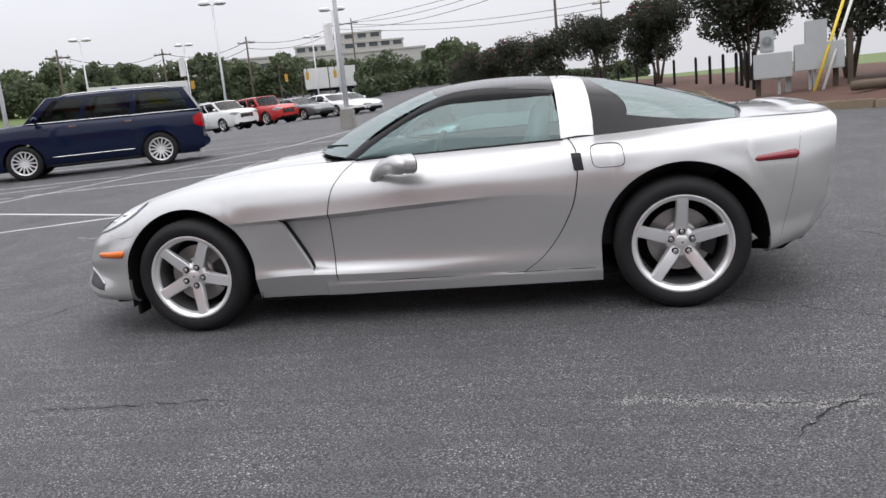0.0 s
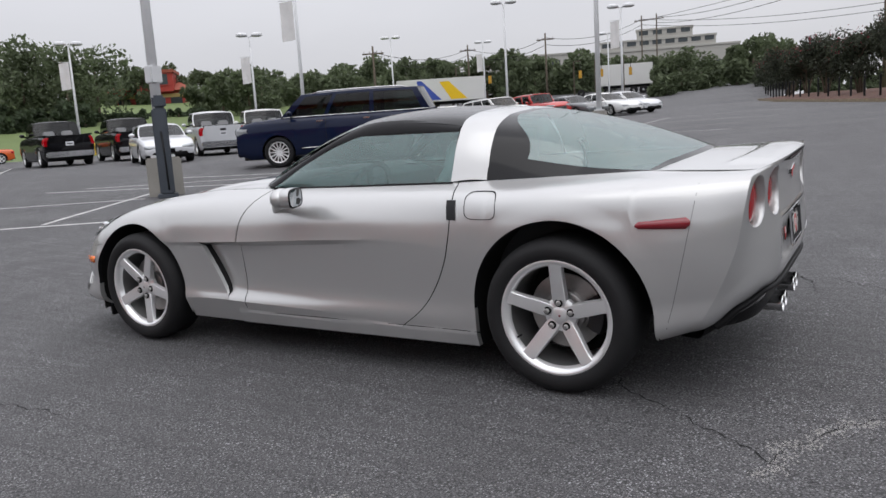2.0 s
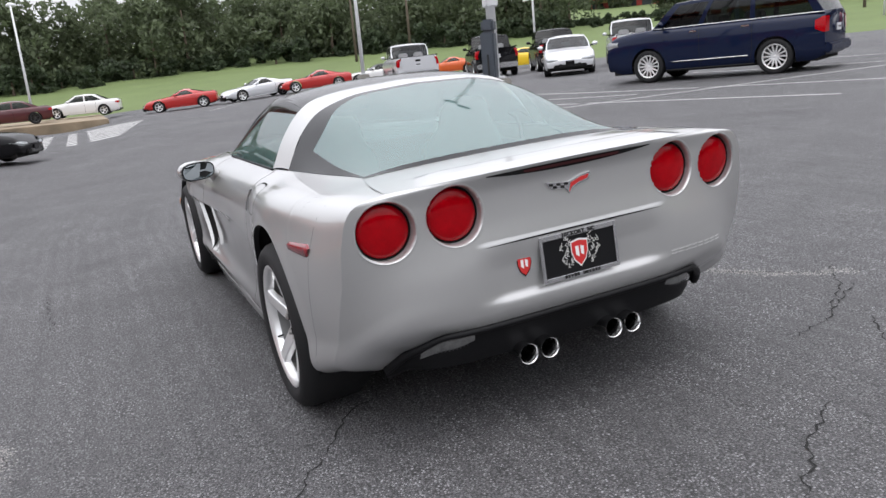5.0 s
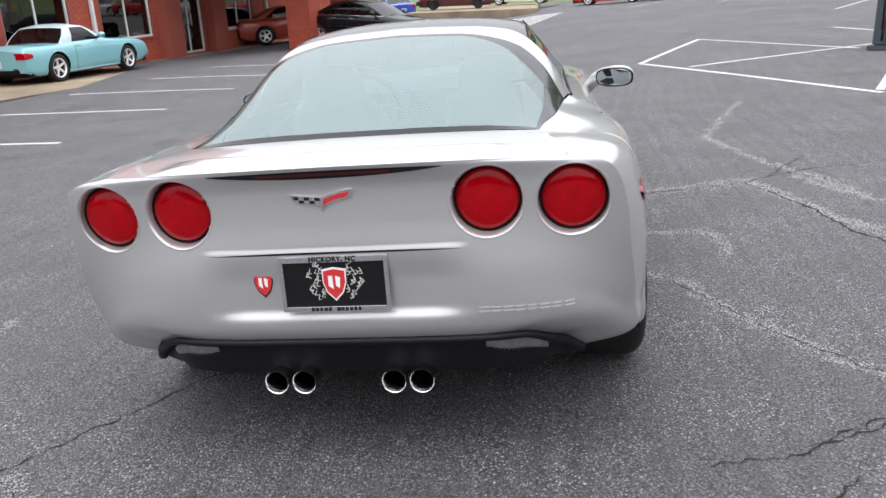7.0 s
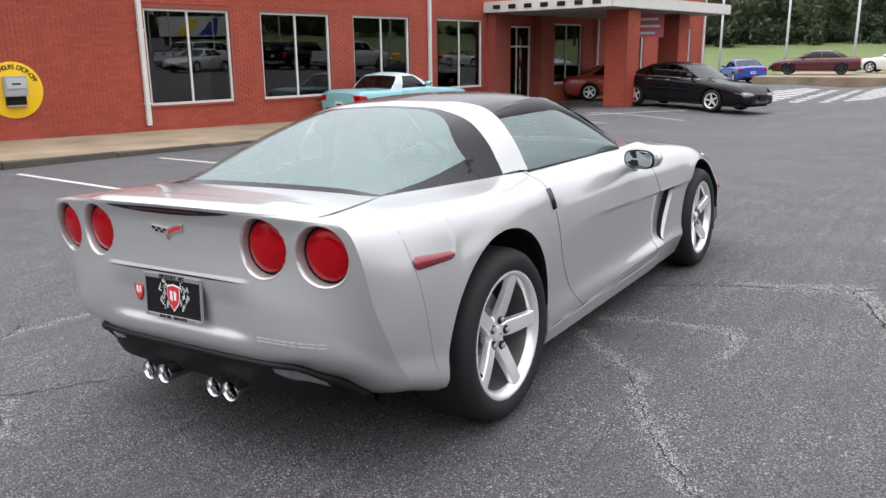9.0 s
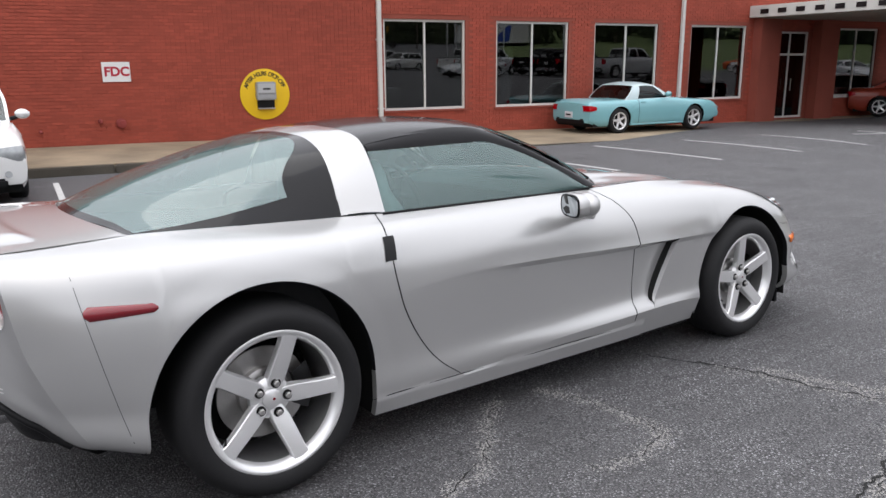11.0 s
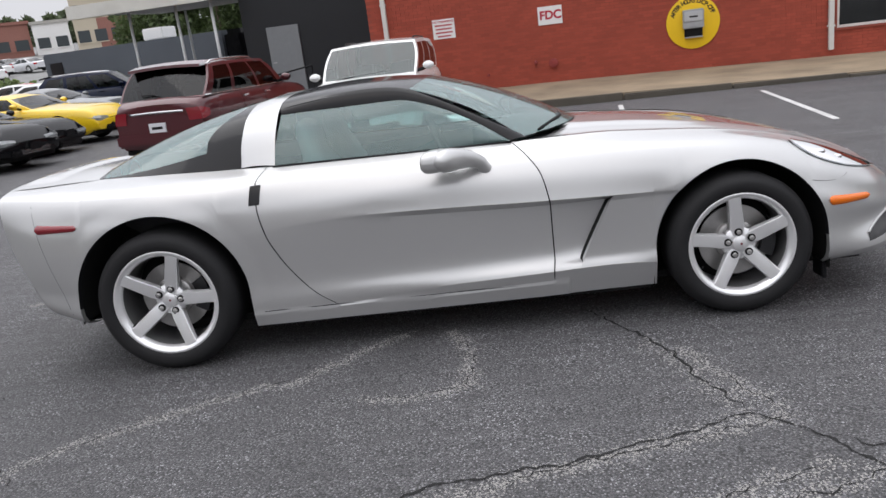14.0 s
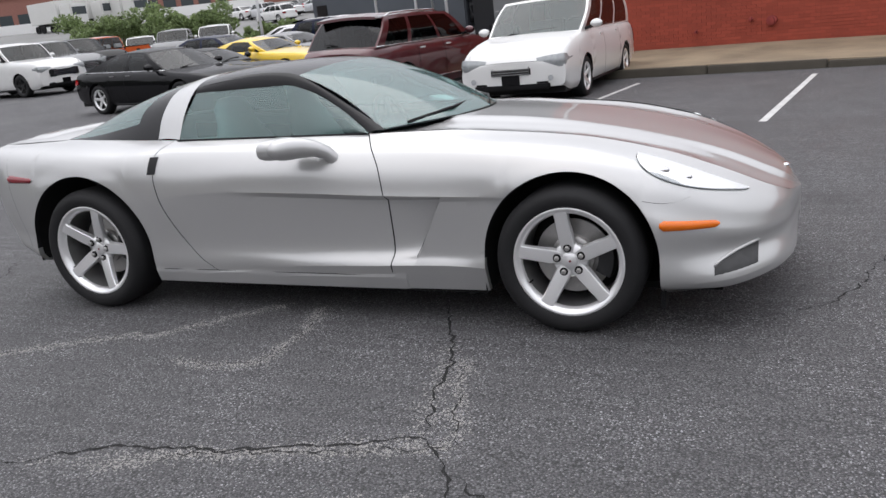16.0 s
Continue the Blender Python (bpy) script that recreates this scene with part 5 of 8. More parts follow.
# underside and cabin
# unseen near-black sheets, added to keep light off the ground below the car
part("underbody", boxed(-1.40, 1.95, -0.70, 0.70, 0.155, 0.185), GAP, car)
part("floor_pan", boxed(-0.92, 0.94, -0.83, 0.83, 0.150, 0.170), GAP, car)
cabin = bmesh.new()
grid(cabin, [[(-1.75, -0.6, 0.86), (-1.0, -0.66, 0.80), (0.4, -0.68, 0.86)], [(-1.7, -0.55, 0.72), (-1.0, -0.62, 0.30), (0.4, -0.62, 0.28)], [(-1.7, 0.55, 0.72), (-1.0, 0.62, 0.30), (0.4, 0.62, 0.28)], [(-1.75, 0.6, 0.86), (-1.0, 0.66, 0.80), (0.4, 0.68, 0.86)]])
part("cabin_tub", cabin, INTERIOR_DARK, car, smooth=60)
part("firewall", boxed(0.40, 0.43, -0.66, 0.66, 0.28, 0.88), INTERIOR_DARK, car)
bm = bmesh.new()
grid(bm, [[Vector((x + 0.1 * (1 - (y / 0.64) ** 2), y, z)) for y in [-0.64 + 1.28 * i / 24 for i in range(25)]] for x, z in ((0.52, 0.875), (0.38, 0.885), (0.24, 0.872), (0.17, 0.84), (0.16, 0.70), (0.22, 0.5))])
part("dashboard", bm, INTERIOR_DARK, car, smooth=60)
part("cargo_shelf", box(bmesh.new(), -1.72, -0.98, -0.52, 0.52, 0.70, 0.76, 0.02), INTERIOR, car)
for sd in (1, -1):
    bm = bmesh.new()
    rows = []
    for z, x, w, d in ((0.42, -0.42, 0.20, 0.09), (0.55, -0.48, 0.235, 0.10), (0.72, -0.555, 0.24, 0.095), (0.86, -0.61, 0.215, 0.075), (0.95, -0.64, 0.15, 0.06), (1.03, -0.655, 0.135, 0.06), (1.075, -0.66, 0.10, 0.045), (1.09, -0.66, 0.01, 0.01)):
        rows.append([(x + d * math.sin(a), sd * 0.36 + w * math.copysign(abs(math.cos(a)) ** 0.6, math.cos(a)), z) for a in [2 * math.pi * k / 24 for k in range(25)]])
    grid(bm, rows)
    seat = part("seat_back", bm, INTERIOR, car, "grey leather bucket seat", smooth="all")
    part("seat_cushion", box(bmesh.new(), -0.45, 0.05, sd * 0.36 - 0.22, sd * 0.36 + 0.22, 0.30, 0.46, 0.05), INTERIOR, seat, smooth=50)
bm = bmesh.new()
WM = Matrix.Translation((-0.02, 0.36, 0.80)) @ Matrix.Rotation(radians(68), 4, "Y")
tube(bm, [WM @ Vector((0.185 * math.cos(a), 0.185 * math.sin(a), 0)) for a in [2 * math.pi * k / 32 for k in range(33)]], 0.015, 8)
for a in (0.3, math.pi - 0.3, -math.pi / 2):
    tube(bm, [WM @ Vector((0, 0, -0.02)), WM @ Vector((0.18 * math.cos(a), 0.18 * math.sin(a), 0))], 0.018, 6)
tube(bm, [WM @ Vector((0, 0, -0.01)), WM @ Vector((0, 0, -0.2))], 0.045, 10)
part("steering_wheel", bm, INTERIOR_DARK, car, smooth="all")
bm = bmesh.new()
tube(bm, [(-0.98, -0.50, 0.86), (-0.97, -0.50, 0.93), (-0.96, -0.49, 0.97), (-0.95, -0.46, 0.99), (-0.95, -0.52, 1.0), (-0.96, -0.56, 0.97)], 0.010, 6)
part("belt_guide", bm, BLACK_PLASTIC, car, "black belt guide behind the seat", smooth="all")
part("rear_view_mirror", box(bmesh.new(), 0.10, 0.13, -0.12, 0.12, 1.06, 1.12, 0.015), INTERIOR_DARK, car)

# ---- other vehicles ----
GREY_GLASS = glass("grey_window_glass", (0.16, 0.19, 0.19), 1.5)
GRILLE = shade("dark_grille", (0.012, 0.012, 0.013), 0.35, 0.2)
LAMP_CLEAR = shade("clear_lamp", (0.55, 0.57, 0.58), 0.12, 0.35, 0.8, vary=0.3, scale=14)
TRIM_CHROME = shade("satin_chrome", (0.6, 0.6, 0.61), 0.2, 0.95)
PLATE_WHITE = shade("plate_white", (0.62, 0.63, 0.65), 0.4)
PAINTS = {}


def body_paint(name, base, metal=0.0):
    if name not in PAINTS:
        dark = max(base) < 0.05
        PAINTS[name] = paint(name + "_paint", base, 0.0 if dark else metal, 0.4, 0.55 if dark else 0.9, 1.04 if dark else 1.45)
    return PAINTS[name]


def clone(ob, parent, m):
    made = ob.copy()
    scene.collection.objects.link(made)
    made.parent, made.matrix_basis = parent, m
    for c in ob.children:
        clone(c, made, c.matrix_basis.copy())
    return made


SHAPES = {
    # length, width, height, wheelbase, wheel radius, nose height, hood height, waist, tail height, cowl x, roof front x, roof rear x, rear glass foot x, roof half width share
    "sedan": (4.95, 1.88, 1.45, 2.92, 0.34, 0.66, 0.86, 0.95, 1.00, 0.98, 0.22, -0.95, -1.75, 0.66),
    "fastback": (4.97, 1.91, 1.42, 2.91, 0.35, 0.66, 0.85, 0.93, 0.98, 0.98, 0.20, -0.80, -2.05, 0.64),
    "coupe": (4.72, 1.89, 1.35, 2.80, 0.355, 0.68, 0.90, 0.97, 1.03, 0.70, 0.02, -0.75, -1.62, 0.62),
    "sports": (4.45, 1.86, 1.24, 2.70, 0.34, 0.52, 0.78, 0.86, 0.92, 0.62, -0.08, -0.60, -1.62, 0.58),
    "roadster": (4.73, 1.83, 1.33, 2.72, 0.335, 0.66, 0.84, 0.91, 0.88, 0.55, -0.02, -0.72, -1.12, 0.64),
    "crossover": (4.72, 1.86, 1.68, 2.83, 0.365, 0.86, 1.04, 1.10, 1.10, 1.15, 0.42, -1.68, -2.12, 0.72),
    "suv": (5.33, 2.03, 1.95, 3.11, 0.41, 1.12, 1.26, 1.30, 1.29, 1.46, 0.84, -2.28, -2.60, 0.78),
    "jeep": (4.65, 1.90, 1.82, 2.69, 0.40, 0.98, 1.12, 1.18, 1.18, 0.80, 0.50, -1.85, -2.08, 0.80),
    "minivan": (5.13, 1.96, 1.75, 3.00, 0.345, 0.84, 1.02, 1.10, 1.10, 1.42, 0.58, -2.02, -2.32, 0.76),
    "pickup": (5.85, 2.03, 1.92, 3.65, 0.41, 1.05, 1.24, 1.28, 1.28, 1.28, 0.72, -0.55, -0.80, 0.76),
}
PANES = {"sedan": ((0.10, 0.46), (0.50, 0.88)), "fastback": ((0.10, 0.44), (0.48, 0.84)), "coupe": ((0.10, 0.72),), "sports": ((0.12, 0.66),), "roadster": ((0.12, 0.74),), "crossover": ((0.07, 0.34), (0.37, 0.66), (0.70, 0.93)),
         "suv": ((0.06, 0.29), (0.32, 0.60), (0.63, 0.95)), "jeep": ((0.06, 0.32), (0.36, 0.62), (0.68, 0.92)), "minivan": ((0.06, 0.30), (0.33, 0.62), (0.65, 0.94)), "pickup": ((0.08, 0.48), (0.53, 0.93))}


def vehicle(name, kind, colour, label, x, y, heading, category="car", group="parked vehicles", tint=None, spokes=5, rim=None, roof=None, two_tone=None, chrome=False, z=None, near=True, grow=1.0, shield=None):
    L, W, H, wb, r, zn, zh, zw, zt, xc, xf, xr, xg, rw = SHAPES[kind]
    base = gz(x, y) if z is None else z
    h = radians(heading)
    e = 0.8
    pitch = math.atan2(gz(x + e * math.cos(h), y + e * math.sin(h)) - gz(x - e * math.cos(h), y - e * math.sin(h)), 2 * e)
    rollv = math.atan2(gz(x - e * math.sin(h), y + e * math.cos(h)) - gz(x + e * math.sin(h), y - e * math.cos(h)), 2 * e)
    if z is not None:
        pitch = rollv = 0.0
    m = Matrix.Translation((x, y, base)) @ Matrix.Rotation(h, 4, "Z") @ Matrix.Rotation(-pitch, 4, "Y") @ Matrix.Rotation(rollv, 4, "X")
    car_ = thing(name, label, category, group, m=m)
    car_.scale = (grow, grow, grow)
    glass_m = tint or GREY_GLASS
    low = r * 0.62
    front, back = L / 2 + 0.04, -L / 2 + 0.04
    pick = kind == "pickup"
    top = pchip((back, back + 0.10, xg - 0.05 if not pick else xg, xc, xc + 0.35, front - 0.35, front - 0.06, front), (zt - 0.10, zt - 0.01, zt if not pick else zw, zw, zh + (zw - zh) * 0.5, zn + (zh - zn) * 0.75, zn, zn - 0.14))
    def half(xx):
        t = max(0.0, (abs(xx - 0.04) - 0.30 * L) / (0.20 * L))
        return W / 2 * (1 - (0.13 if kind not in ("pickup", "suv", "jeep", "minivan") else 0.07) * t ** 2.2)
    shape = ((0.90, 0.0), (0.965, 0.10), (0.985, 0.30), (1.0, 0.52), (0.992, 0.72), (0.965, 0.88), (0.91, 0.975), (0.84, 1.0))
    def sec(xx, p, side):
        i = min(int(p), len(shape) - 2)
        t = p - i
        a, b = shape[i], shape[i + 1]
        zl = low + 0.10 * smooth01((abs(xx) - L / 2 + 0.35) / 0.35)
        zz = zl + (top(xx) - zl) * (a[1] + (b[1] - a[1]) * t)
        return Vector((xx, side * half(xx) * (a[0] + (b[0] - a[0]) * t), zz))
    def plevel(xx, zz):
        lo, hi = 0.0, len(shape) - 1.001
        for _ in range(12):
            mid = (lo + hi) / 2
            lo, hi = (mid, hi) if sec(xx, mid, 1).z < zz else (lo, mid)
        return lo
    ra = r + 0.05
    np_ = len(shape) - 1
    bm = bmesh.new()
    stations = []
    def run(a, b, n):
        for i in range(n + 1):
            stations.append((a + (b - a) * i / n, None))
    run(back, -wb / 2 - ra, 6)
    for i in range(1, 16):
        xx = -wb / 2 - ra * math.cos(math.pi * i / 16)
        stations.append((xx, r + math.sqrt(ra * ra - (xx + wb / 2) ** 2)))
    run(-wb / 2 + ra, wb / 2 - ra, 10)
    for i in range(1, 16):
        xx = wb / 2 - ra * math.cos(math.pi * i / 16)
        stations.append((xx, r + math.sqrt(ra * ra - (xx - wb / 2) ** 2)))
    run(wb / 2 + ra, front, 7)
    cols = {1: [], -1: []}
    for side in (1, -1):
        for xx, zl in stations:
            p0 = plevel(xx, zl) if zl else 0.0
            cols[side].append([sec(xx, min(p0 + (np_ - p0) * j / 12, np_), side) for j in range(13)])
        grid(bm, cols[side], flip=side > 0)
    # hood, deck and ends
    def cover(x0, x1, n, drop=0.0):
        rows = []
        for i in range(n + 1):
            xx = x0 + (x1 - x0) * i / n
            w_, z_ = half(xx) * shape[-1][0], top(xx)
            rows.append([(xx, w_ * u, z_ + 0.035 * (1 - u * u) - drop) for u in [-1 + k / 6 for k in range(13)]])
        return rows
    grid(bm, cover(xc - 0.25, front, 10))
    if not pick:
        grid(bm, cover(back, xg + 0.25, 6))
    for xe, ci, bul in ((front, -1, 0.10), (back, 0, -0.06)):
        a, b = cols[1][ci], cols[-1][ci]
        grid(bm, [[p.lerp(q, k / 10) + Vector((bul * (1 - (2 * k / 10 - 1) ** 2), 0, 0.035 * (1 - (2 * k / 10 - 1) ** 2) * (j / 12) ** 3)) for k in range(11)] for j, (p, q) in enumerate(zip(a, b))])
    bmesh.ops.remove_doubles(bm, verts=bm.verts, dist=0.002)
    bmesh.ops.recalc_face_normals(bm, faces=bm.faces)
    body = part("body", bm, colour, car_, smooth=38)
    # greenhouse
    hw0, hw1, zr = half(0) * 0.87, half(0) * 1.0 * (rw + 0.05), H - 0.05
    foot_z = zw - 0.01
    def side_pt(s, v, side):
        a = Vector((xc + (xg - xc) * s, side * hw0, foot_z + ((zt if not pick else zw) - zw) * s))
        b = Vector((xf + (xr - xf) * s, side * hw1, zr - 0.03 * abs(2 * s - 1) ** 2))
        return a.lerp(b, v) + Vector((0, side * 0.045 * math.sin(math.pi * v ** 1.2), 0))
    house = bmesh.new()
    panes = PANES[kind]
    for side in (1, -1):
        cuts = [0.0] + [c for ab in panes for c in ab] + [1.0]
        for k in range(len(cuts) - 1):
            is_pane = k % 2 == 1
            for v0, v1 in ((0, 0.05), (0.05, 0.90), (0.90, 1.0)):
                rows = [[side_pt(cuts[k] + (cuts[k + 1] - cuts[k]) * i / 6, v0 + (v1 - v0) * j / 4, side) for j in range(5)] for i in range(7)]
                if is_pane and v0 == 0.05:
                    pane("side_window", grid(bmesh.new(), rows), glass_m, car_)
                else:
                    grid(house, rows, flip=side > 0)
    for s, nm, bul in ((0.0, "windshield", 0.12), (1.0, "rear_window", -0.07)):
        def wp(u, v):
            a, b = side_pt(s, v, 1), side_pt(s, v, -1)
            return a.lerp(b, (u + 1) / 2) + Vector((bul * (1 - u * u), 0, 0.03 * v * (1 - u * u)))
        for u0, u1, v0, v1 in ((-1, -0.95, 0, 1), (0.95, 1, 0, 1), (-0.95, 0.95, 0, 0.05), (-0.95, 0.95, 0.94, 1), (-0.95, 0.95, 0.05, 0.94)):
            rows = [[wp(u0 + (u1 - u0) * i / 8, v0 + (v1 - v0) * j / 5) for j in range(6)] for i in range(9)]
            if u0 == -0.95 and v0 == 0.05:
                pane(nm, grid(bmesh.new(), rows), shield or glass_m if s == 0.0 else glass_m, car_)
            else:
                grid(house, rows, flip=s == 1.0)
    rows = []
    for i in range(13):
        s = i / 12
        a, b = side_pt(s, 1, 1), side_pt(s, 1, -1)
        f0 = (0.12 * (1 - s) ** 6 - 0.07 * s ** 6)
        rows.append([a.lerp(b, k / 10) + Vector((f0 * (1 - (2 * k / 10 - 1) ** 2), 0, (0.03 + 0.03 * math.sin(math.pi * s)) * (1 - abs(2 * k / 10 - 1) ** 3))) for k in range(11)])
    grid(house, rows)
    bmesh.ops.remove_doubles(house, verts=house.verts, dist=0.002)
    bmesh.ops.recalc_face_normals(house, faces=house.faces)
    part("cabin_frame", house, roof or colour, car_, smooth=38)
    # dark inside with seats
    part("cabin_floor", boxed(xg + 0.2, xc - 0.15, -hw0 * 0.92, hw0 * 0.92, low + 0.1, zw - 0.18), INTERIOR_DARK, car_)
    for sx in ((xf - 0.75,) if kind in ("coupe", "sports", "roadster") else (xf - 0.75, xf - 1.65)):
        for sy in (0.36, -0.36):
            part("seat", box(bmesh.new(), sx - 0.10, sx + 0.08, sy - 0.22, sy + 0.22, zw - 0.3, zw + 0.20, 0.05), INTERIOR, car_)
    # wheels
    tmpl = road_wheel(car_, Matrix.Translation((wb / 2, W / 2 - 0.02 - 0.12, r)), r, 0.24, r * 0.70, 0.03, 0.2, spokes=spokes, spoke_w=(0.06, 0.05) if spokes < 8 else (0.035, 0.03), rim_mat=rim or RIM, brake=False, detail=False)
    flipz = Matrix.Rotation(math.pi, 4, "Z")
    clone(tmpl, car_, Matrix.Translation((wb / 2, -W / 2 + 0.14, r)) @ flipz)
    clone(tmpl, car_, Matrix.Translation((-wb / 2, W / 2 - 0.14, r)))
    clone(tmpl, car_, Matrix.Translation((-wb / 2, -W / 2 + 0.14, r)) @ flipz)
    for xx in (wb / 2, -wb / 2):
        bm = bmesh.new()
        grid(bm, [[(xx - (ra + 0.01) * math.cos(math.pi * i / 16), yy, r + (ra + 0.01) * math.sin(math.pi * i / 16)) for i in range(17)] for yy in (-W / 2 + 0.06, W / 2 - 0.06)])
        part("arch_liner", bm, GAP, car_)
    part("underside", boxed(back + 0.15, front - 0.15, -W * 0.43, W * 0.43, low - 0.02, low + 0.10), GAP, car_)
    # lamps, grille, bumper, plate
    truckish = kind in ("pickup", "suv", "jeep", "minivan", "crossover")
    hl_z = zn - (0.10 if not truckish else 0.14)
    for sd in (1, -1):
        hx = half(front - 0.12)
        # a lens that wraps the front corner
        rows = []
        tall = 0.10 if truckish else 0.06
        for i in range(9):
            q = i / 8
            px = front + 0.052 - 0.36 * max(0.0, (q - 0.35) / 0.65) ** 1.3
            py = sd * (half(front) * 0.50 + (half(px) * 0.985 + 0.008 - half(front) * 0.50) * min(1.0, q / 0.42))
            up = tall * (0.55 + 0.45 * math.sin(math.pi * min(1.0, q + 0.15)))
            rows.append([(px - 0.03 * abs(v), py - sd * 0.02 * max(0.0, v), hl_z + up * v + 0.05 * q) for v in (-1, -0.5, 0, 0.5, 1)])
        bm = grid(bmesh.new(), rows)
        bmesh.ops.solidify(bm, geom=bm.faces[:], thickness=0.02)
        bmesh.ops.recalc_face_normals(bm, faces=bm.faces)
        part("headlamp", bm, LAMP_CLEAR, car_, smooth=40)
        if kind in ("sports", "coupe") and near:
            for q in ((0.60, 0.80) if kind == "sports" else (0.70,)):
                bm = lathe(bmesh.new(), [(0.075, 0.0), (0.07, -0.02), (0.02, -0.03)], 20, axis="x", m=Matrix.Translation((back - 0.035 + 0.04 * q, sd * half(back) * q, zt - 0.20)))
                part("tail_lamp", bm, DULL_RED, car_, smooth="all")
        else:
            tall, wide = (0.10 if kind == "crossover" else 0.17 if truckish else 0.075), (0.10 if pick else 0.22)
            def corner(q, z_):
                """Round the rear corner: q from -1 on the flank over 0 at the corner to 1 on the tail."""
                if q < 0:
                    v = sec(back - 0.20 * q, plevel(back - 0.20 * q, z_), sd)
                    return Vector((v.x, v.y + sd * 0.012, z_))
                a = sec(back, plevel(back, z_), sd)
                k = q * wide / (2 * abs(a.y))
                return Vector((back - 0.06 * (1 - (2 * k - 1) ** 2) - 0.012, a.y + sd * 0.012 * (1 - q) - sd * wide * q, z_))
            zc_ = zt - (0.26 if truckish else 0.20)
            rows = [[corner(-1 + 2 * i / 12, zc_ + tall * (-1 + j / 3) * (0.55 + 0.45 * min(1.0, i / 5))) for j in range(7)] for i in range(13)]
            bm = grid(bmesh.new(), rows)
            bmesh.ops.recalc_face_normals(bm, faces=bm.faces)
            part("tail_lamp", bm, DULL_RED if kind == "crossover" else RED_LENS, car_, smooth=40)
        bm = bmesh.new()
        mx = xc - 0.32
        rows = []
        for i in range(7):
            s = i / 6
            rad = math.sin(math.pi * min(max(s, 0.03), 0.97)) ** 0.4
            rows.append([(mx + 0.09 * rad * math.cos(a), sd * (hw0 + 0.10 + 0.20 * s), zw + 0.10 + 0.075 * rad * math.sin(a)) for a in [2 * math.pi * k / 12 for k in range(13)]])
        grid(bm, rows)
        mir = part("mirror", bm, colour, car_, smooth="all")
        tube(bm := bmesh.new(), [(mx + 0.03, sd * (hw0 - 0.02), zw + 0.02), (mx, sd * (hw0 + 0.14), zw + 0.06)], 0.03, 6)
        part("mirror_arm", bm, BLACK_PLASTIC, mir)
        # door seams and handles
        for k, (s0, s1) in enumerate(panes[:2]):
            xs = xc + (xg - xc) * (s1 + 0.02)
            if abs(xs + wb / 2) < ra:
                xs = -wb / 2 + ra + 0.05
            pts = [sec(xs + (0.10 * smooth01((2.5 - p) / 2.5) if k else 0.0), p, sd) + Vector((0, sd * 0.002, 0)) for p in [0.6 + 6.2 * i / 12 for i in range(13)]]
            part("door_seam", grid(bmesh.new(), [pts, [v + Vector((0.012, 0, 0)) for v in pts]]), GAP, car_)
            hp = sec(xs + 0.16, 5.0, sd)
            part("door_handle", box(bmesh.new(), hp.x - 0.09, hp.x + 0.09, hp.y - 0.02, hp.y + 0.02, hp.z - 0.016, hp.z + 0.016, 0.008), TRIM_CHROME if chrome else colour, car_, smooth=40)
        if chrome is True:
            pts = [sec(-wb / 2 + ra + (wb - 2 * ra) * (0.06 + 0.86 * i / 14), 1.6, sd) + Vector((0, sd * 0.008, 0)) for i in range(15)]
            part("side_trim", tube(bmesh.new(), pts, 0.016, 6), TRIM_CHROME, car_, smooth="all")
        if chrome:
            pts = [side_pt(i / 14, 0.03, sd) + Vector((0, sd * 0.006, 0)) for i in range(15)]
            part("window_trim", tube(bmesh.new(), pts, 0.014, 6), TRIM_CHROME, car_, smooth="all")
        if kind in ("suv", "crossover"):
            pts = [side_pt(0.08 + 0.84 * i / 12, 1.0, sd) + Vector((0, -sd * 0.10, 0.045 if 0 < i < 12 else 0.0)) for i in range(13)]
            part("roof_rail", tube(bmesh.new(), pts, 0.018, 6), TRIM_CHROME, car_, smooth="all")
        if kind == "minivan":
            pts = [side_pt(0.25 + 0.70 * i / 12, 1.0, sd) + Vector((0, -sd * 0.12, 0.05 if 0 < i < 12 else 0.01)) for i in range(13)]
            part("roof_rail", tube(bmesh.new(), pts, 0.016, 6), BLACK_PLASTIC, car_, smooth="all")
            part("fog_lamp", cap(bmesh.new(), 0.045, 0.0, 20, axis="x", m=Matrix.Translation((front + 0.075, sd * half(front) * 0.74, low + 0.24))), LAMP_CLEAR, car_)
        pts = [sec(-wb / 2 + ra + (wb - 2 * ra) * i / 12, 0.25, sd) + Vector((0, sd * 0.004, 0)) for i in range(13)]
        part("sill_trim", tube(bmesh.new(), pts, 0.030, 6), BLACK_PLASTIC if truckish else colour, car_, smooth="all")
    gh = 0.15 if kind == "minivan" else 0.26 if truckish else 0.13
    gz0 = zn - 0.19 - gh if kind == "minivan" else zn - 0.15 - gh if truckish else zn - 0.36
    gr = part("grille", box(bmesh.new(), front - 0.05, front + 0.112, -half(front) * (0.62 if pick else 0.38 if kind == "minivan" else 0.50), half(front) * (0.62 if pick else 0.38 if kind == "minivan" else 0.50), gz0, gz0 + gh, 0.025), GRILLE, car_, smooth=40)
    for k in range(3):
        part("grille_bar", box(bmesh.new(), front + 0.09, front + 0.122, -half(front) * (0.36 if kind == "minivan" else 0.47), half(front) * (0.36 if kind == "minivan" else 0.47), gz0 + gh * (0.22 + 0.26 * k), gz0 + gh * (0.30 + 0.26 * k), 0.004), TRIM_CHROME if truckish or chrome else GRILLE, gr)
    part("front_intake", box(bmesh.new(), front - 0.06, front + 0.105, -half(front) * 0.72, half(front) * 0.72, low + 0.07, low + 0.19, 0.03), BLACK_PLASTIC, car_, smooth=40)
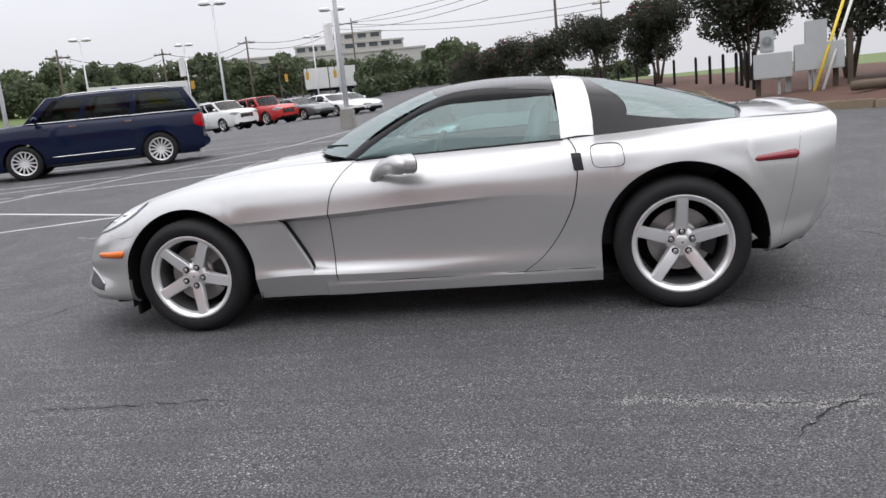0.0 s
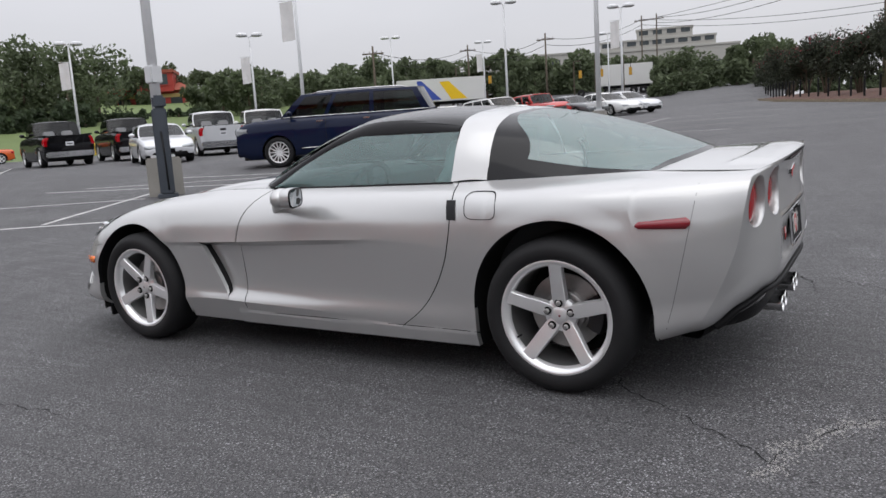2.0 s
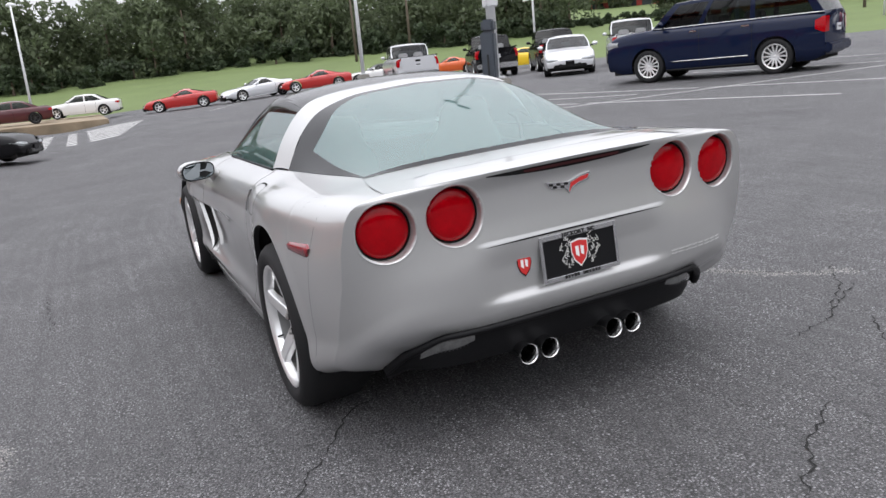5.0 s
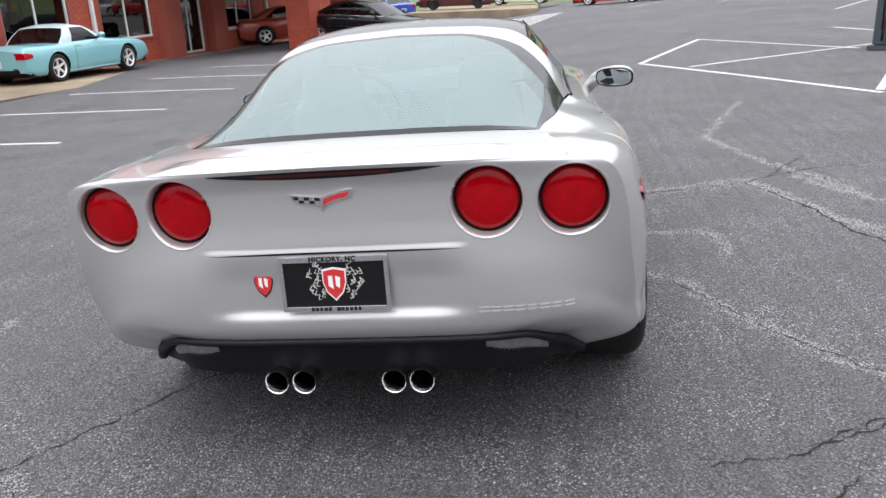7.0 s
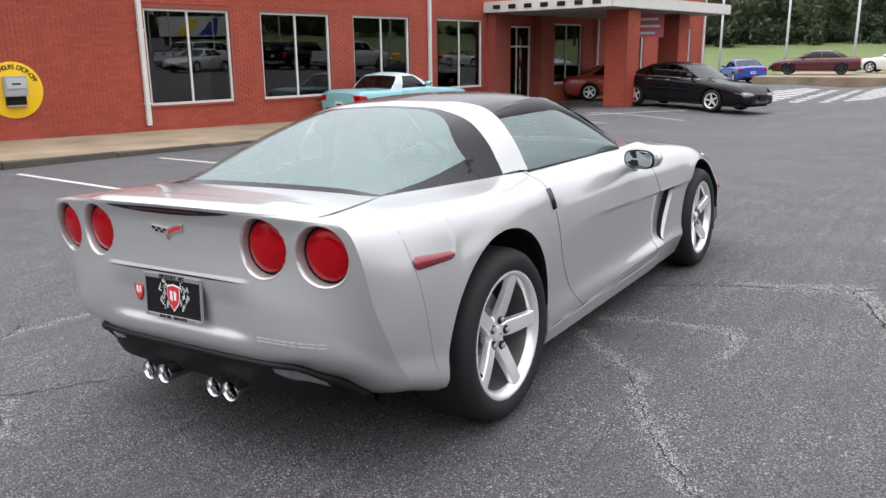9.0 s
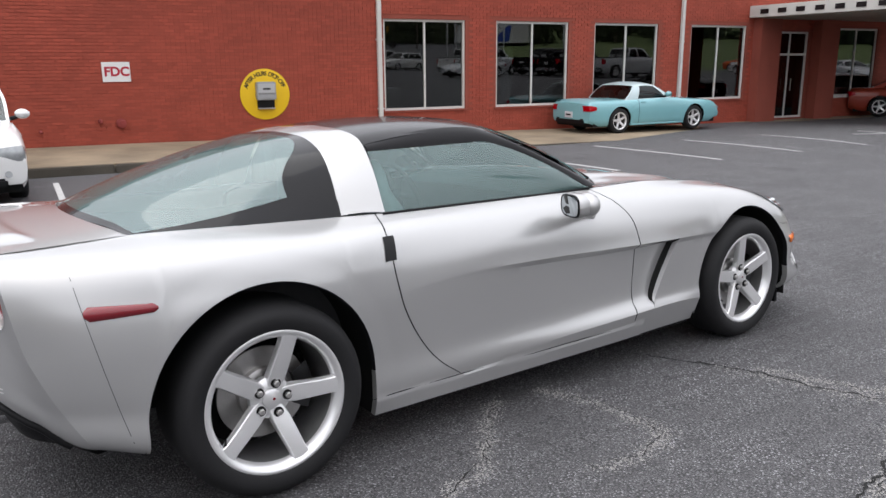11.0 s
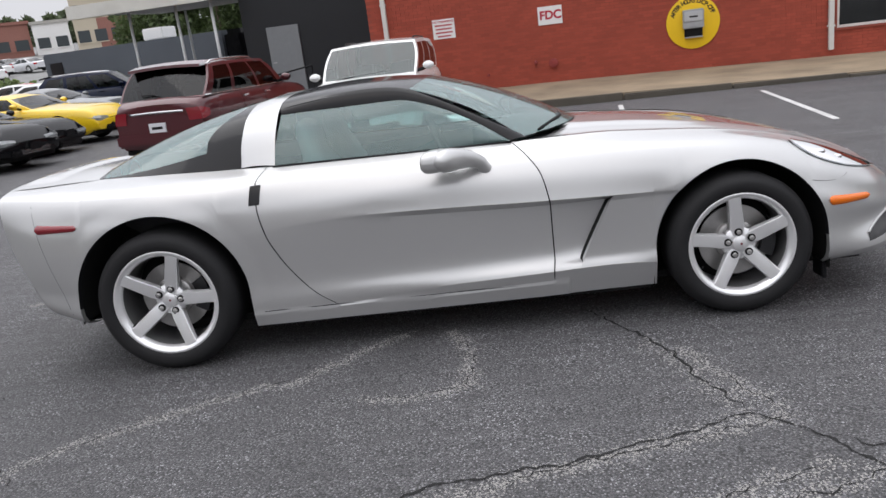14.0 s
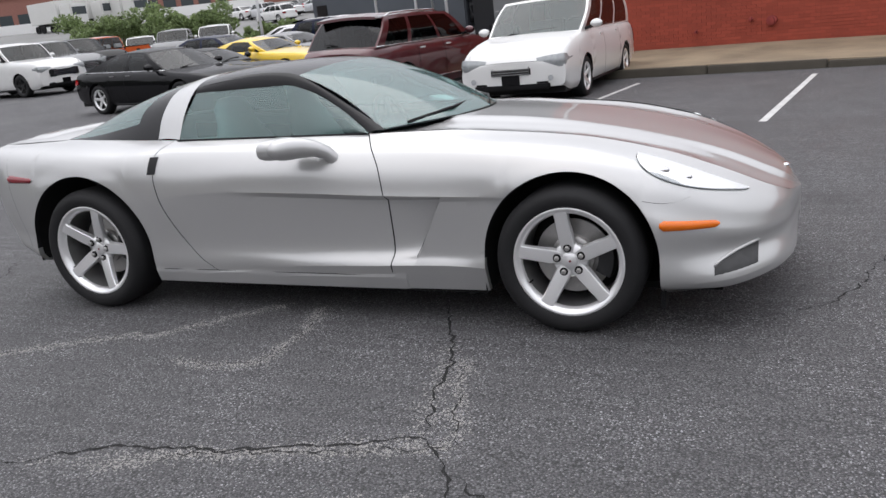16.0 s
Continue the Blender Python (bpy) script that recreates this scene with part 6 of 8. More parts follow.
    if truckish:
        part("rear_bumper", box(bmesh.new(), back - 0.14, back + 0.1, -half(back) * 0.97, half(back) * 0.97, low + 0.14, low + 0.36, 0.04), TRIM_CHROME if pick else colour, car_, smooth=40)
    else:
        part("rear_diffuser", box(bmesh.new(), back - 0.07, back + 0.1, -half(back) * 0.75, half(back) * 0.75, low + 0.05, low + 0.2, 0.03), BLACK_PLASTIC, car_, smooth=40)
    if kind == "crossover" and near:
        part("liftgate_trim", tube(bmesh.new(), [(back - 0.075 + 0.05 * abs(u) ** 2, u * half(back) * 0.62, zt - 0.20 + 0.012 * (1 - u * u)) for u in [-1 + i / 8 for i in range(17)]], 0.022, 8), TRIM_CHROME, car_, smooth="all")
        sp = [[(xr + 0.10 - 0.30 * k, u * hw1 * (1.0 - 0.05 * k), H - 0.012 - 0.05 * k + 0.03 * (1 - u * u) - (0.045 if q else 0.0)) for u in [-1 + i / 6 for i in range(13)]] for k, q in ((0.0, 0), (1.0, 0), (1.02, 1), (0.2, 1))]
        part("roof_spoiler", grid(bmesh.new(), sp), roof or colour, car_, smooth=40)
        part("rear_wiper", tube(bmesh.new(), [(xg - 0.02, 0.0, zt + 0.06), (xg - 0.01, 0.18, zt + 0.10), (xg - 0.005, 0.36, zt + 0.10)], 0.012, 5), BLACK_PLASTIC, car_)
    if near:
        zp = zt - 0.44 if kind == "crossover" else zt - 0.36 if truckish else zt - 0.38
        pl = part("rear_plate", box(bmesh.new(), back - 0.085, back - 0.02, -0.155, 0.155, zp - 0.08, zp + 0.08, 0.004), PLATE_WHITE, car_)
        part("plate_bars", box(bmesh.new(), back - 0.088, back - 0.084, -0.10, 0.10, zp - 0.022, zp + 0.022), GRILLE, pl)
        part("front_plate", box(bmesh.new(), front + 0.05, front + 0.125, -0.155, 0.155, low + 0.16, low + 0.31, 0.004), BLACK_GLOSS, car_)
        tube(bm := bmesh.new(), [(xc + 0.05, -0.45, zw + 0.035), (xc - 0.04, 0.0, zw + 0.07), (xc - 0.10, 0.4, zw + 0.09)], 0.012, 5)
        part("wiper", bm, BLACK_PLASTIC, car_)
    if pick:
        # open bed
        bm = bmesh.new()
        x0, x1, w_ = back + 0.10, xg + 0.06, half(0) * 0.80
        for a in ((x0, x1, -w_, -w_ + 0.03, 0.75, zw - 0.005), (x0, x1, w_ - 0.03, w_, 0.75, zw - 0.005), (x0, x0 + 0.03, -w_, w_, 0.75, zw - 0.01), (x1 - 0.03, x1, -w_, w_, 0.75, zw)):
            box(bm, *a)
        part("bed_wall", bm, BLACK_PLASTIC, car_)
        part("bed_floor", boxed(x0, x1, -w_, w_, 0.72, 0.76), BLACK_PLASTIC, car_)
        for sd in (1, -1):
            part("bed_rail", box(bmesh.new(), x0 - 0.05, x1, sd * half(-1.5) * 0.87 - 0.06, sd * half(-1.5) * 0.87 + 0.06, zw - 0.03, zw + 0.015, 0.012), BLACK_PLASTIC, car_)
        tg = part("tailgate", box(bmesh.new(), back - 0.075, back - 0.03, -half(back) * 0.80, half(back) * 0.80, 0.66, zt - 0.03, 0.015), colour, car_, smooth=40)
        part("tailgate_handle", box(bmesh.new(), back - 0.09, back - 0.07, -0.12, 0.12, zt - 0.24, zt - 0.15, 0.01), BLACK_PLASTIC, tg)
    return car_


NAVY = body_paint("navy", (0.006, 0.011, 0.034), 0.3)
BLACKP = body_paint("black", (0.006, 0.006, 0.007), 0.2)
WHITEP = body_paint("white", (0.70, 0.70, 0.69))
REDP = body_paint("red", (0.42, 0.015, 0.012))
MAROON = body_paint("maroon", (0.062, 0.003, 0.007), 0.2)
SILVERP = body_paint("light_silver", (0.60, 0.61, 0.63), 0.3)
GREYP = body_paint("mid_grey", (0.12, 0.125, 0.13), 0.5)
TEAL = body_paint("teal", (0.20, 0.45, 0.49), 0.0)
YELLOWP = body_paint("yellow", (0.75, 0.50, 0.01))
BLUEP = body_paint("blue", (0.02, 0.06, 0.35), 0.2)
ORANGEP = body_paint("orange", (0.60, 0.10, 0.012))
WHITEROOF = body_paint("pale_blue_white", (0.52, 0.64, 0.66))

vehicle("suv", "suv", NAVY, "dark navy full-size suv with chrome trim, parked on asphalt", 11.1, -13.5, 26, "suv", chrome=True, spokes=14)
vehicle("crossover", "crossover", WHITEP, "small white crossover parked in a far row", 23.0, -39.4, 150, "suv", near=False)
vehicle("suv", "suv", WHITEP, "large white suv with a wide chrome grille", 20.4, -40.9, 152, "suv", near=False, grow=0.97)
vehicle("off_roader", "jeep", REDP, "boxy red off-roader with black lower body", 18.0, -42.0, 152, "suv", near=False)
vehicle("sedan", "sedan", GREYP, "grey sedan parked nose out in a far row", 16.2, -43.4, 152, near=False)
vehicle("sedan", "sedan", WHITEP, "white sedan parked nose out in a far row", 14.6, -45.0, 152, near=False)
vehicle("sedan", "sedan", SILVERP, "silver sedan at the end of a far row", 14.2, -48.0, 152, near=False)
vehicle("pickup", "pickup", SILVERP, "silver crew-cab pickup with a chrome rear bumper", 31.6, -13.4, -14, "pickup")
vehicle("pickup", "pickup", BLACKP, "black crew-cab pickup seen from its tailgate", 29.6, -16.8, -22, "pickup")
vehicle("pickup", "pickup", BLACKP, "second black pickup parked nose away", 29.0, -20.0, -26, "pickup")
vehicle("coupe", "coupe", YELLOWP, "bright yellow coupe between two pickups", 42.5, -26.8, -120, near=False)
vehicle("sedan", "sedan", SILVERP, "pale silver sedan parked nose towards the lane", 21.8, -16.0, 148, near=True)
vehicle("pickup", "pickup", SILVERP, "pale silver pickup seen from its tailgate", 24.8, -21.4, -34, "pickup")
vehicle("pickup", "pickup", WHITEP, "white pickup behind the navy suv", 24.2, -24.0, -38, "pickup", near=False)
vehicle("convertible", "sports", WHITEP, "white convertible with a dark soft top", 45.0, -16.6, 80, roof=BLACK_PLASTIC, near=False)
vehicle("coupe", "sports", ORANGEP, "low orange sports car behind a pickup", 50.5, -24.5, 70, near=False)
vehicle("coupe", "sports", REDP, "red sports car parked by the grass verge", 48.2, -4.6, 78)
vehicle("coupe", "sports", SILVERP, "silver sports car parked by the grass verge", 46.2, -9.0, 100)
vehicle("coupe", "sports", REDP, "second red sports car by the grass verge", 45.2, -12.6, 76)
vehicle("sedan", "sedan", MAROON, "dark red sedan with black wheels on a raised island", 49.5, 5.4, 95, rim=RIM_DARK, z=-0.02)
vehicle("sedan", "sedan", WHITEP, "white car behind the dark red sedan", 54.0, 1.2, 80, near=False, z=0.0)
vehicle("sedan", "sedan", BLUEP, "bright blue sedan seen from behind", 49.2, 9.6, 28)
vehicle("sedan", "sedan", WHITEP, "white sedan beside the building's far corner", 47.0, 12.6, 10, near=False)
vehicle("sedan", "sedan", BLACKP, "glossy black sedan with chrome window line at the canopy", 22.4, 5.3, -108, chrome="windows")
vehicle("sedan", "sedan", body_paint("burnt_orange", (0.30, 0.035, 0.015), 0.2), "burnt orange car under the entrance canopy", 27.6, 9.4, -62)
vehicle("roadster", "roadster", TEAL, "teal two-seat roadster with pale hardtop on the walk", 15.3, 11.85, -7, roof=WHITEROOF, z=-0.405)
vehicle("crossover", "crossover", MAROON, "maroon crossover with chrome trim seen from behind", -4.75, 10.9, 80, "suv", chrome=True, tint=DARK_GLASS)
vehicle("minivan", "minivan", WHITEP, "white minivan with dark glass and roof rack", -1.55, 10.6, -93, "minivan", grow=0.96, shield=glass("pale_windshield", (0.36, 0.41, 0.40), 1.65, haze=0.045))
vehicle("fastback", "fastback", BLACKP, "black fastback sedan with bright wheels", -11.1, 11.05, -10, chrome="windows")
vehicle("sports_car", "sports", BLACKP, "black low sports car", -11.4, 13.2, -5)
vehicle("coupe", "coupe", YELLOWP, "yellow muscle coupe with black wheels", -11.4, 15.6, -6, rim=RIM_DARK)
vehicle("coupe", "coupe", GREYP, "dark grey muscle coupe beside the yellow one", -12.4, 18.9, -4)
vehicle("crossover", "crossover", NAVY, "dark blue suv by the grey trailer", -13.1, 23.6, 12, "suv")
vehicle("sedan", "sedan", SILVERP, "silver car in the back row", -16.5, 26.5, 14, near=False)
vehicle("sedan", "sedan", WHITEP, "white car in the back row", -18.0, 30.0, 14, near=False)
vehicle("sedan", "sedan", NAVY, "dark blue car in the back row", -15.8, 19.4, 4, near=False)
vehicle("pickup", "pickup", WHITEP, "white crew-cab pickup with black wheels", -24.5, 18.0, -8, "pickup", rim=RIM_DARK)
vehicle("pickup", "pickup", GREYP, "dark grey pickup beside a white one", -27.6, 22.2, -8, "pickup", near=False)
vehicle("pickup", "pickup", BLACKP, "black pickup in the back row", -30.0, 26.2, -8, "pickup", near=False)
vehicle("pickup", "pickup", ORANGEP, "orange pickup at the back of the lot", -31.6, 29.6, 172, "pickup", near=False)
vehicle("pickup", "pickup", WHITEP, "large white pickup facing the lot", -28.7, 35.9, -60, "pickup", near=False)
vehicle("pickup", "pickup", GREYP, "dark pickup facing the lot", -31.2, 35.2, -60, "pickup", near=False)
vehicle("minivan", "minivan", WHITEP, "small white van far back", -35.0, 36.4, -50, "van", near=False)
vehicle("sedan", "sedan", WHITEP, "white sedan parked by the shrubs", -23.5, 36.5, 20, near=False)
vehicle("sedan", "sedan", REDP, "red sedan parked by the shrubs", -26.0, 41.5, 20, near=False)
vehicle("sedan", "sedan", WHITEP, "white car at the edge of the lane", -22.6, 11.6, 10, near=False)

# ---- brick showroom ----
MORTAR = shade("mortar", (0.27, 0.066, 0.044), 0.9, vary=0.25, scale=1.2, fine=0.3, fine_scale=80, bump=0.3)
def brick_material(name, island):
    m = shade(name, (0.335, 0.064, 0.038), 0.78, vary=0.30, scale=0.55, fine=0.16, fine_scale=90, bump=0.3, spread=0.0)
    n, l = m.node_tree.nodes, m.node_tree.links
    b = n["Principled BSDF"]
    src = b.inputs["Base Color"].links[0].from_socket
    if island:
        r = n.new("ShaderNodeNewGeometry").outputs["Random Per Island"]
    else:
        r = n.new("ShaderNodeObjectInfo").outputs["Random"]
    mr = n.new("ShaderNodeMapRange")
    mr.inputs[3].default_value, mr.inputs[4].default_value = 0.89, 1.13
    l.new(r, mr.inputs[0])
    sc = n.new("ShaderNodeVectorMath")
    sc.operation = "SCALE"
    l.new(src, sc.inputs[0])
    l.new(mr.outputs[0], sc.inputs["Scale"])
    l.new(sc.outputs["Vector"], b.inputs["Base Color"])
    return m
BRICK, BRICKS = brick_material("brick", False), brick_material("brick_field", True)
CONCRETE = shade("stained_concrete", (0.235, 0.185, 0.125), 0.8, vary=0.75, scale=0.9, fine=0.30, fine_scale=60, bump=0.3)
KERB = shade("dirty_kerb", (0.085, 0.075, 0.060), 0.9, vary=0.4, scale=2.0, fine=0.3, fine_scale=60, bump=0.4)
FRAME_PAINT = shade("off_white_frame", (0.62, 0.61, 0.58), 0.45, vary=0.12, scale=4)
SHOP_GLASS = glass("shop_glass", (0.35, 0.38, 0.38), 1.9)
BLACK_WALL = shade("black_painted_block", (0.012, 0.013, 0.016), 0.6, vary=0.2, scale=1.5, fine=0.15, fine_scale=80, bump=0.2)
GREY_DOOR = shade("grey_metal_door", (0.20, 0.21, 0.22), 0.5, vary=0.08)
WM_ = Matrix.Rotation(radians(-9), 4, "Z") @ Matrix.Translation((0, 15.2, 0))
W0, W1, WALL_H = -4.76, 36.6, 4.6
OPEN = [(6.0, 8.34, 0.28, 2.56), (9.28, 11.65, 0.28, 2.56), (12.55, 14.92, 0.28, 2.56), (16.22, 18.58, 0.28, 2.56), (19.85, 21.5, -0.42, 2.40), (22.9, 25.07, 0.24, 2.54), (28.0, 30.3, 0.24, 2.54), (33.7, 35.2, 0.30, 2.50)]
wall = bmesh.new()
cuts = sorted({W0, W1, *[a for o in OPEN for a in o[:2]]})
for a, b in zip(cuts, cuts[1:]):
    hole = [o for o in OPEN if o[0] <= a + 1e-6 and o[1] >= b - 1e-6]
    if hole:
        box(wall, a, b, 0.012, 0.32, -0.9, hole[0][2])
        box(wall, a, b, 0.012, 0.32, hole[0][3], WALL_H)
    else:
        box(wall, a, b, 0.012, 0.32, -0.9, WALL_H)
wall_front = tagged(part("wall_front", wall, MORTAR, m=WM_), "painted red brick showroom wall", "wall", kind="structure")

# bricks: the ones round the drop box singly, the rest as one field
BL, BH, JN = 0.203, 0.062, 0.010
def brick_mesh():
    bm = bmesh.new()
    box(bm, 0, BL, 0, 0.022, 0, BH)
    bmesh.ops.delete(bm, geom=[f for f in bm.faces if f.calc_center_median().y > 0.02], context="FACES_ONLY")
    me = bpy.data.meshes.new("brick")
    bm.to_mesh(me)
    bm.free()
    me.materials.append(BRICK)
    return me
SINGLE = []
verts, faces = [], []
row, z = 0, -0.488
while z < WALL_H - BH:
    x = W0 + (0.0 if row % 2 else (BL + JN) / 2)
    while x < W1 - BL:
        if all(x + BL <= o[0] - 0.05 or x >= o[1] + 0.05 or z + BH <= o[2] - 0.05 or z >= o[3] + 0.05 for o in OPEN):
            if 1.9 < x < 4.6 and 0.05 < z < 1.75 and len(SINGLE) < 290:
                SINGLE.append((x, z))
            elif z > -0.5:
                dy = 0.003 * math.sin(x * 91.7 + z * 57.3)
                b = len(verts)
                verts += [(x, dy, z), (x + BL, dy, z), (x + BL, dy, z + BH), (x, dy, z + BH), (x, 0.02, z), (x + BL, 0.02, z), (x + BL, 0.02, z + BH), (x, 0.02, z + BH)]
                faces += [(b, b + 1, b + 2, b + 3), (b, b + 4, b + 5, b + 1), (b + 3, b + 2, b + 6, b + 7), (b, b + 3, b + 7, b + 4), (b + 1, b + 5, b + 6, b + 2)]
        x += BL + JN
    z += BH + JN
    row += 1
me = bpy.data.meshes.new("brick_courses")
me.from_pydata(verts, [], faces)
tagged(part("brick_courses", me, BRICKS, wall_front), "running-bond red brick courses", "", kind="stuff")

# the unlit look of the room is put into its dark wall, floor and counter colours
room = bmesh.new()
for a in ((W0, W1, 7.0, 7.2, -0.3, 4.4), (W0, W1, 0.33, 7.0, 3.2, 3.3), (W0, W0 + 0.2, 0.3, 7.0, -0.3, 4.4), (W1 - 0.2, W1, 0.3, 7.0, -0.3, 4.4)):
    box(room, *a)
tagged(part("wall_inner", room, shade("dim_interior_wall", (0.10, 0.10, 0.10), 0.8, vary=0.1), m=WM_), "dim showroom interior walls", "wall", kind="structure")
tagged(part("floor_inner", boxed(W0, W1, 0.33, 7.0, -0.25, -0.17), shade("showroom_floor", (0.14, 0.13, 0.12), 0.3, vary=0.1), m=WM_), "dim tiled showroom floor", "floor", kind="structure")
tagged(part("roof_slab", boxed(W0 - 0.1, W1 + 0.1, -0.08, 12.0, WALL_H, WALL_H + 0.25), shade("roof_edge", (0.3, 0.29, 0.27), 0.7), m=WM_), "flat roof edge of the showroom", "roof", kind="structure")
tagged(part("wall_end", boxed(W1, W1 + 0.3, 0.02, 12.0, -0.9, WALL_H), MORTAR, m=WM_), "brick end wall", "wall", kind="structure")
tagged(part("wall_return", boxed(W0 - 0.001, W0 + 0.3, 0.33, 5.2, -0.9, WALL_H), MORTAR, m=WM_), "brick return wall", "wall", kind="structure")
for lx in range(6, 34, 4):
    for ly in (1.8, 4.2):
        t = thing("strip_light", "bright fluorescent strip light under the ceiling", "light", "ceiling lights", m=WM_ @ Matrix.Translation((lx + 0.6, ly, 3.05)))
        part("housing", boxed(-0.7, 0.7, -0.08, 0.08, 0.03, 0.10), WHITE_PAINT, t)
        part("tube", boxed(-0.66, 0.66, -0.05, 0.05, 0.0, 0.028), shade("tube_glow", (0.9, 0.9, 0.85), 0.5, emit=(1, 0.97, 0.88, 5.0)) if "tube_glow" not in bpy.data.materials else bpy.data.materials["tube_glow"], t)
CABINET = shade("filing_grey", (0.16, 0.16, 0.17), 0.5, vary=0.1)
for lx, w, h in ((7.0, 1.2, 0.9), (10.4, 0.9, 1.4), (13.2, 1.6, 0.8), (17.2, 0.8, 1.8), (24.0, 1.4, 0.9)):
    t = thing("counter", "dim grey counter inside the showroom", "counter", m=WM_ @ Matrix.Translation((lx, 3.0, -0.17)))
    part("carcass", box(bmesh.new(), -w / 2, w / 2, -0.3, 0.3, 0, h, 0.02), CABINET, t)
    part("top", box(bmesh.new(), -w / 2 - 0.03, w / 2 + 0.03, -0.33, 0.33, h, h + 0.04, 0.01), INTERIOR, t)

for i, (a, b, z0, z1) in enumerate(OPEN):
    door = i == 4
    w = thing("door_1" if door else f"window_{i + 1 if i < 4 else i}", "double glass entrance doors in pale frames" if door else "tall two-pane shop window in an off-white frame", "door" if door else "window", kind="structure", m=WM_ @ Matrix.Translation((a, 0.06, z0)))
    wd, h, f = b - a, z1 - z0, 0.06
    bm = bmesh.new()
    for q in ((0, f, 0, 0.10, 0, h), (wd - f, wd, 0, 0.10, 0, h), (f, wd - f, 0, 0.10, h - f, h), (f, wd - f, 0, 0.10, 0, f)):
        box(bm, *q, 0.006)
    part("window_frame", bm, FRAME_PAINT, w)
    part("mullion", box(bmesh.new(), wd / 2 - 0.025, wd / 2 + 0.025, 0.01, 0.09, f, h - f, 0.005), FRAME_PAINT, w)
    for p0, p1 in ((f, wd / 2 - 0.025), (wd / 2 + 0.025, wd - f)):
        part("pane", boxed(p0, p1, 0.045, 0.051, f, h - f), SHOP_GLASS, w)
    if door:
        part("transom", box(bmesh.new(), f, wd - f, 0.0, 0.09, 2.05, 2.12, 0.005), FRAME_PAINT, w)
        part("push_bar", tube(bmesh.new(), [(wd / 2 - 0.12, -0.05, 0.9), (wd / 2 - 0.12, -0.05, 1.3)], 0.015, 8), STEEL, w)
        part("push_bar", tube(bmesh.new(), [(wd / 2 + 0.12, -0.05, 0.9), (wd / 2 + 0.12, -0.05, 1.3)], 0.015, 8), STEEL, w)
    else:
        part("window_sill", box(bmesh.new(), -0.05, wd + 0.05, -0.10, 0.02, -0.05, 0.0, 0.008), FRAME_PAINT if i > 4 else MORTAR, w)
        # a pale blind half drawn at one side
        if i in (2, 3):
            part("blind", boxed(wd * 0.72, wd * 0.86, 0.30, 0.34, 0.05, h - 0.1), FRAME_PAINT, w)
for lx in (-4.32, 5.86, 15.79, 26.15, 36.5):
    t = thing("downpipe", "off-white painted downpipe on the brick wall", "downpipe", "wall downpipes", m=WM_ @ Matrix.Translation((lx, -0.06, -0.17)))
    part("pipe", box(bmesh.new(), -0.055, 0.055, -0.05, 0.05, 0.0, WALL_H + 0.1, 0.012), FRAME_PAINT, t)
    for zz in (0.5, 2.2, 3.8):
        part("bracket", box(bmesh.new(), -0.075, 0.075, -0.056, 0.058, zz, zz + 0.04, 0.004), FRAME_PAINT, t)

# drop box on its yellow disc
YELLOW_SIGN = shade("yellow_sign", (0.78, 0.50, 0.01), 0.45, vary=0.06, scale=3)
UP = Matrix.Rotation(radians(90), 4, "X")
dm = WM_ @ Matrix.Translation((2.93, -0.012, 0.78)) @ UP
disc = thing("drop_off_sign", "round yellow after-hours drop-off disc with a grey key box", "sign", m=dm)
bm = lathe(bmesh.new(), [(0.59, 0.0), (0.59, 0.010), (0.582, 0.012), (0.0005, 0.012)], 64, axis="z")
part("disc", bm, YELLOW_SIGN, disc, smooth=40)
SIGN_BLACK = shade("sign_black", (0.012, 0.012, 0.012), 0.5)
word = "AFTER HOURS DROP-OFF"
for k, ch in enumerate(word):
    if ch != " ":
        a = radians(160 - 140 * (k + 0.5) / len(word))
        lettering("letter", ch, 0.135, SIGN_BLACK, disc, bold=0.004, m= Matrix.Translation((0.475 * math.cos(a), 0.475 * math.sin(a), 0.014)) @ Matrix.Rotation(a - math.pi / 2, 4, "Z"))
keybox = part("key_box", box(bmesh.new(), -0.23, 0.23, -0.13, 0.29, 0.012, 0.16, 0.02), shade("grey_metal_box", (0.36, 0.37, 0.38), 0.45, 0.2, vary=0.1), disc, smooth=40)
part("flap", box(bmesh.new(), -0.20, 0.20, 0.03, 0.25, 0.16, 0.185, 0.01), shade("pale_metal", (0.48, 0.49, 0.50), 0.4, 0.2), keybox)
part("label_bars", box(bmesh.new(), -0.09, 0.09, 0.11, 0.15, 0.1855, 0.187), SIGN_BLACK, keybox)
part("slot", box(bmesh.new(), -0.20, 0.20, -0.32, -0.13, 0.012, 0.09, 0.01), GAP, disc)
part("slot_lip", box(bmesh.new(), -0.20, 0.20, -0.34, -0.31, 0.012, 0.13, 0.005), STEEL, disc)

WHITE_SIGN = shade("white_sign", (0.74, 0.74, 0.73), 0.5, vary=0.05)
RED_PRINT = shade("red_print", (0.42, 0.02, 0.04), 0.5)
def wall_sign(name, label, lx, z, w, h):
    t = thing(name, label, "sign", m=WM_ @ Matrix.Translation((lx, -0.004, z)) @ UP)
    part("board", box(bmesh.new(), -w / 2, w / 2, -h / 2, h / 2, 0.0, 0.012, 0.003), WHITE_SIGN, t)
    return t
t = wall_sign("fire_connection_sign", "white sign with large red letters FDC", -0.3, 1.33, 0.57, 0.42)
lettering("letters", "FDC", 0.27, RED_PRINT, t, pose(0.012, 0, 0.0135), depth=0.002, bold=0.009)
t = wall_sign("no_trespassing_sign", "white no trespassing sign with red heading and text bars", -2.88, 1.32, 0.55, 0.46)
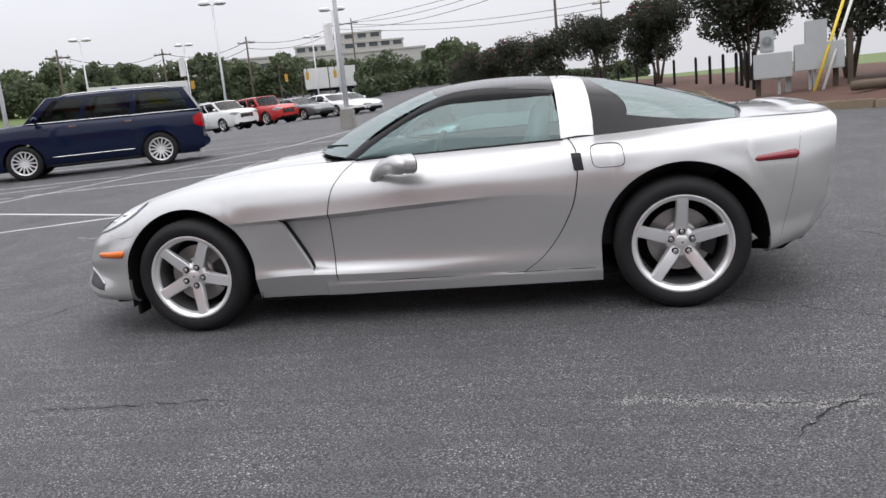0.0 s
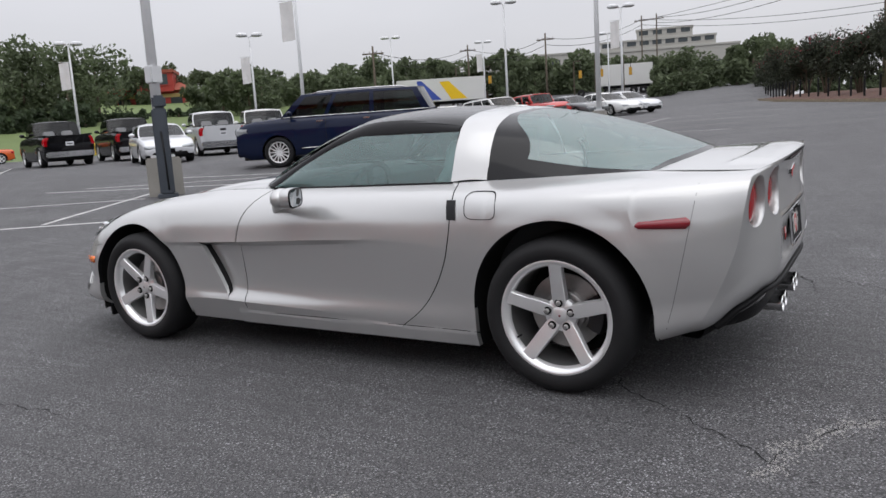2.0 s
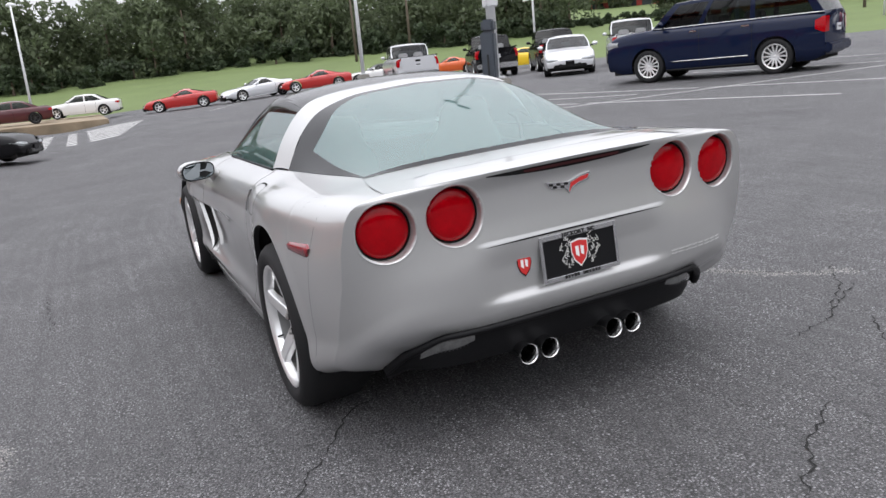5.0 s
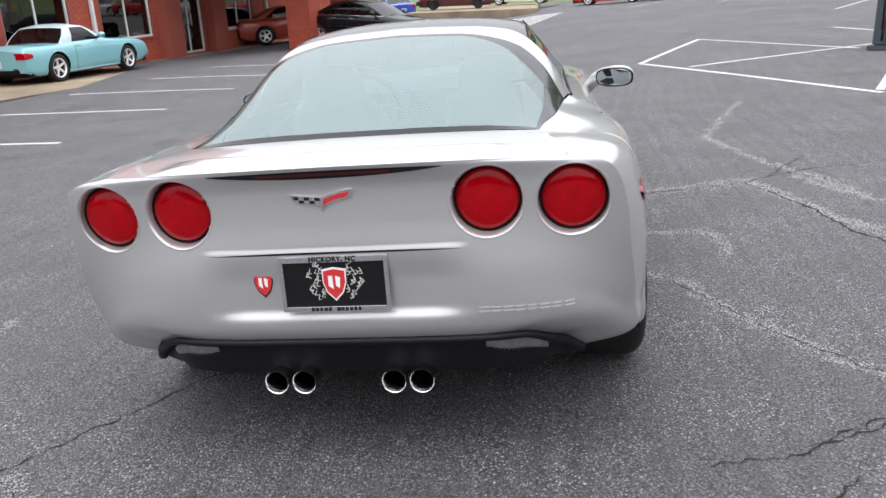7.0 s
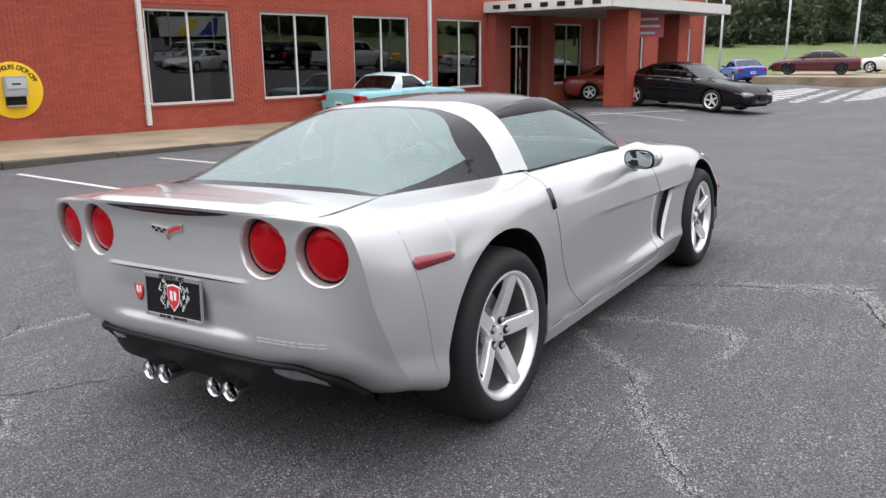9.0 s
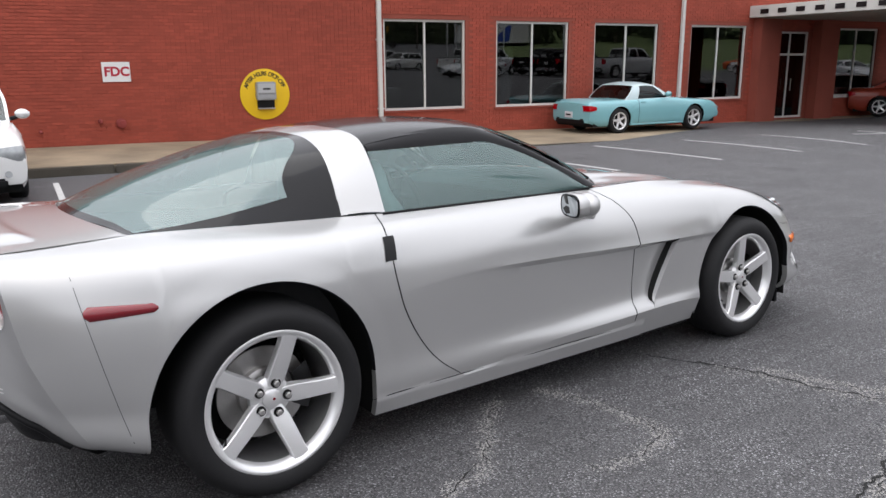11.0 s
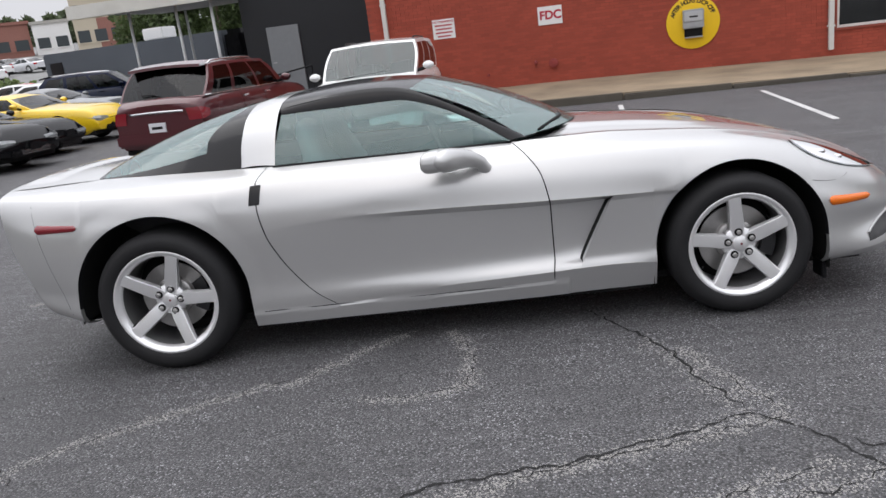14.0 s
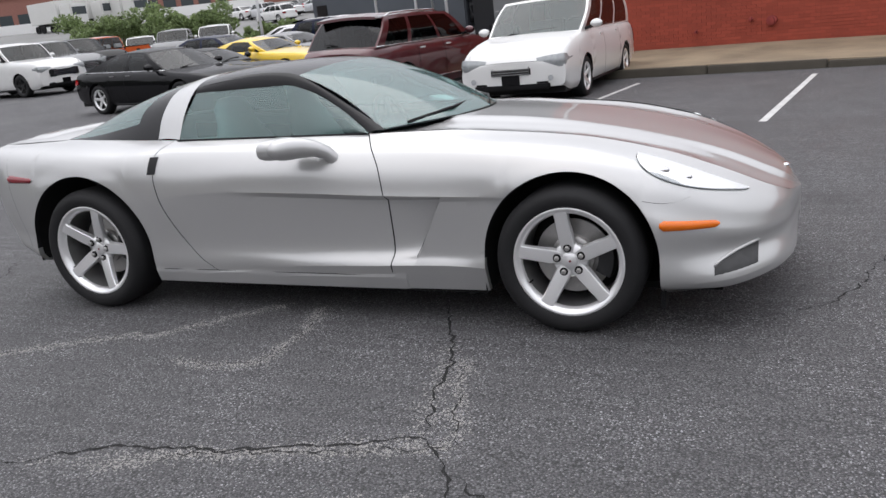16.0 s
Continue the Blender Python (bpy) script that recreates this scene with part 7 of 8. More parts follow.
lettering("heading", "NO TRESPASSING", 0.062, RED_PRINT, t, pose(0, 0.17, 0.0135), depth=0.002, spacing=1.1, bold=0.002)
for k, w in enumerate((0.44, 0.40, 0.42, 0.34)):
    part("text_bar", box(bmesh.new(), -w / 2, w / 2, 0.085 - 0.085 * k - 0.02, 0.085 - 0.085 * k + 0.02, 0.012, 0.0135), shade("red_print_bar", (0.45, 0.12, 0.13), 0.5) if k == 0 else bpy.data.materials["red_print_bar"], t)
STANDPIPE = shade("painted_standpipe", (0.24, 0.035, 0.03), 0.6, vary=0.3, scale=15)
for lx, z, r in ((-0.72, 0.28, 0.05), (-0.30, 0.22, 0.11), (-1.9, 0.1, 0.04)):
    t = thing("fire_inlet", "red-painted fire inlet on the wall", "pipe fitting", "wall fittings", m=WM_ @ Matrix.Translation((lx, -0.01, z)))
    part("flange", lathe(bmesh.new(), [(r, 0.0), (r, -0.02), (r * 0.6, -0.03), (r * 0.55, -0.10), (r * 0.7, -0.11), (r * 0.7, -0.15), (0.001, -0.155)], 20), STANDPIPE, t, smooth=40)

# walk and kerb, falling with the lot
def walk_z(lx):
    return -0.225 - 0.0145 * min(max(lx, 0.0), 17.0)


def walk_slab(x0, x1, y0, y1):
    rows, n = [], 40
    for i in range(n + 1):
        lx = x0 + (x1 - x0) * i / n
        rows.append([(lx, y0, -0.9), (lx, y0, walk_z(lx)), (lx, y1, walk_z(lx)), (lx, y1, -0.9)])
    return grid(bmesh.new(), rows)


KY = -3.85
tagged(part("walk", walk_slab(W0, W1, KY + 0.15, 0.0), CONCRETE, m=WM_), "stained tan concrete walk along the wall", "pavement", kind="structure")
kerb = thing("kerb", "dirty worn concrete kerb", "kerb", kind="structure", m=WM_)
x = W0
while x < 34:
    part("kerb_stone", box(bmesh.new(), x, x + 1.98, KY, KY + 0.148, -0.9, walk_z(x + 1) - 0.005, 0.02), KERB, kerb)
    x += 1.995
# entrance canopy
CANOPY = shade("canopy_white", (0.60, 0.59, 0.55), 0.5, vary=0.15, scale=2)
can = thing("entrance_canopy", "flat white entrance canopy on two brick pillars", "canopy", m=WM_)
part("slab", box(bmesh.new(), 18.7, 27.6, -5.0, -0.03, 2.86, 3.10, 0.01), CANOPY, can)
part("soffit", boxed(18.9, 27.4, -4.8, -0.05, 2.78, 2.858), shade("soffit_tan", (0.34, 0.30, 0.24), 0.7, vary=0.1), can)
for q in ((18.62, 18.70, -5.06, 0.0), (18.70, 27.6, -5.08, -5.0), (27.6, 27.68, -5.06, 0.0)):
    part("fascia", box(bmesh.new(), *q, 2.80, 3.16, 0.01), CANOPY, can)
for k in range(7):
    part("fascia_light", boxed(18.60, 18.625, -4.7 + 0.66 * k, -4.4 + 0.66 * k, 2.90, 3.04), GRILLE, can)
for lx, ly in ((20.5, -4.45), (25.3, -3.9)):
    verts, faces = [], []
    bm = boxed(lx - 0.40, lx + 0.40, ly - 0.40, ly + 0.40, -0.9, 2.78)
    pil = part("pillar", bm, MORTAR, can, "square red brick pillar")
    zz, rr = -0.33, 0
    while zz < 2.7:
        for fx, fy, dx, dy in ((-1, -1, 1, 0), (1, -1, 0, 1), (1, 1, -1, 0), (-1, 1, 0, -1)):
            off = 0.0 if rr % 2 else -0.1
            for k in range(4):
                a0, a1 = max(0.0, off + 0.213 * k), min(0.82, off + 0.213 * k + 0.203)
                if a1 - a0 < 0.03:
                    continue
                ox, oy = lx + fx * 0.412, ly + fy * 0.412
                nx, ny = (0, -1) if dx == 1 else (1, 0) if dy == 1 else (0, 1) if dx == -1 else (-1, 0)
                b = len(verts)
                for aa, z_ in ((a0, zz), (a1, zz), (a1, zz + BH), (a0, zz + BH)):
                    verts.append((ox + dx * aa, oy + dy * aa, z_))
                faces.append((b, b + 1, b + 2, b + 3))
        zz += BH + JN
        rr += 1
    me = bpy.data.meshes.new("pillar_bricks")
    me.from_pydata(verts, [], faces)
    tagged(part("pillar_bricks", me, BRICKS, pil), "", "", kind="stuff")
for lx0, lx1 in ((18.85, 19.75), (21.65, 22.55)):
    tagged(part("entrance_pier", boxed(lx0, lx1, -0.35, 0.0, -0.5, 2.78), MORTAR, m=WM_), "brick pier beside the entrance", "pier", kind="structure")
t = thing("banner", "pink and white sale banner hung by the pillar", "banner", m=WM_ @ Matrix.Translation((23.4, -3.6, 2.35)) @ Matrix.Rotation(radians(-60), 4, "Z"))
part("cloth", box(bmesh.new(), -0.75, 0.75, -0.01, 0.01, -0.42, 0.42), shade("banner_pink", (0.55, 0.14, 0.18), 0.6, vary=0.1), t)
for k, w in enumerate((1.1, 1.25, 0.9)):
    part("text_bar", boxed(-w / 2, w / 2, -0.014, -0.010, 0.18 - 0.24 * k, 0.27 - 0.24 * k), WHITE_SIGN, t)
t = thing("security_camera", "white dome security camera on the wall corner", "camera", m=WM_ @ Matrix.Translation((35.9, -0.05, 3.3)))
part("arm", tube(bmesh.new(), [(0, 0.05, 0.1), (0, -0.25, 0.1), (0, -0.25, 0.0)], 0.03, 8), WHITE_PAINT, t)
bm = bmesh.new()
bmesh.ops.create_uvsphere(bm, u_segments=16, v_segments=8, radius=0.12, matrix=Matrix.Translation((0, -0.25, -0.05)))
part("dome", bm, WHITE_PAINT, t, smooth="all")

# black rear block with a grey door and rail
tagged(part("wall_black", boxed(-10.5, W0 + 0.28, 5.2, 5.5, -1.2, 6.5), BLACK_WALL, m=WM_), "matt black painted block wall", "wall", kind="structure")
tagged(part("wall_black_side", boxed(-10.5, -10.2, 5.5, 14.0, -1.2, 6.5), BLACK_WALL, m=WM_), "matt black side wall", "wall", kind="structure")
d = thing("door_2", "plain grey metal door in the black wall", "door", kind="structure", m=WM_ @ Matrix.Translation((-9.15, 5.17, -0.12)))
part("leaf", box(bmesh.new(), -0.55, 0.55, -0.03, 0.025, 0.02, 2.12, 0.006), GREY_DOOR, d)
part("door_handle", tube(bmesh.new(), [(-0.45, -0.03, 1.0), (-0.45, -0.09, 1.0), (-0.33, -0.09, 1.0)], 0.013, 8), STEEL, d)
r = thing("hand_rail", "black metal hand rail by the grey door", "rail", m=WM_ @ Matrix.Translation((-8.9, 4.2, -0.4)))
part("post", tube(bmesh.new(), [(0.9, 0, 0), (0.9, 0, 1.1)], 0.025, 8), BLACK_PLASTIC, r)
part("post", tube(bmesh.new(), [(-0.5, 0, 0), (-0.5, 0, 0.9)], 0.025, 8), BLACK_PLASTIC, r)
part("top_bar", tube(bmesh.new(), [(-0.5, 0, 0.9), (0.9, 0, 1.1)], 0.025, 8), BLACK_PLASTIC, r)
bm_me = brick_mesh()
for x, z in SINGLE:
    ob = new("brick", bm_me)
    ob.parent, ob.location = wall_front, (x, 0.003 * math.sin(x * 91.7 + z * 57.3), z)

# ---- lamp posts, trees, verge and the distance ----
POST_WHITE = shade("post_white", (0.62, 0.63, 0.64), 0.45, 0.1, vary=0.08, scale=2)
POLE_WOOD = shade("utility_pole_wood", (0.10, 0.08, 0.06), 0.9, vary=0.3, scale=3)
def at(bearing, d, ox=-2.0, oy=2.5):
    a = radians(bearing)
    return ox + d * math.cos(a), oy + d * math.sin(a)


FOOTING = shade("grey_concrete", (0.27, 0.26, 0.235), 0.9, vary=0.2, scale=3, fine=0.2, fine_scale=60, bump=0.3)


def lamp_post(x, y, h, heads=2, label="white double-headed lot lamp post on a concrete base", flag=0, turn=0.0, base=True):
    t = thing("lamp_post", label, "street lamp", "lot lamp posts", m=Matrix.Translation((x, y, gz(x, y))) @ Matrix.Rotation(turn, 4, "Z"))
    part("pole", tube(bmesh.new(), [(0, 0, 0.0), (0, 0, h * 0.5), (0, 0, h)], 0.105, 14, 0.06), POST_WHITE, t, smooth="all")
    if base:
        part("footing", box(bmesh.new(), -0.24, 0.24, -0.24, 0.24, -0.1, 0.72, 0.03), FOOTING, t)
        part("collar", box(bmesh.new(), -0.16, 0.16, -0.16, 0.16, 0.72, 0.77, 0.01), POST_WHITE, t)
    for k in range(heads):
        s = -1 if k else 1
        hd = part("lamp_head", lathe(bmesh.new(), [(0.02, 0.22), (0.20, 0.20), (0.36, 0.10), (0.38, 0.0), (0.34, -0.05)], 20, axis="z", m=Matrix.Translation((s * 0.55, 0, h + 0.05)) @ Matrix.Diagonal((1.15, 0.85, 1, 1))), POST_WHITE, t, smooth=40)
        part("lens", lathe(bmesh.new(), [(0.34, -0.05), (0.25, -0.10), (0.001, -0.11)], 20, axis="z", m=Matrix.Translation((s * 0.55, 0, h + 0.05)) @ Matrix.Diagonal((1.15, 0.85, 1, 1))), shade("lamp_lens", (0.45, 0.46, 0.46), 0.3) if "lamp_lens" not in bpy.data.materials else bpy.data.materials["lamp_lens"], hd, smooth="all")
        part("arm", tube(bmesh.new(), [(0, 0, h - 0.05), (s * 0.3, 0, h + 0.02)], 0.04, 8), POST_WHITE, t)
    if flag:
        bm = bmesh.new()
        grid(bm, [[(0.12 + 0.65 * i / 8, 0.05 * math.sin(i * 0.9 + j * 0.3), h - flag - 1.9 * j / 8 - 0.10 * i / 8) for i in range(9)] for j in range(9)])
        part("banner", bm, shade("banner_white", (0.66, 0.65, 0.64), 0.7, vary=0.15, scale=2) if "banner_white" not in bpy.data.materials else bpy.data.materials["banner_white"], t, smooth="all")
        part("banner_arm", tube(bmesh.new(), [(0, 0, h - flag), (0.8, 0, h - flag)], 0.02, 6), POST_WHITE, t)
    return t


near_post = lamp_post(9.62, -6.12, 9.2, label="white lamp post with a concrete footing and charging unit")
part("junction_box", box(bmesh.new(), -0.10, 0.10, -0.13, 0.13, 2.1, 2.42, 0.02), POST_WHITE, near_post)
unit = thing("charging_unit", "tall dark grey charging unit beside the lamp post", "charger", m=Matrix.Translation((9.20, -5.80, gz(9.20, -5.80))) @ Matrix.Rotation(radians(140), 4, "Z"))
UNIT_GREY = shade("unit_grey", (0.055, 0.065, 0.08), 0.45, vary=0.1)
part("cabinet", box(bmesh.new(), -0.15, 0.15, -0.13, 0.13, 0.06, 1.62, 0.03), UNIT_GREY, unit, smooth=40)
part("plinth", box(bmesh.new(), -0.20, 0.20, -0.18, 0.18, 0.0, 0.07, 0.01), UNIT_GREY, unit)
part("cowl", box(bmesh.new(), -0.16, 0.16, -0.10, 0.14, 1.62, 1.85, 0.04), UNIT_GREY, unit, smooth=40)
part("cable", tube(bmesh.new(), [(0.16, 0, 1.2), (0.24, 0.02, 0.8), (0.25, 0.03, 0.35), (0.21, 0.03, 0.15), (0.18, 0.02, 0.5)], 0.017, 6), BLACK_PLASTIC, unit, smooth="all")
lamp_post(7.6, -24.5, 9.5)
lamp_post(33.8, -11.8, 9.0, 2, flag=2.2)
for brg, d, h, fl in ((-33.5, 62, 8.0, 1.2), (-45.3, 60, 8.0, 1.5), (-48.5, 39.6, 9.5, 2.3), (-55.4, 78.5, 9.2, 0), (-62.1, 88.4, 9.2, 1.2), (-63.7, 58.4, 9.0, 0), (-71.0, 90, 9.2, 0), (-72.0, 58.3, 7.5, 0.9)):
    x, y = at(brg, d)
    lamp_post(x, y, h, 2, "distant white lot lamp post", fl, radians(brg + 90), base=False)
lamp_post(-28.0, 39.6, 5.4, 2, "white lot lamp post behind the parked cars", 0, radians(40))
for x, y in ((60.0, 9.0), (60.5, 4.5), (61.0, 14.0)):
    lamp_post(x, y, 8.5, 1, "slim white flag pole by the grass", 0, base=False)


# leaves in clumps
def leaf_cloud(centres, radii, count, size, seed, squash=0.85):
    """Small bent leaf sprays filling a set of lobes, denser towards the outside."""
    r = np.random.RandomState(seed)
    k = r.randint(0, len(centres), count)
    c, rad = np.array(centres)[k], np.array(radii)[k][:, None]
    d = r.normal(size=(count, 3))
    d /= np.linalg.norm(d, axis=1)[:, None]
    p = c + d * rad * (0.45 + 0.6 * r.rand(count, 1) ** 0.6) * np.array([1, 1, squash])
    a, b = r.normal(size=(count, 3)), r.normal(size=(count, 3))
    a /= np.linalg.norm(a, axis=1)[:, None]
    b -= a * (a * b).sum(1)[:, None]
    b /= np.linalg.norm(b, axis=1)[:, None]
    s = size * (0.5 + r.rand(count, 1))
    n = np.cross(a, b)
    v = np.concatenate([p - a * s, p + b * s * 0.5 + n * s * 0.15, p + a * s, p - b * s * 0.5 + n * s * 0.15], 1).reshape(-1, 3)
    i = np.arange(count)[:, None] * 4
    f = np.concatenate([np.concatenate([i, i + 1, i + 2], 1), np.concatenate([i, i + 2, i + 3], 1)])
    me = bpy.data.meshes.new("leaves")
    me.from_pydata(v.tolist(), [], f.tolist())
    return me


def leaf_material(name, base, spread=0.4):
    m = shade(name, base, 0.6, vary=0.25, scale=0.6)
    n, l = m.node_tree.nodes, m.node_tree.links
    b = n["Principled BSDF"]
    src = b.inputs["Base Color"].links[0].from_socket
    mr, sc = n.new("ShaderNodeMapRange"), n.new("ShaderNodeVectorMath")
    sc.operation = "SCALE"
    mr.inputs[3].default_value, mr.inputs[4].default_value = 1 - spread, 1 + spread
    l.new(n.new("ShaderNodeNewGeometry").outputs["Random Per Island"], mr.inputs[0])
    l.new(src, sc.inputs[0])
    l.new(mr.outputs[0], sc.inputs["Scale"])
    l.new(sc.outputs["Vector"], b.inputs["Base Color"])
    # leaves let some light through
    thin, mix = n.new("ShaderNodeBsdfTranslucent"), n.new("ShaderNodeMixShader")
    mix.inputs["Fac"].default_value = 0.42
    l.new(sc.outputs["Vector"], thin.inputs["Color"])
    l.new(b.outputs["BSDF"], mix.inputs[1])
    l.new(thin.outputs["BSDF"], mix.inputs[2])
    l.new(mix.outputs["Shader"], n["Material Output"].inputs["Surface"])
    return m
LEAF_DARK = leaf_material("dark_green_leaf", (0.062, 0.086, 0.046))
LEAF_CRAPE = leaf_material("dark_bronze_green_leaf", (0.040, 0.047, 0.029), 0.5)
LEAF_MID = leaf_material("mid_green_leaf", (0.19, 0.25, 0.105))
LEAF_FAR = leaf_material("far_green_leaf", (0.105, 0.132, 0.070), 0.3)
LEAF_LIGHT = leaf_material("light_green_leaf", (0.085, 0.12, 0.045))
FLOWER = leaf_material("pink_red_blossom", (0.24, 0.035, 0.055))
BARK = shade("bark", (0.13, 0.10, 0.075), 0.9, vary=0.3, scale=6, fine=0.3, fine_scale=60, bump=0.5)


def tree(x, y, h, spread, seed, leaf, label, category="tree", stems=1, count=2600, size=0.12, flowers=0, group="trees", z=None, lobes=11):
    r = random.Random(seed)
    t = thing("tree", label, category, group, m=Matrix.Translation((x, y, gz(x, y) - 0.05 if z is None else z)))
    bm = bmesh.new()
    tops = []
    trunk_h = h * 0.32
    for k in range(stems):
        a = 2 * math.pi * k / stems + r.uniform(-0.4, 0.4)
        lean = 0.0 if stems == 1 else spread * 0.35
        p1 = Vector((0.06 * math.cos(a) * (stems > 1), 0.06 * math.sin(a) * (stems > 1), 0))
        p2 = Vector((lean * math.cos(a) * 0.5, lean * math.sin(a) * 0.5, trunk_h))
        p3 = Vector((lean * math.cos(a), lean * math.sin(a), h * 0.62))
        rad = 0.035 * h / stems ** 0.5
        tube(bm, [p1, p2, p3], rad, 7, rad * 0.4)
        for q in range(5 if stems == 1 else 3):
            b = r.uniform(0, 6.28)
            e = p2.lerp(p3, r.uniform(0.1, 0.9))
            f = e + Vector((math.cos(b) * spread * r.uniform(0.4, 0.7), math.sin(b) * spread * r.uniform(0.4, 0.7), h * r.uniform(0.12, 0.28)))
            tube(bm, [e, e.lerp(f, 0.5) + Vector((0, 0, 0.03 * h)), f], rad * 0.4, 5, rad * 0.12)
            tops.append(f)
        tops.append(p3)
    part("trunk", bm, BARK, t, smooth="all")
    cen, rad = [], []
    for p in tops:
        cen.append(tuple(p + Vector((0, 0, h * 0.06))))
        rad.append(spread * r.uniform(0.28, 0.48))
    for _ in range(lobes):
        a, q = r.uniform(0, 6.28), r.uniform(0.1, 0.8)
        cen.append((spread * q * math.cos(a), spread * q * math.sin(a), h * r.uniform(0.30, 0.88)))
        rad.append(spread * r.uniform(0.25, 0.42))
    part("crown", leaf_cloud(cen, rad, count, size, seed), leaf, t)
    if flowers:
        up = [(c[0], c[1], c[2] + 0.35 * q) for c, q in zip(cen, rad) if c[2] > h * 0.55] or cen
        part("blossom", leaf_cloud(up, [q * 0.9 for c, q in zip(cen, rad) if c[2] > h * 0.55] or rad, flowers, size * 0.8, seed + 1), FLOWER, t)
    return t


# the row of multi-stemmed trees along the bed
for i, (x, y, h, s) in enumerate(((-8.25, -17.9, 4.5, 2.0), (-7.0, -24.2, 4.2, 1.9), (-4.9, -32.5, 4.0, 1.8), (-2.6, -41.0, 4.0, 1.9), (0.4, -49.0, 4.0, 1.9), (2.8, -56.0, 4.0, 2.0), (4.8, -63.0, 4.1, 2.0), (6.8, -70.5, 4.2, 2.0), (8.8, -79.0, 4.3, 2.1), (11.0, -89.0, 4.4, 2.1), (13.2, -100.0, 4.6, 2.2))):
    tree(x, y, h, s, 100 + i, LEAF_CRAPE, "multi-stemmed crape tree with dark leaves and pink blossom" if i < 5 else "dark leafy crape tree in a row", stems=4, count=19000 if i < 4 else 8000, size=0.062 if i < 4 else 0.09, flowers=900 if i < 3 else 260, group="row of trees", z=gz(x, y) + (0.33 if i < 4 else 0.2), lobes=22)
for i, (x, y, h, s) in enumerate(((-9.9, -15.2, 4.8, 2.2), (-12.6, -17.5, 5.5, 2.5))):
    tree(x, y, h, s, 130 + i, LEAF_CRAPE, "dark leafy tree behind the utility boxes", stems=3, count=16000, size=0.07, flowers=500, group="row of trees", z=gz(x, y) + 0.33, lobes=22)

# mulch bed, kerb, verge and bollards
MULCH = shade("red_brown_mulch", (0.085, 0.042, 0.030), 0.95, vary=0.4, scale=3, fine=0.5, fine_scale=40, bump=0.9)
GRASS = shade("mown_grass", (0.11, 0.15, 0.050), 0.9, vary=0.22, scale=0.3, fine=0.35, fine_scale=25, bump=0.5)
EDGE = ((-10.5, -9.6), (-7.4, -10.2), (-5.4, -11.6), (-4.4, -14.2), (-4.6, -18.0), (-5.3, -24.0), (-4.9, -29.0), (-2.7, -35.0), (1.5, -44.0), (6.0, -55.0), (10.5, -72.0), (15.0, -100.0))
def sheet(name, edge, width, material, label, lift, direction=(-1, -0.25), cuts=8, category="ground", rise=0.0):
    rows = []
    for j in range(cuts + 1):
        s = width * j / cuts
        rows.append([(x + direction[0] * s, y + direction[1] * s, gz(x + direction[0] * s, y + direction[1] * s) + lift * (1 if j else 0.8) + rise * smooth01(s / 3.0)) for x, y in edge])
    tagged(part(name, grid(bmesh.new(), rows), material, smooth="all"), label, category, kind="structure")
fine_edge = []
for (x0, y0), (x1, y1) in zip(EDGE, EDGE[1:]):
    n_ = max(1, int(math.hypot(x1 - x0, y1 - y0) / 1.0))
    fine_edge += [(x0 + (x1 - x0) * i / n_, y0 + (y1 - y0) * i / n_) for i in range(n_)]
fine_edge.append(EDGE[-1])
sheet("mulch_bed", fine_edge, 9.0, MULCH, "red-brown mulch bed under the row of trees", 0.16, rise=0.17)
sheet("verge", [(x - 8.9, y - 2.2) for x, y in fine_edge], 60.0, GRASS, "mown green grass behind the mulch bed", 0.34, cuts=20)
kb = thing("bed_kerb", "pale concrete kerb round the mulch bed", "kerb", kind="structure")
for (x0, y0), (x1, y1) in zip(fine_edge, fine_edge[1:]):
    a = math.atan2(y1 - y0, x1 - x0)
    ln = math.hypot(x1 - x0, y1 - y0)
    part("kerb_stone", box(bmesh.new(), 0.005, ln - 0.005, -0.15, 0.02, -0.1, 0.165, 0.02), CONCRETE, kb, m=Matrix.Translation((x0, y0, gz(x0, y0))) @ Matrix.Rotation(a, 4, "Z"))
fence_line, run = [], 0.0
for (x0, y0), (x1, y1) in zip(EDGE[4:], EDGE[5:]):
    ln = math.hypot(x1 - x0, y1 - y0)
    while run < ln and len(fence_line) < 34:
        fence_line.append((x0 + (x1 - x0) * run / ln - 1.3, y0 + (y1 - y0) * run / ln - 0.3))
        run += 1.9
    run -= ln
for x, y in fence_line:
    b = thing("fence_post", "short black fence post in the mulch bed", "post", "fence posts", m=Matrix.Translation((x, y, gz(x, y) + 0.10)))
    part("shaft", tube(bmesh.new(), [(0, 0, 0), (0, 0, 1.15)], 0.055, 8), BLACK_PLASTIC, b, smooth=40)
    part("tip", tube(bmesh.new(), [(0, 0, 1.15), (0, 0, 1.22)], 0.06, 8, 0.02), BLACK_PLASTIC, b, smooth=40)
log = thing("edging_log", "weathered timber edging log in the bed", "log", m=Matrix.Translation((-9.4, -12.6, gz(-9.4, -12.6) + 0.36)) @ Matrix.Rotation(radians(8), 4, "Z"))
part("trunk", tube(bmesh.new(), [(-4.5, 0, 0), (0, 0.05, 0.03), (3.0, 0, 0)], 0.12, 10, 0.10), BARK, log, smooth="all")
BOX_GREY = shade("utility_grey", (0.42, 0.44, 0.44), 0.5, 0.1, vary=0.08, scale=3)
ux, uy = -5.95, -14.6
util = thing("utility_boxes", "pale grey electrical cabinets on wooden posts", "utility box", m=Matrix.Translation((ux, uy, gz(ux, uy) + 0.15)) @ Matrix.Rotation(radians(-12), 4, "Z"))
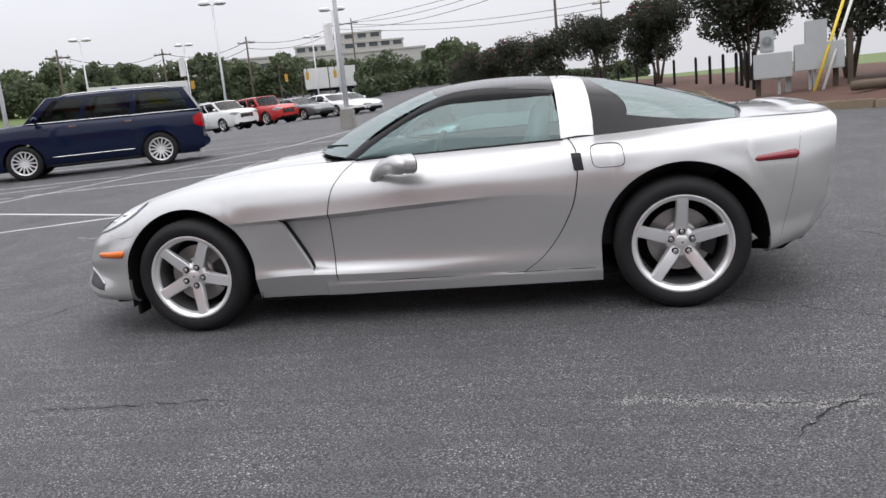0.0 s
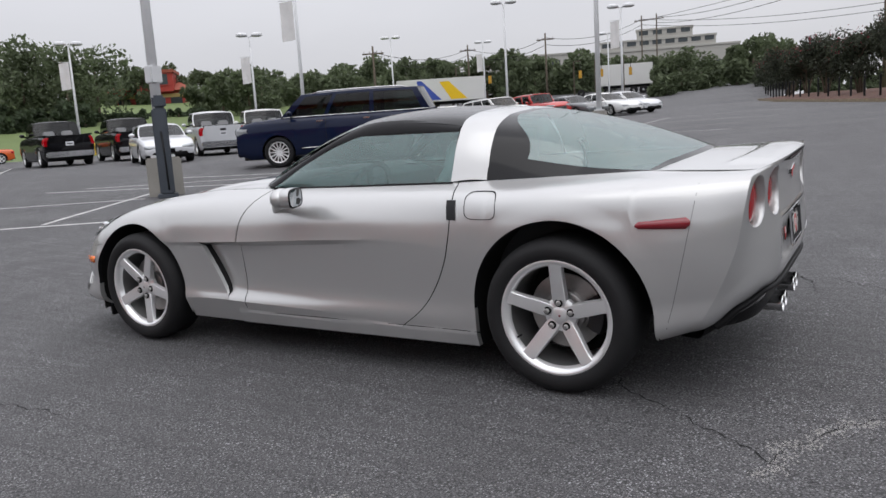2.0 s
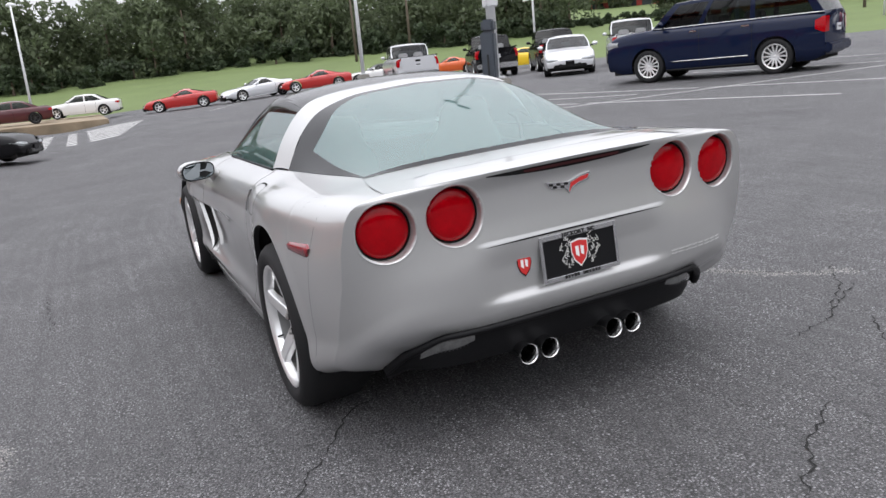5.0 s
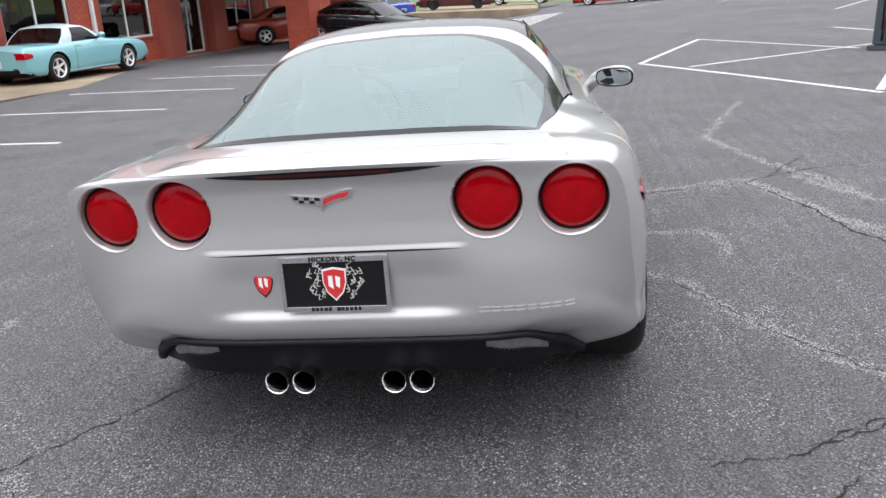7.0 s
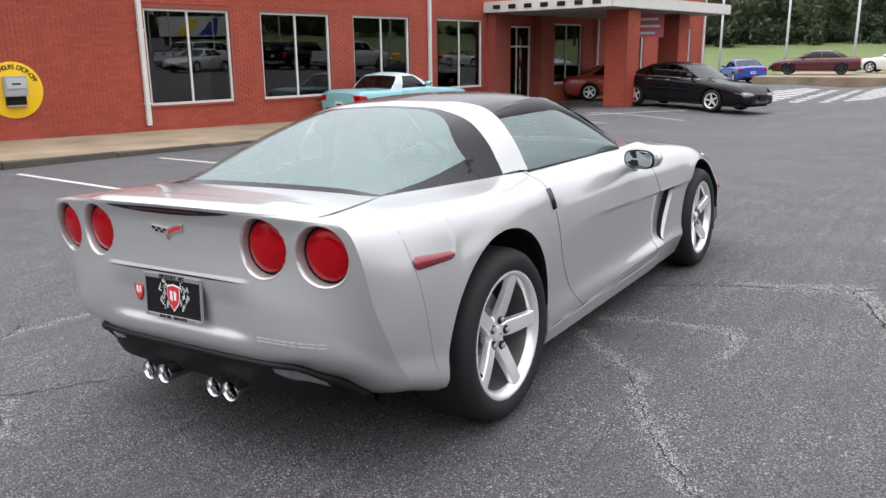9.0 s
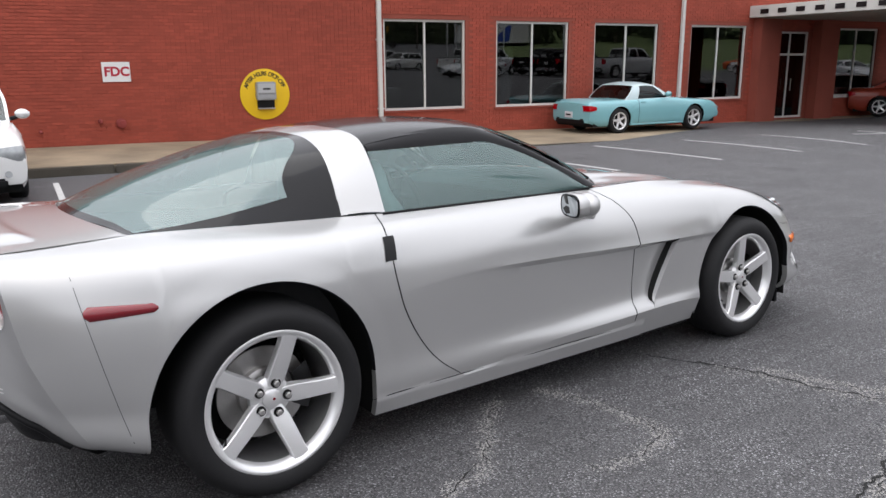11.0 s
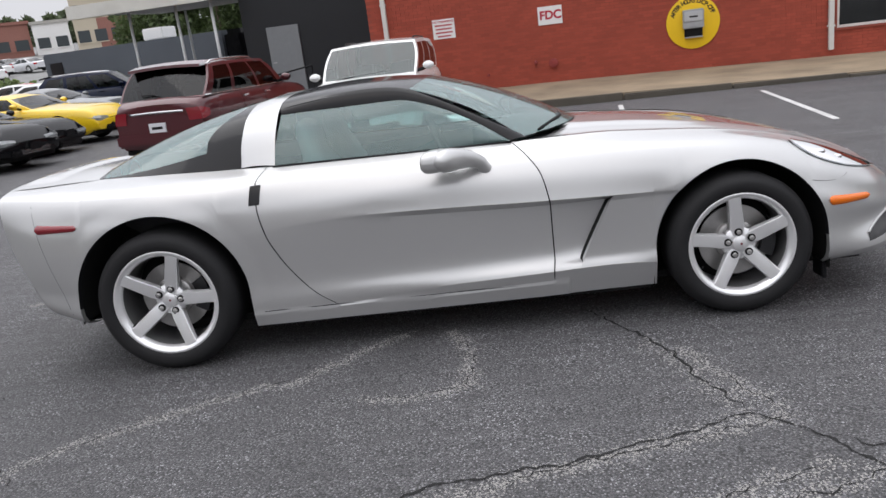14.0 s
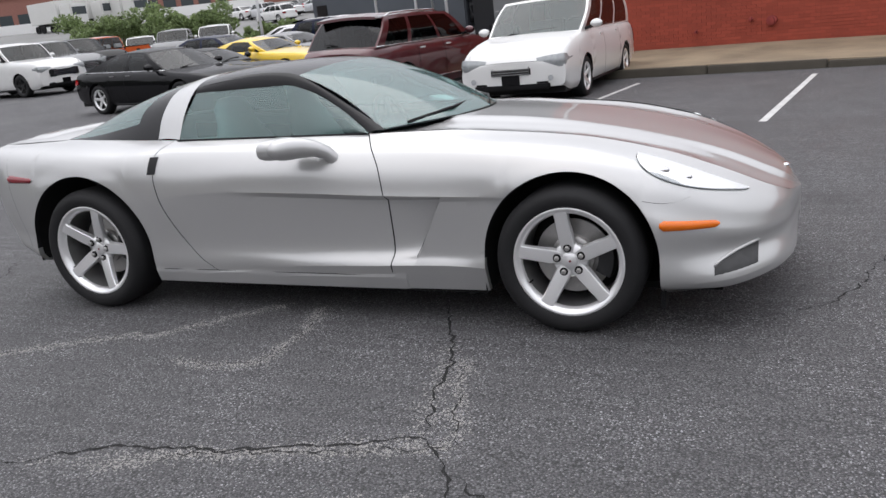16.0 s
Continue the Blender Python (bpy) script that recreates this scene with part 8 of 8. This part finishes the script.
part("cabinet", box(bmesh.new(), -1.05, -0.02, -0.2, 0.2, 0.55, 1.15, 0.015), BOX_GREY, util)
part("cabinet", box(bmesh.new(), 0.02, 0.85, -0.2, 0.2, 0.45, 1.02, 0.015), BOX_GREY, util)
part("meter", box(bmesh.new(), -0.70, -0.25, -0.18, 0.18, 1.15, 1.65, 0.015), BOX_GREY, util)
part("meter", box(bmesh.new(), 0.40, 0.70, -0.18, 0.18, 1.05, 1.55, 0.015), BOX_GREY, util)
part("meter_glass", lathe(bmesh.new(), [(0.10, 0.0), (0.10, 0.05), (0.001, 0.07)], 20, m=Matrix.Translation((0.55, 0.18, 1.3))), CLEAR_GLASS, util)
for px in (-0.9, 0.1, 0.75, -1.2):
    part("post", box(bmesh.new(), px - 0.06, px + 0.06, -0.25, -0.14, -0.2, 1.0 if px > -1.1 else 1.4, 0.01), BOX_GREY if px == 0.1 else POLE_WOOD, util)
for px in (-0.45, -0.35, 0.3):
    part("conduit", tube(bmesh.new(), [(px, 0.05, -0.15), (px, 0.05, 0.6)], 0.035, 8), BOX_GREY, util)
for nm, dx, material in (("guy_wire", 0.0, shade("yellow_guard", (0.70, 0.50, 0.05), 0.5)), ("guy_wire", -0.18, shade("white_guard", (0.62, 0.62, 0.58), 0.5))):
    g = thing(nm, "slanting guy wire in a coloured plastic guard", "cable", m=Matrix.Translation((ux - 0.25 + dx, uy + 0.6, gz(ux, uy) + 0.12)))
    part("guard", tube(bmesh.new(), [(0, 0, 0), (-0.95, -0.6, 2.4)], 0.035, 8), material, g, smooth="all")
    part("wire", tube(bmesh.new(), [(-0.95, -0.6, 2.4), (-3.2, -2.0, 8.5)], 0.008, 5), STEEL, g)

# grass strip and woods on the other side
def bank(x, y, rise=6.5):
    return gz(x, y) + 0.12 + max(0.0, math.hypot(x, y) / 66 - 1) * rise
arc = [(at(b, 66 + 3 * math.sin(radians(b * 3)), 0, 0)) for b in range(-58, 32, 2)]
rows = [[(x * s, y * s, bank(x * s, y * s) - (0.6 if s < 0.95 else 0)) for x, y in arc] for s in (0.9, 0.98, 1.05, 1.12, 1.3, 1.6, 2.0, 2.6)]
tagged(part("verge_far", grid(bmesh.new(), rows), GRASS, smooth="all"), "bright mown grass bank beyond the lot", "grass", kind="structure")
tagged(part("island", box(bmesh.new(), 44.5, 58.0, 0.0, 8.0, -1.0, -0.04, 0.05), CONCRETE), "raised concrete island", "pavement", kind="structure")
def woods(name, b0, b1, d0, d1, h0, h1, n, seed, leaf, label, count=90, size=0.85, base=0.0):
    r = random.Random(seed)
    cen, rad = [], []
    bm = bmesh.new()
    for k in range(n):
        b, d = b0 + (b1 - b0) * (k + r.random()) / n, r.uniform(d0, d1)
        x, y = at(b, d, 0, 0)
        h = r.uniform(h0, h1)
        z = gz(x, y) + base
        tube(bm, [(x, y, z - 1), (x, y, z + h * 0.6)], 0.22, 5, 0.08)
        for q in range(9):
            zz = r.uniform(0.02, 0.88)
            wd = h * 0.34 * math.sin(math.pi * (0.30 + 0.66 * zz)) + 0.3
            a = r.uniform(0, 6.28)
            cen.append((x + wd * math.cos(a) * r.random(), y + wd * math.sin(a) * r.random(), z + h * zz))
            rad.append(h * r.uniform(0.14, 0.22))
    part_t = part(name + "_trunks", bm, BARK)
    tagged(part_t, "tree trunks in the distant woods", "trees", kind="stuff")
    tagged(part(name, leaf_cloud(cen, rad, int(n * count * 1.25), size * 1.08, seed), leaf), label, "trees", kind="stuff")
woods("woods", -35, 28, 92, 112, 8.0, 11.5, 100, 11, LEAF_FAR, "dense green woods beyond the grass", 952, 0.30, 3.0)
woods("woods", -60, -41, 96, 125, 4.0, 6.8, 40, 31, LEAF_FAR, "low green woods beside the restaurant", 816, 0.30, 3.2)
woods("woods", -42, -34, 135, 150, 5.0, 8.0, 14, 32, LEAF_FAR, "green trees behind the restaurant", 816, 0.36, 6.5)
woods("scrub", -42, -34, 96, 110, 1.0, 1.8, 30, 33, LEAF_DARK, "dark scrub below the restaurant", 442, 0.22, 3.0)
woods("undergrowth", -34, 28, 90, 95, 2.0, 3.5, 80, 12, LEAF_DARK, "dark undergrowth at the edge of the woods", 442, 0.30, 2.3)
woods("woods", -72, -44, 120, 165, 6.5, 9.5, 60, 13, LEAF_FAR, "green trees behind the road", 884, 0.40, 3.0)
woods("woods", -83, -66, 120, 150, 4.5, 8.5, 26, 14, LEAF_FAR, "green trees before the office block", 1275, 0.30, 2.6)
woods("woods", -84, -74.5, 94, 112, 4.5, 7.5, 15, 34, LEAF_FAR, "round green trees beside the road", 1300, 0.26, 1.2)
woods("woods", -96, -84, 150, 220, 3, 5, 34, 15, LEAF_FAR, "trees along the far road", 612, 0.43, 1.0)
woods("woods", -140, -114, 90, 140, 2.5, 4.5, 50, 16, LEAF_FAR, "low trees beyond the grass verge", 612, 0.32, 0.3)
woods("woods", 104, 150, 190, 260, 4, 8, 60, 17, LEAF_FAR, "trees on the far ridge", 442, 0.94, 9.0)
woods("woods", 150, 235, 70, 120, 9, 14, 90, 18, LEAF_FAR, "trees beyond the back of the lot", 442, 0.65, 0.0)
woods("shrubs", 105, 115, 46, 56, 6.5, 9.0, 12, 19, LEAF_LIGHT, "light green trees behind the trailer", 2600, 0.15, 0.0)
woods("shrubs", 127.6, 138.0, 59, 63, 2.9, 4.1, 20, 20, LEAF_MID, "tall feathery green shrubs", 1500, 0.12, 0.0)
woods("shrubs", 112, 126.5, 52, 60, 0.9, 1.7, 34, 21, LEAF_MID, "low green scrub by the back road", 420, 0.12, 0.1)


# buildings in the distance
def block(name, label, m, tiers, wall_mat, glass_mat, storey=3.6, bay=3.4, roof_mat=None, category="building"):
    """A house of stacked tiers (x0, x1, y0, y1, z0, z1) with window rows on the front (-y)."""
    t = thing(name, label, category, m=m)
    for x0, x1, y0, y1, z0, z1 in tiers:
        part("wall", boxed(x0, x1, y0, y1, z0, z1), wall_mat, t)
        part("roof", box(bmesh.new(), x0 - 0.25, x1 + 0.25, y0 - 0.25, y1 + 0.25, z1, z1 + 0.5, 0.03), roof_mat or wall_mat, t)
        n = max(1, int((z1 - z0) / storey))
        for k in range(n):
            zz = z0 + storey * k + 1.1
            m_ = int((x1 - x0) / bay)
            for q in range(m_):
                xx = x0 + (x1 - x0) * (q + 0.5) / m_
                w = part("window", boxed(xx - bay * 0.36, xx + bay * 0.36, y0 - 0.05, y0 - 0.01, zz, zz + 1.7), glass_mat, t)
                part("sill", boxed(xx - bay * 0.4, xx + bay * 0.4, y0 - 0.14, y0 - 0.01, zz - 0.14, zz - 0.01), wall_mat, w)
    return t
OFFICE = shade("office_concrete", (0.40, 0.39, 0.36), 0.8, vary=0.08, scale=0.3)
FAR_PANE = shade("far_window", (0.05, 0.06, 0.065), 0.2)
def facing(bearing, d, z=None, turn=0.0):
    x, y = at(bearing, d)
    return Matrix.Translation((x, y, gz(x, y) if z is None else z)) @ Matrix.Rotation(radians(bearing - 90 + turn), 4, "Z")
block("office_block", "pale stepped concrete office block behind trees", facing(-74.4, 228, 0.8), ((-19.5, 21, 0, 16, 0, 17.6), (-16, 15, 1.5, 14, 18.1, 20.4), (-6, 9, 3, 14, 20.9, 23.2)), OFFICE, FAR_PANE)
block("office_wing", "low pale office wing behind trees", facing(-66.0, 232, 0.8), ((-14, 14, 0, 12, 0, 18.6),), OFFICE, FAR_PANE)
RED_WALL = shade("restaurant_red", (0.36, 0.04, 0.03), 0.6, vary=0.08)
TILE_RED = shade("roof_tile", (0.30, 0.075, 0.045), 0.7, vary=0.15, scale=2, fine=0.2, fine_scale=20)
rest = block("restaurant", "red roadside restaurant with a tiled hip roof", facing(-38.6, 138, 6.4, -10), ((-5.5, 5.5, 0, 9, 0, 3.2), (0.5, 4.0, -1.2, 5, 3.2, 6.2)), RED_WALL, FAR_PANE, 3.2, 2.6, TILE_RED)
bm = bmesh.new()
grid(bm, [[(-7, -1.2, 3.4), (7, -1.2, 3.4)], [(-4.0, 3.0, 5.2), (4.0, 3.0, 5.2)], [(-7, 10, 3.4), (7, 10, 3.4)]])
part("hip_roof", bm, TILE_RED, rest)
part("cream_band", boxed(-5.6, 5.6, -0.12, -0.06, 2.3, 2.9), shade("cream_band", (0.6, 0.42, 0.18), 0.7), rest)
FAR_BRICK = shade("far_brick", (0.27, 0.125, 0.10), 0.8, vary=0.15, scale=0.2, fine=0.15, fine_scale=4)
block("factory", "long red brick factory on the far slope", facing(127, 142.7, 4.3, 0), ((-46, 18.6, 0, 14, 0, 5.3),), FAR_BRICK, FAR_PANE, 4.2, 2.9, FAR_BRICK)
block("warehouse", "white painted warehouse on the far slope", facing(118.3, 142.7, 4.3, 0), ((-2.7, 2.9, 0.6, 12, 0, 5.0),), WHITE_PAINT, FAR_PANE, 4.5, 2.6, OFFICE)
CREAM = shade("cream_render", (0.50, 0.44, 0.34), 0.75, vary=0.12, scale=0.4)
mill = block("mill_building", "cream mill building with a brick front on the slope", facing(114.0, 122.7, 3.9, 0), ((-6.2, 10, 0, 12, 0, 8.0),), CREAM, FAR_PANE, 3.6, 2.3, CREAM)
part("brick_front", boxed(-3.0, 3.4, -0.03, 0.0, 0.0, 4.4), FAR_BRICK, mill)
YARD = shade("pale_grey_yard", (0.19, 0.19, 0.185), 0.9, vary=0.3, scale=0.15, fine=0.2, fine_scale=5)
YARD_Z = pchip((60, 75, 90, 110, 142, 170, 320), (0.1, 0.9, 1.75, 2.7, 4.2, 5.4, 12.0))
tagged(part("slope", grid(bmesh.new(), [[(*at(b, d, 0, 0), YARD_Z(d)) for b in range(100, 160, 3)] for d in (60, 66, 75, 82, 90, 100, 110, 125, 142, 170, 320)]), YARD, smooth="all"), "pale sloping yard beyond the back lot", "ground", kind="structure")
tagged(part("retaining_wall", boxed(-44, 8, 0, 0.4, -0.6, 1.5), WHITE_PAINT, m=facing(128, 124, 3.5)), "pale retaining wall below the factory", "wall", kind="structure")
for b, d, kind, colour, label, turn in ((124.6, 85, "crossover", SILVERP, "silver suv on the sloping yard", 150), (123.0, 84, "sedan", WHITEP, "white car on the sloping yard", 165), (121.8, 90, "sedan", GREYP, "grey car on the sloping yard", 150), (123.6, 76, "crossover", WHITEP, "white suv low on the sloping yard", 160), (120.6, 86, "sedan", SILVERP, "silver car at the edge of the yard", 155), (126.2, 88, "sedan", WHITEP, "white sedan beside the yard fence", 160)):
    x, y = at(b, d)
    vehicle(kind if kind == "sedan" else "crossover", kind, colour, label, x, y, turn, "car" if kind == "sedan" else "suv", near=False, z=YARD_Z(math.hypot(x, y)) + 0.02)
TRAILER = shade("trailer_white", (0.62, 0.62, 0.60), 0.5, vary=0.06, scale=0.5)
def semi(x, y, heading, label, marks=True, cab=True, length=13.0, z=None):
    t = thing("semi_trailer", label, "truck", m=Matrix.Translation((x, y, gz(x, y) if z is None else z)) @ Matrix.Rotation(radians(heading), 4, "Z"))
    part("box_body", box(bmesh.new(), -length / 2, length / 2, -1.28, 1.28, 1.2, 4.0, 0.04), TRAILER, t)
    part("chassis", boxed(-length / 2 + 0.4, length / 2 - 0.4, -0.5, 0.5, 0.85, 1.19), BLACK_PLASTIC, t)
    for xx in (-length / 2 + 1.2, -length / 2 + 2.5, length / 2 - 1.0, length / 2 + 2.6):
        for sy in (1, -1):
            part("wheel", lathe(bmesh.new(), [(0.2, 0.14), (0.5, 0.14), (0.5, -0.14), (0.2, -0.14)], 20, m=Matrix.Translation((xx, sy * 1.08, 0.5))), RUBBER, t, smooth=40)
    if marks:
        for q, (pts, mt) in enumerate(((((-3.2, 1.4), (-1.0, 3.6), (0.2, 3.6), (-1.2, 1.4)), YELLOW_SIGN), (((0.0, 1.4), (2.4, 3.8), (3.0, 3.8), (2.6, 1.4)), BLUEP))):
            for sy in (1, -1):
                part("painted_mark", prism(bmesh.new(), pts, sy * 1.283, sy * 1.290), mt, t)
    if cab:
        part("cab", box(bmesh.new(), length / 2 + 0.5, length / 2 + 3.2, -1.2, 1.2, 0.7, 3.3, 0.15), TRAILER, t, smooth=40)
        part("cab_window", boxed(length / 2 + 3.18, length / 2 + 3.23, -1.0, 1.0, 1.9, 2.9), FAR_PANE, t)
        part("cab_bumper", box(bmesh.new(), length / 2 + 3.1, length / 2 + 3.4, -1.2, 1.2, 0.4, 0.8, 0.05), STEEL, t)
    return t
ROAD = asphalt("road_asphalt", 0.10, 0.1)
arc = [(at(b, 66, 0, 0)) for b in range(-84, -56, 2)]
rows = [[(x * s, y * s, bank(x * s, y * s, 4.6) - (0.6 if s < 0.95 else 0)) for x, y in arc] for s in (0.9, 1.0, 1.12, 1.3, 1.6, 2.0, 3.5)]
tagged(part("road_rise", grid(bmesh.new(), rows), ROAD, smooth="all"), "grey road rising beyond the lot", "road", kind="structure")
x, y = at(-58.9, 98.5)
semi(x, y, 31, "white semi-trailer with yellow and blue marks", True, False, 11.0, bank(x, y, 4.6))
x, y = at(-71.6, 112, -3.4, 3.2)
semi(x, y, 20, "plain white semi-trailer by the road", False, False, 7.0, bank(x, y, 4.6))
for b, d in ((138.5, 118), (136.5, 120), (134.5, 116)):
    x, y = at(b, d)
    semi(x, y, b - 150, "white road tractor and trailer in the far yard", False, True, 7, YARD_Z(math.hypot(x, y)))
# grey enclosed trailer, carport roof on posts
GREY_TRAILER = shade("grey_trailer_skin", (0.085, 0.095, 0.11), 0.55, 0.1, vary=0.1, scale=1.0)
t = thing("cargo_trailer", "long dark grey enclosed cargo trailer", "trailer", m=Matrix.Translation((-15.2, 33.6, gz(-15.2, 33.6))) @ Matrix.Rotation(radians(-20), 4, "Z"))
part("body", box(bmesh.new(), -5.6, 5.2, -1.25, 1.25, 0.55, 2.75, 0.06), GREY_TRAILER, t)
part("nose", box(bmesh.new(), 5.2, 6.3, -1.2, 1.2, 0.55, 2.75, 0.2), BLACKP, t)
part("window", boxed(-5.2, -4.4, -1.28, -1.24, 1.6, 2.3), GRILLE, t)
part("roof_unit", box(bmesh.new(), 0.2, 1.4, -0.5, 0.5, 2.76, 3.3, 0.05), WHITE_PAINT, t)
for xx in (-1.2, 0.0):
    part("wheel", lathe(bmesh.new(), [(0.15, 0.12), (0.38, 0.12), (0.38, -0.12), (0.15, -0.12)], 20, m=Matrix.Translation((xx, -1.15, 0.38))), RUBBER, t, smooth=40)
cp = thing("carport", "flat white carport roof on slim steel posts", "carport", m=Matrix.Translation((-10.2, 24.0, gz(-10.2, 24.0))) @ Matrix.Rotation(radians(-9), 4, "Z"))
part("roof", box(bmesh.new(), -2.2, 3.2, -2.6, 3.0, 3.55, 3.78, 0.02), CANOPY, cp)
part("fascia", box(bmesh.new(), -2.25, 3.25, -2.68, -2.6, 3.42, 3.84, 0.01), CANOPY, cp)
for xx, yy in ((-0.7, -1.6), (1.2, -1.9), (2.6, -2.2), (-0.9, 2.6), (2.6, 2.6)):
    part("post", tube(bmesh.new(), [(xx, yy, 0), (xx, yy, 3.55)], 0.05, 8), POST_WHITE, cp, smooth="all")
# utility poles and wires
poles = []
for b, d, h in ((-54.1, 88.5, 9.6), (-61.0, 118, 12), (-66.6, 108, 11.8), (-73.3, 138, 16.5), (-74.3, 138, 16.6), (-92.0, 110, 12), (-88.5, 75, 12.0), (-24.0, 84, 11), (-20.0, 86, 11)):
    x, y = at(b, d)
    t = thing("utility_pole", "dark wooden utility pole with a crossarm", "utility pole", "utility poles", m=Matrix.Translation((x, y, gz(x, y))) @ Matrix.Rotation(radians(b + 80), 4, "Z"))
    part("pole", tube(bmesh.new(), [(0, 0, 0), (0, 0, h)], 0.17, 8, 0.10), POLE_WOOD, t, smooth="all")
    part("crossarm", box(bmesh.new(), -1.2, 1.2, -0.06, 0.06, h - 0.9, h - 0.75), POLE_WOOD, t)
    for q in (-1.0, -0.4, 0.4, 1.0):
        part("insulator", tube(bmesh.new(), [(q, 0, h - 0.75), (q, 0, h - 0.55)], 0.05, 6), STEEL, t)
    poles.append(Vector((x, y, gz(x, y) + h - 0.6)))
def wire(a, b, sag, off=0.0):
    pts = [a.lerp(b, i / 16) + Vector((0, 0, -sag * 4 * (i / 16) * (1 - i / 16) + off)) for i in range(17)]
    tagged(part("overhead_wire", tube(bmesh.new(), pts, 0.035, 5), BLACK_PLASTIC), "thin dark overhead wire", "cable", "overhead wires", "structure")
for i, j in ((0, 1), (1, 2), (2, 3), (3, 5), (4, 6), (7, 8)):
    for off in (0.0, -0.9):
        wire(poles[i], poles[j], 1.2, off)
wire(poles[6], Vector((-40, -60, 17)), 1.0)
wire(poles[4], Vector((-30, -50, 15)), 1.0)
for b, d in ((-60.5, 100), (-62.5, 101), (-70.5, 104), (-72.5, 105), (-69.0, 104)):
    x, y = at(b, d)
    t = thing("traffic_light", "small yellow traffic light on a bent mast", "traffic light", "traffic lights", m=Matrix.Translation((x, y, gz(x, y) + 5.3)))
    part("mast", tube(bmesh.new(), [(0.9, 0, -5.4), (0.9, 0, 2.2), (0, 0, 2.2)], 0.08, 6), POLE_WOOD, t)
    part("housing", box(bmesh.new(), -0.18, 0.18, -0.15, 0.15, 0, 1.0, 0.04), shade("signal_yellow", (0.50, 0.28, 0.03), 0.5) if "signal_yellow" not in bpy.data.materials else bpy.data.materials["signal_yellow"], t)
    part("hanger", tube(bmesh.new(), [(0, 0, 1.0), (0, 0, 2.2)], 0.04, 6), BLACK_PLASTIC, t)
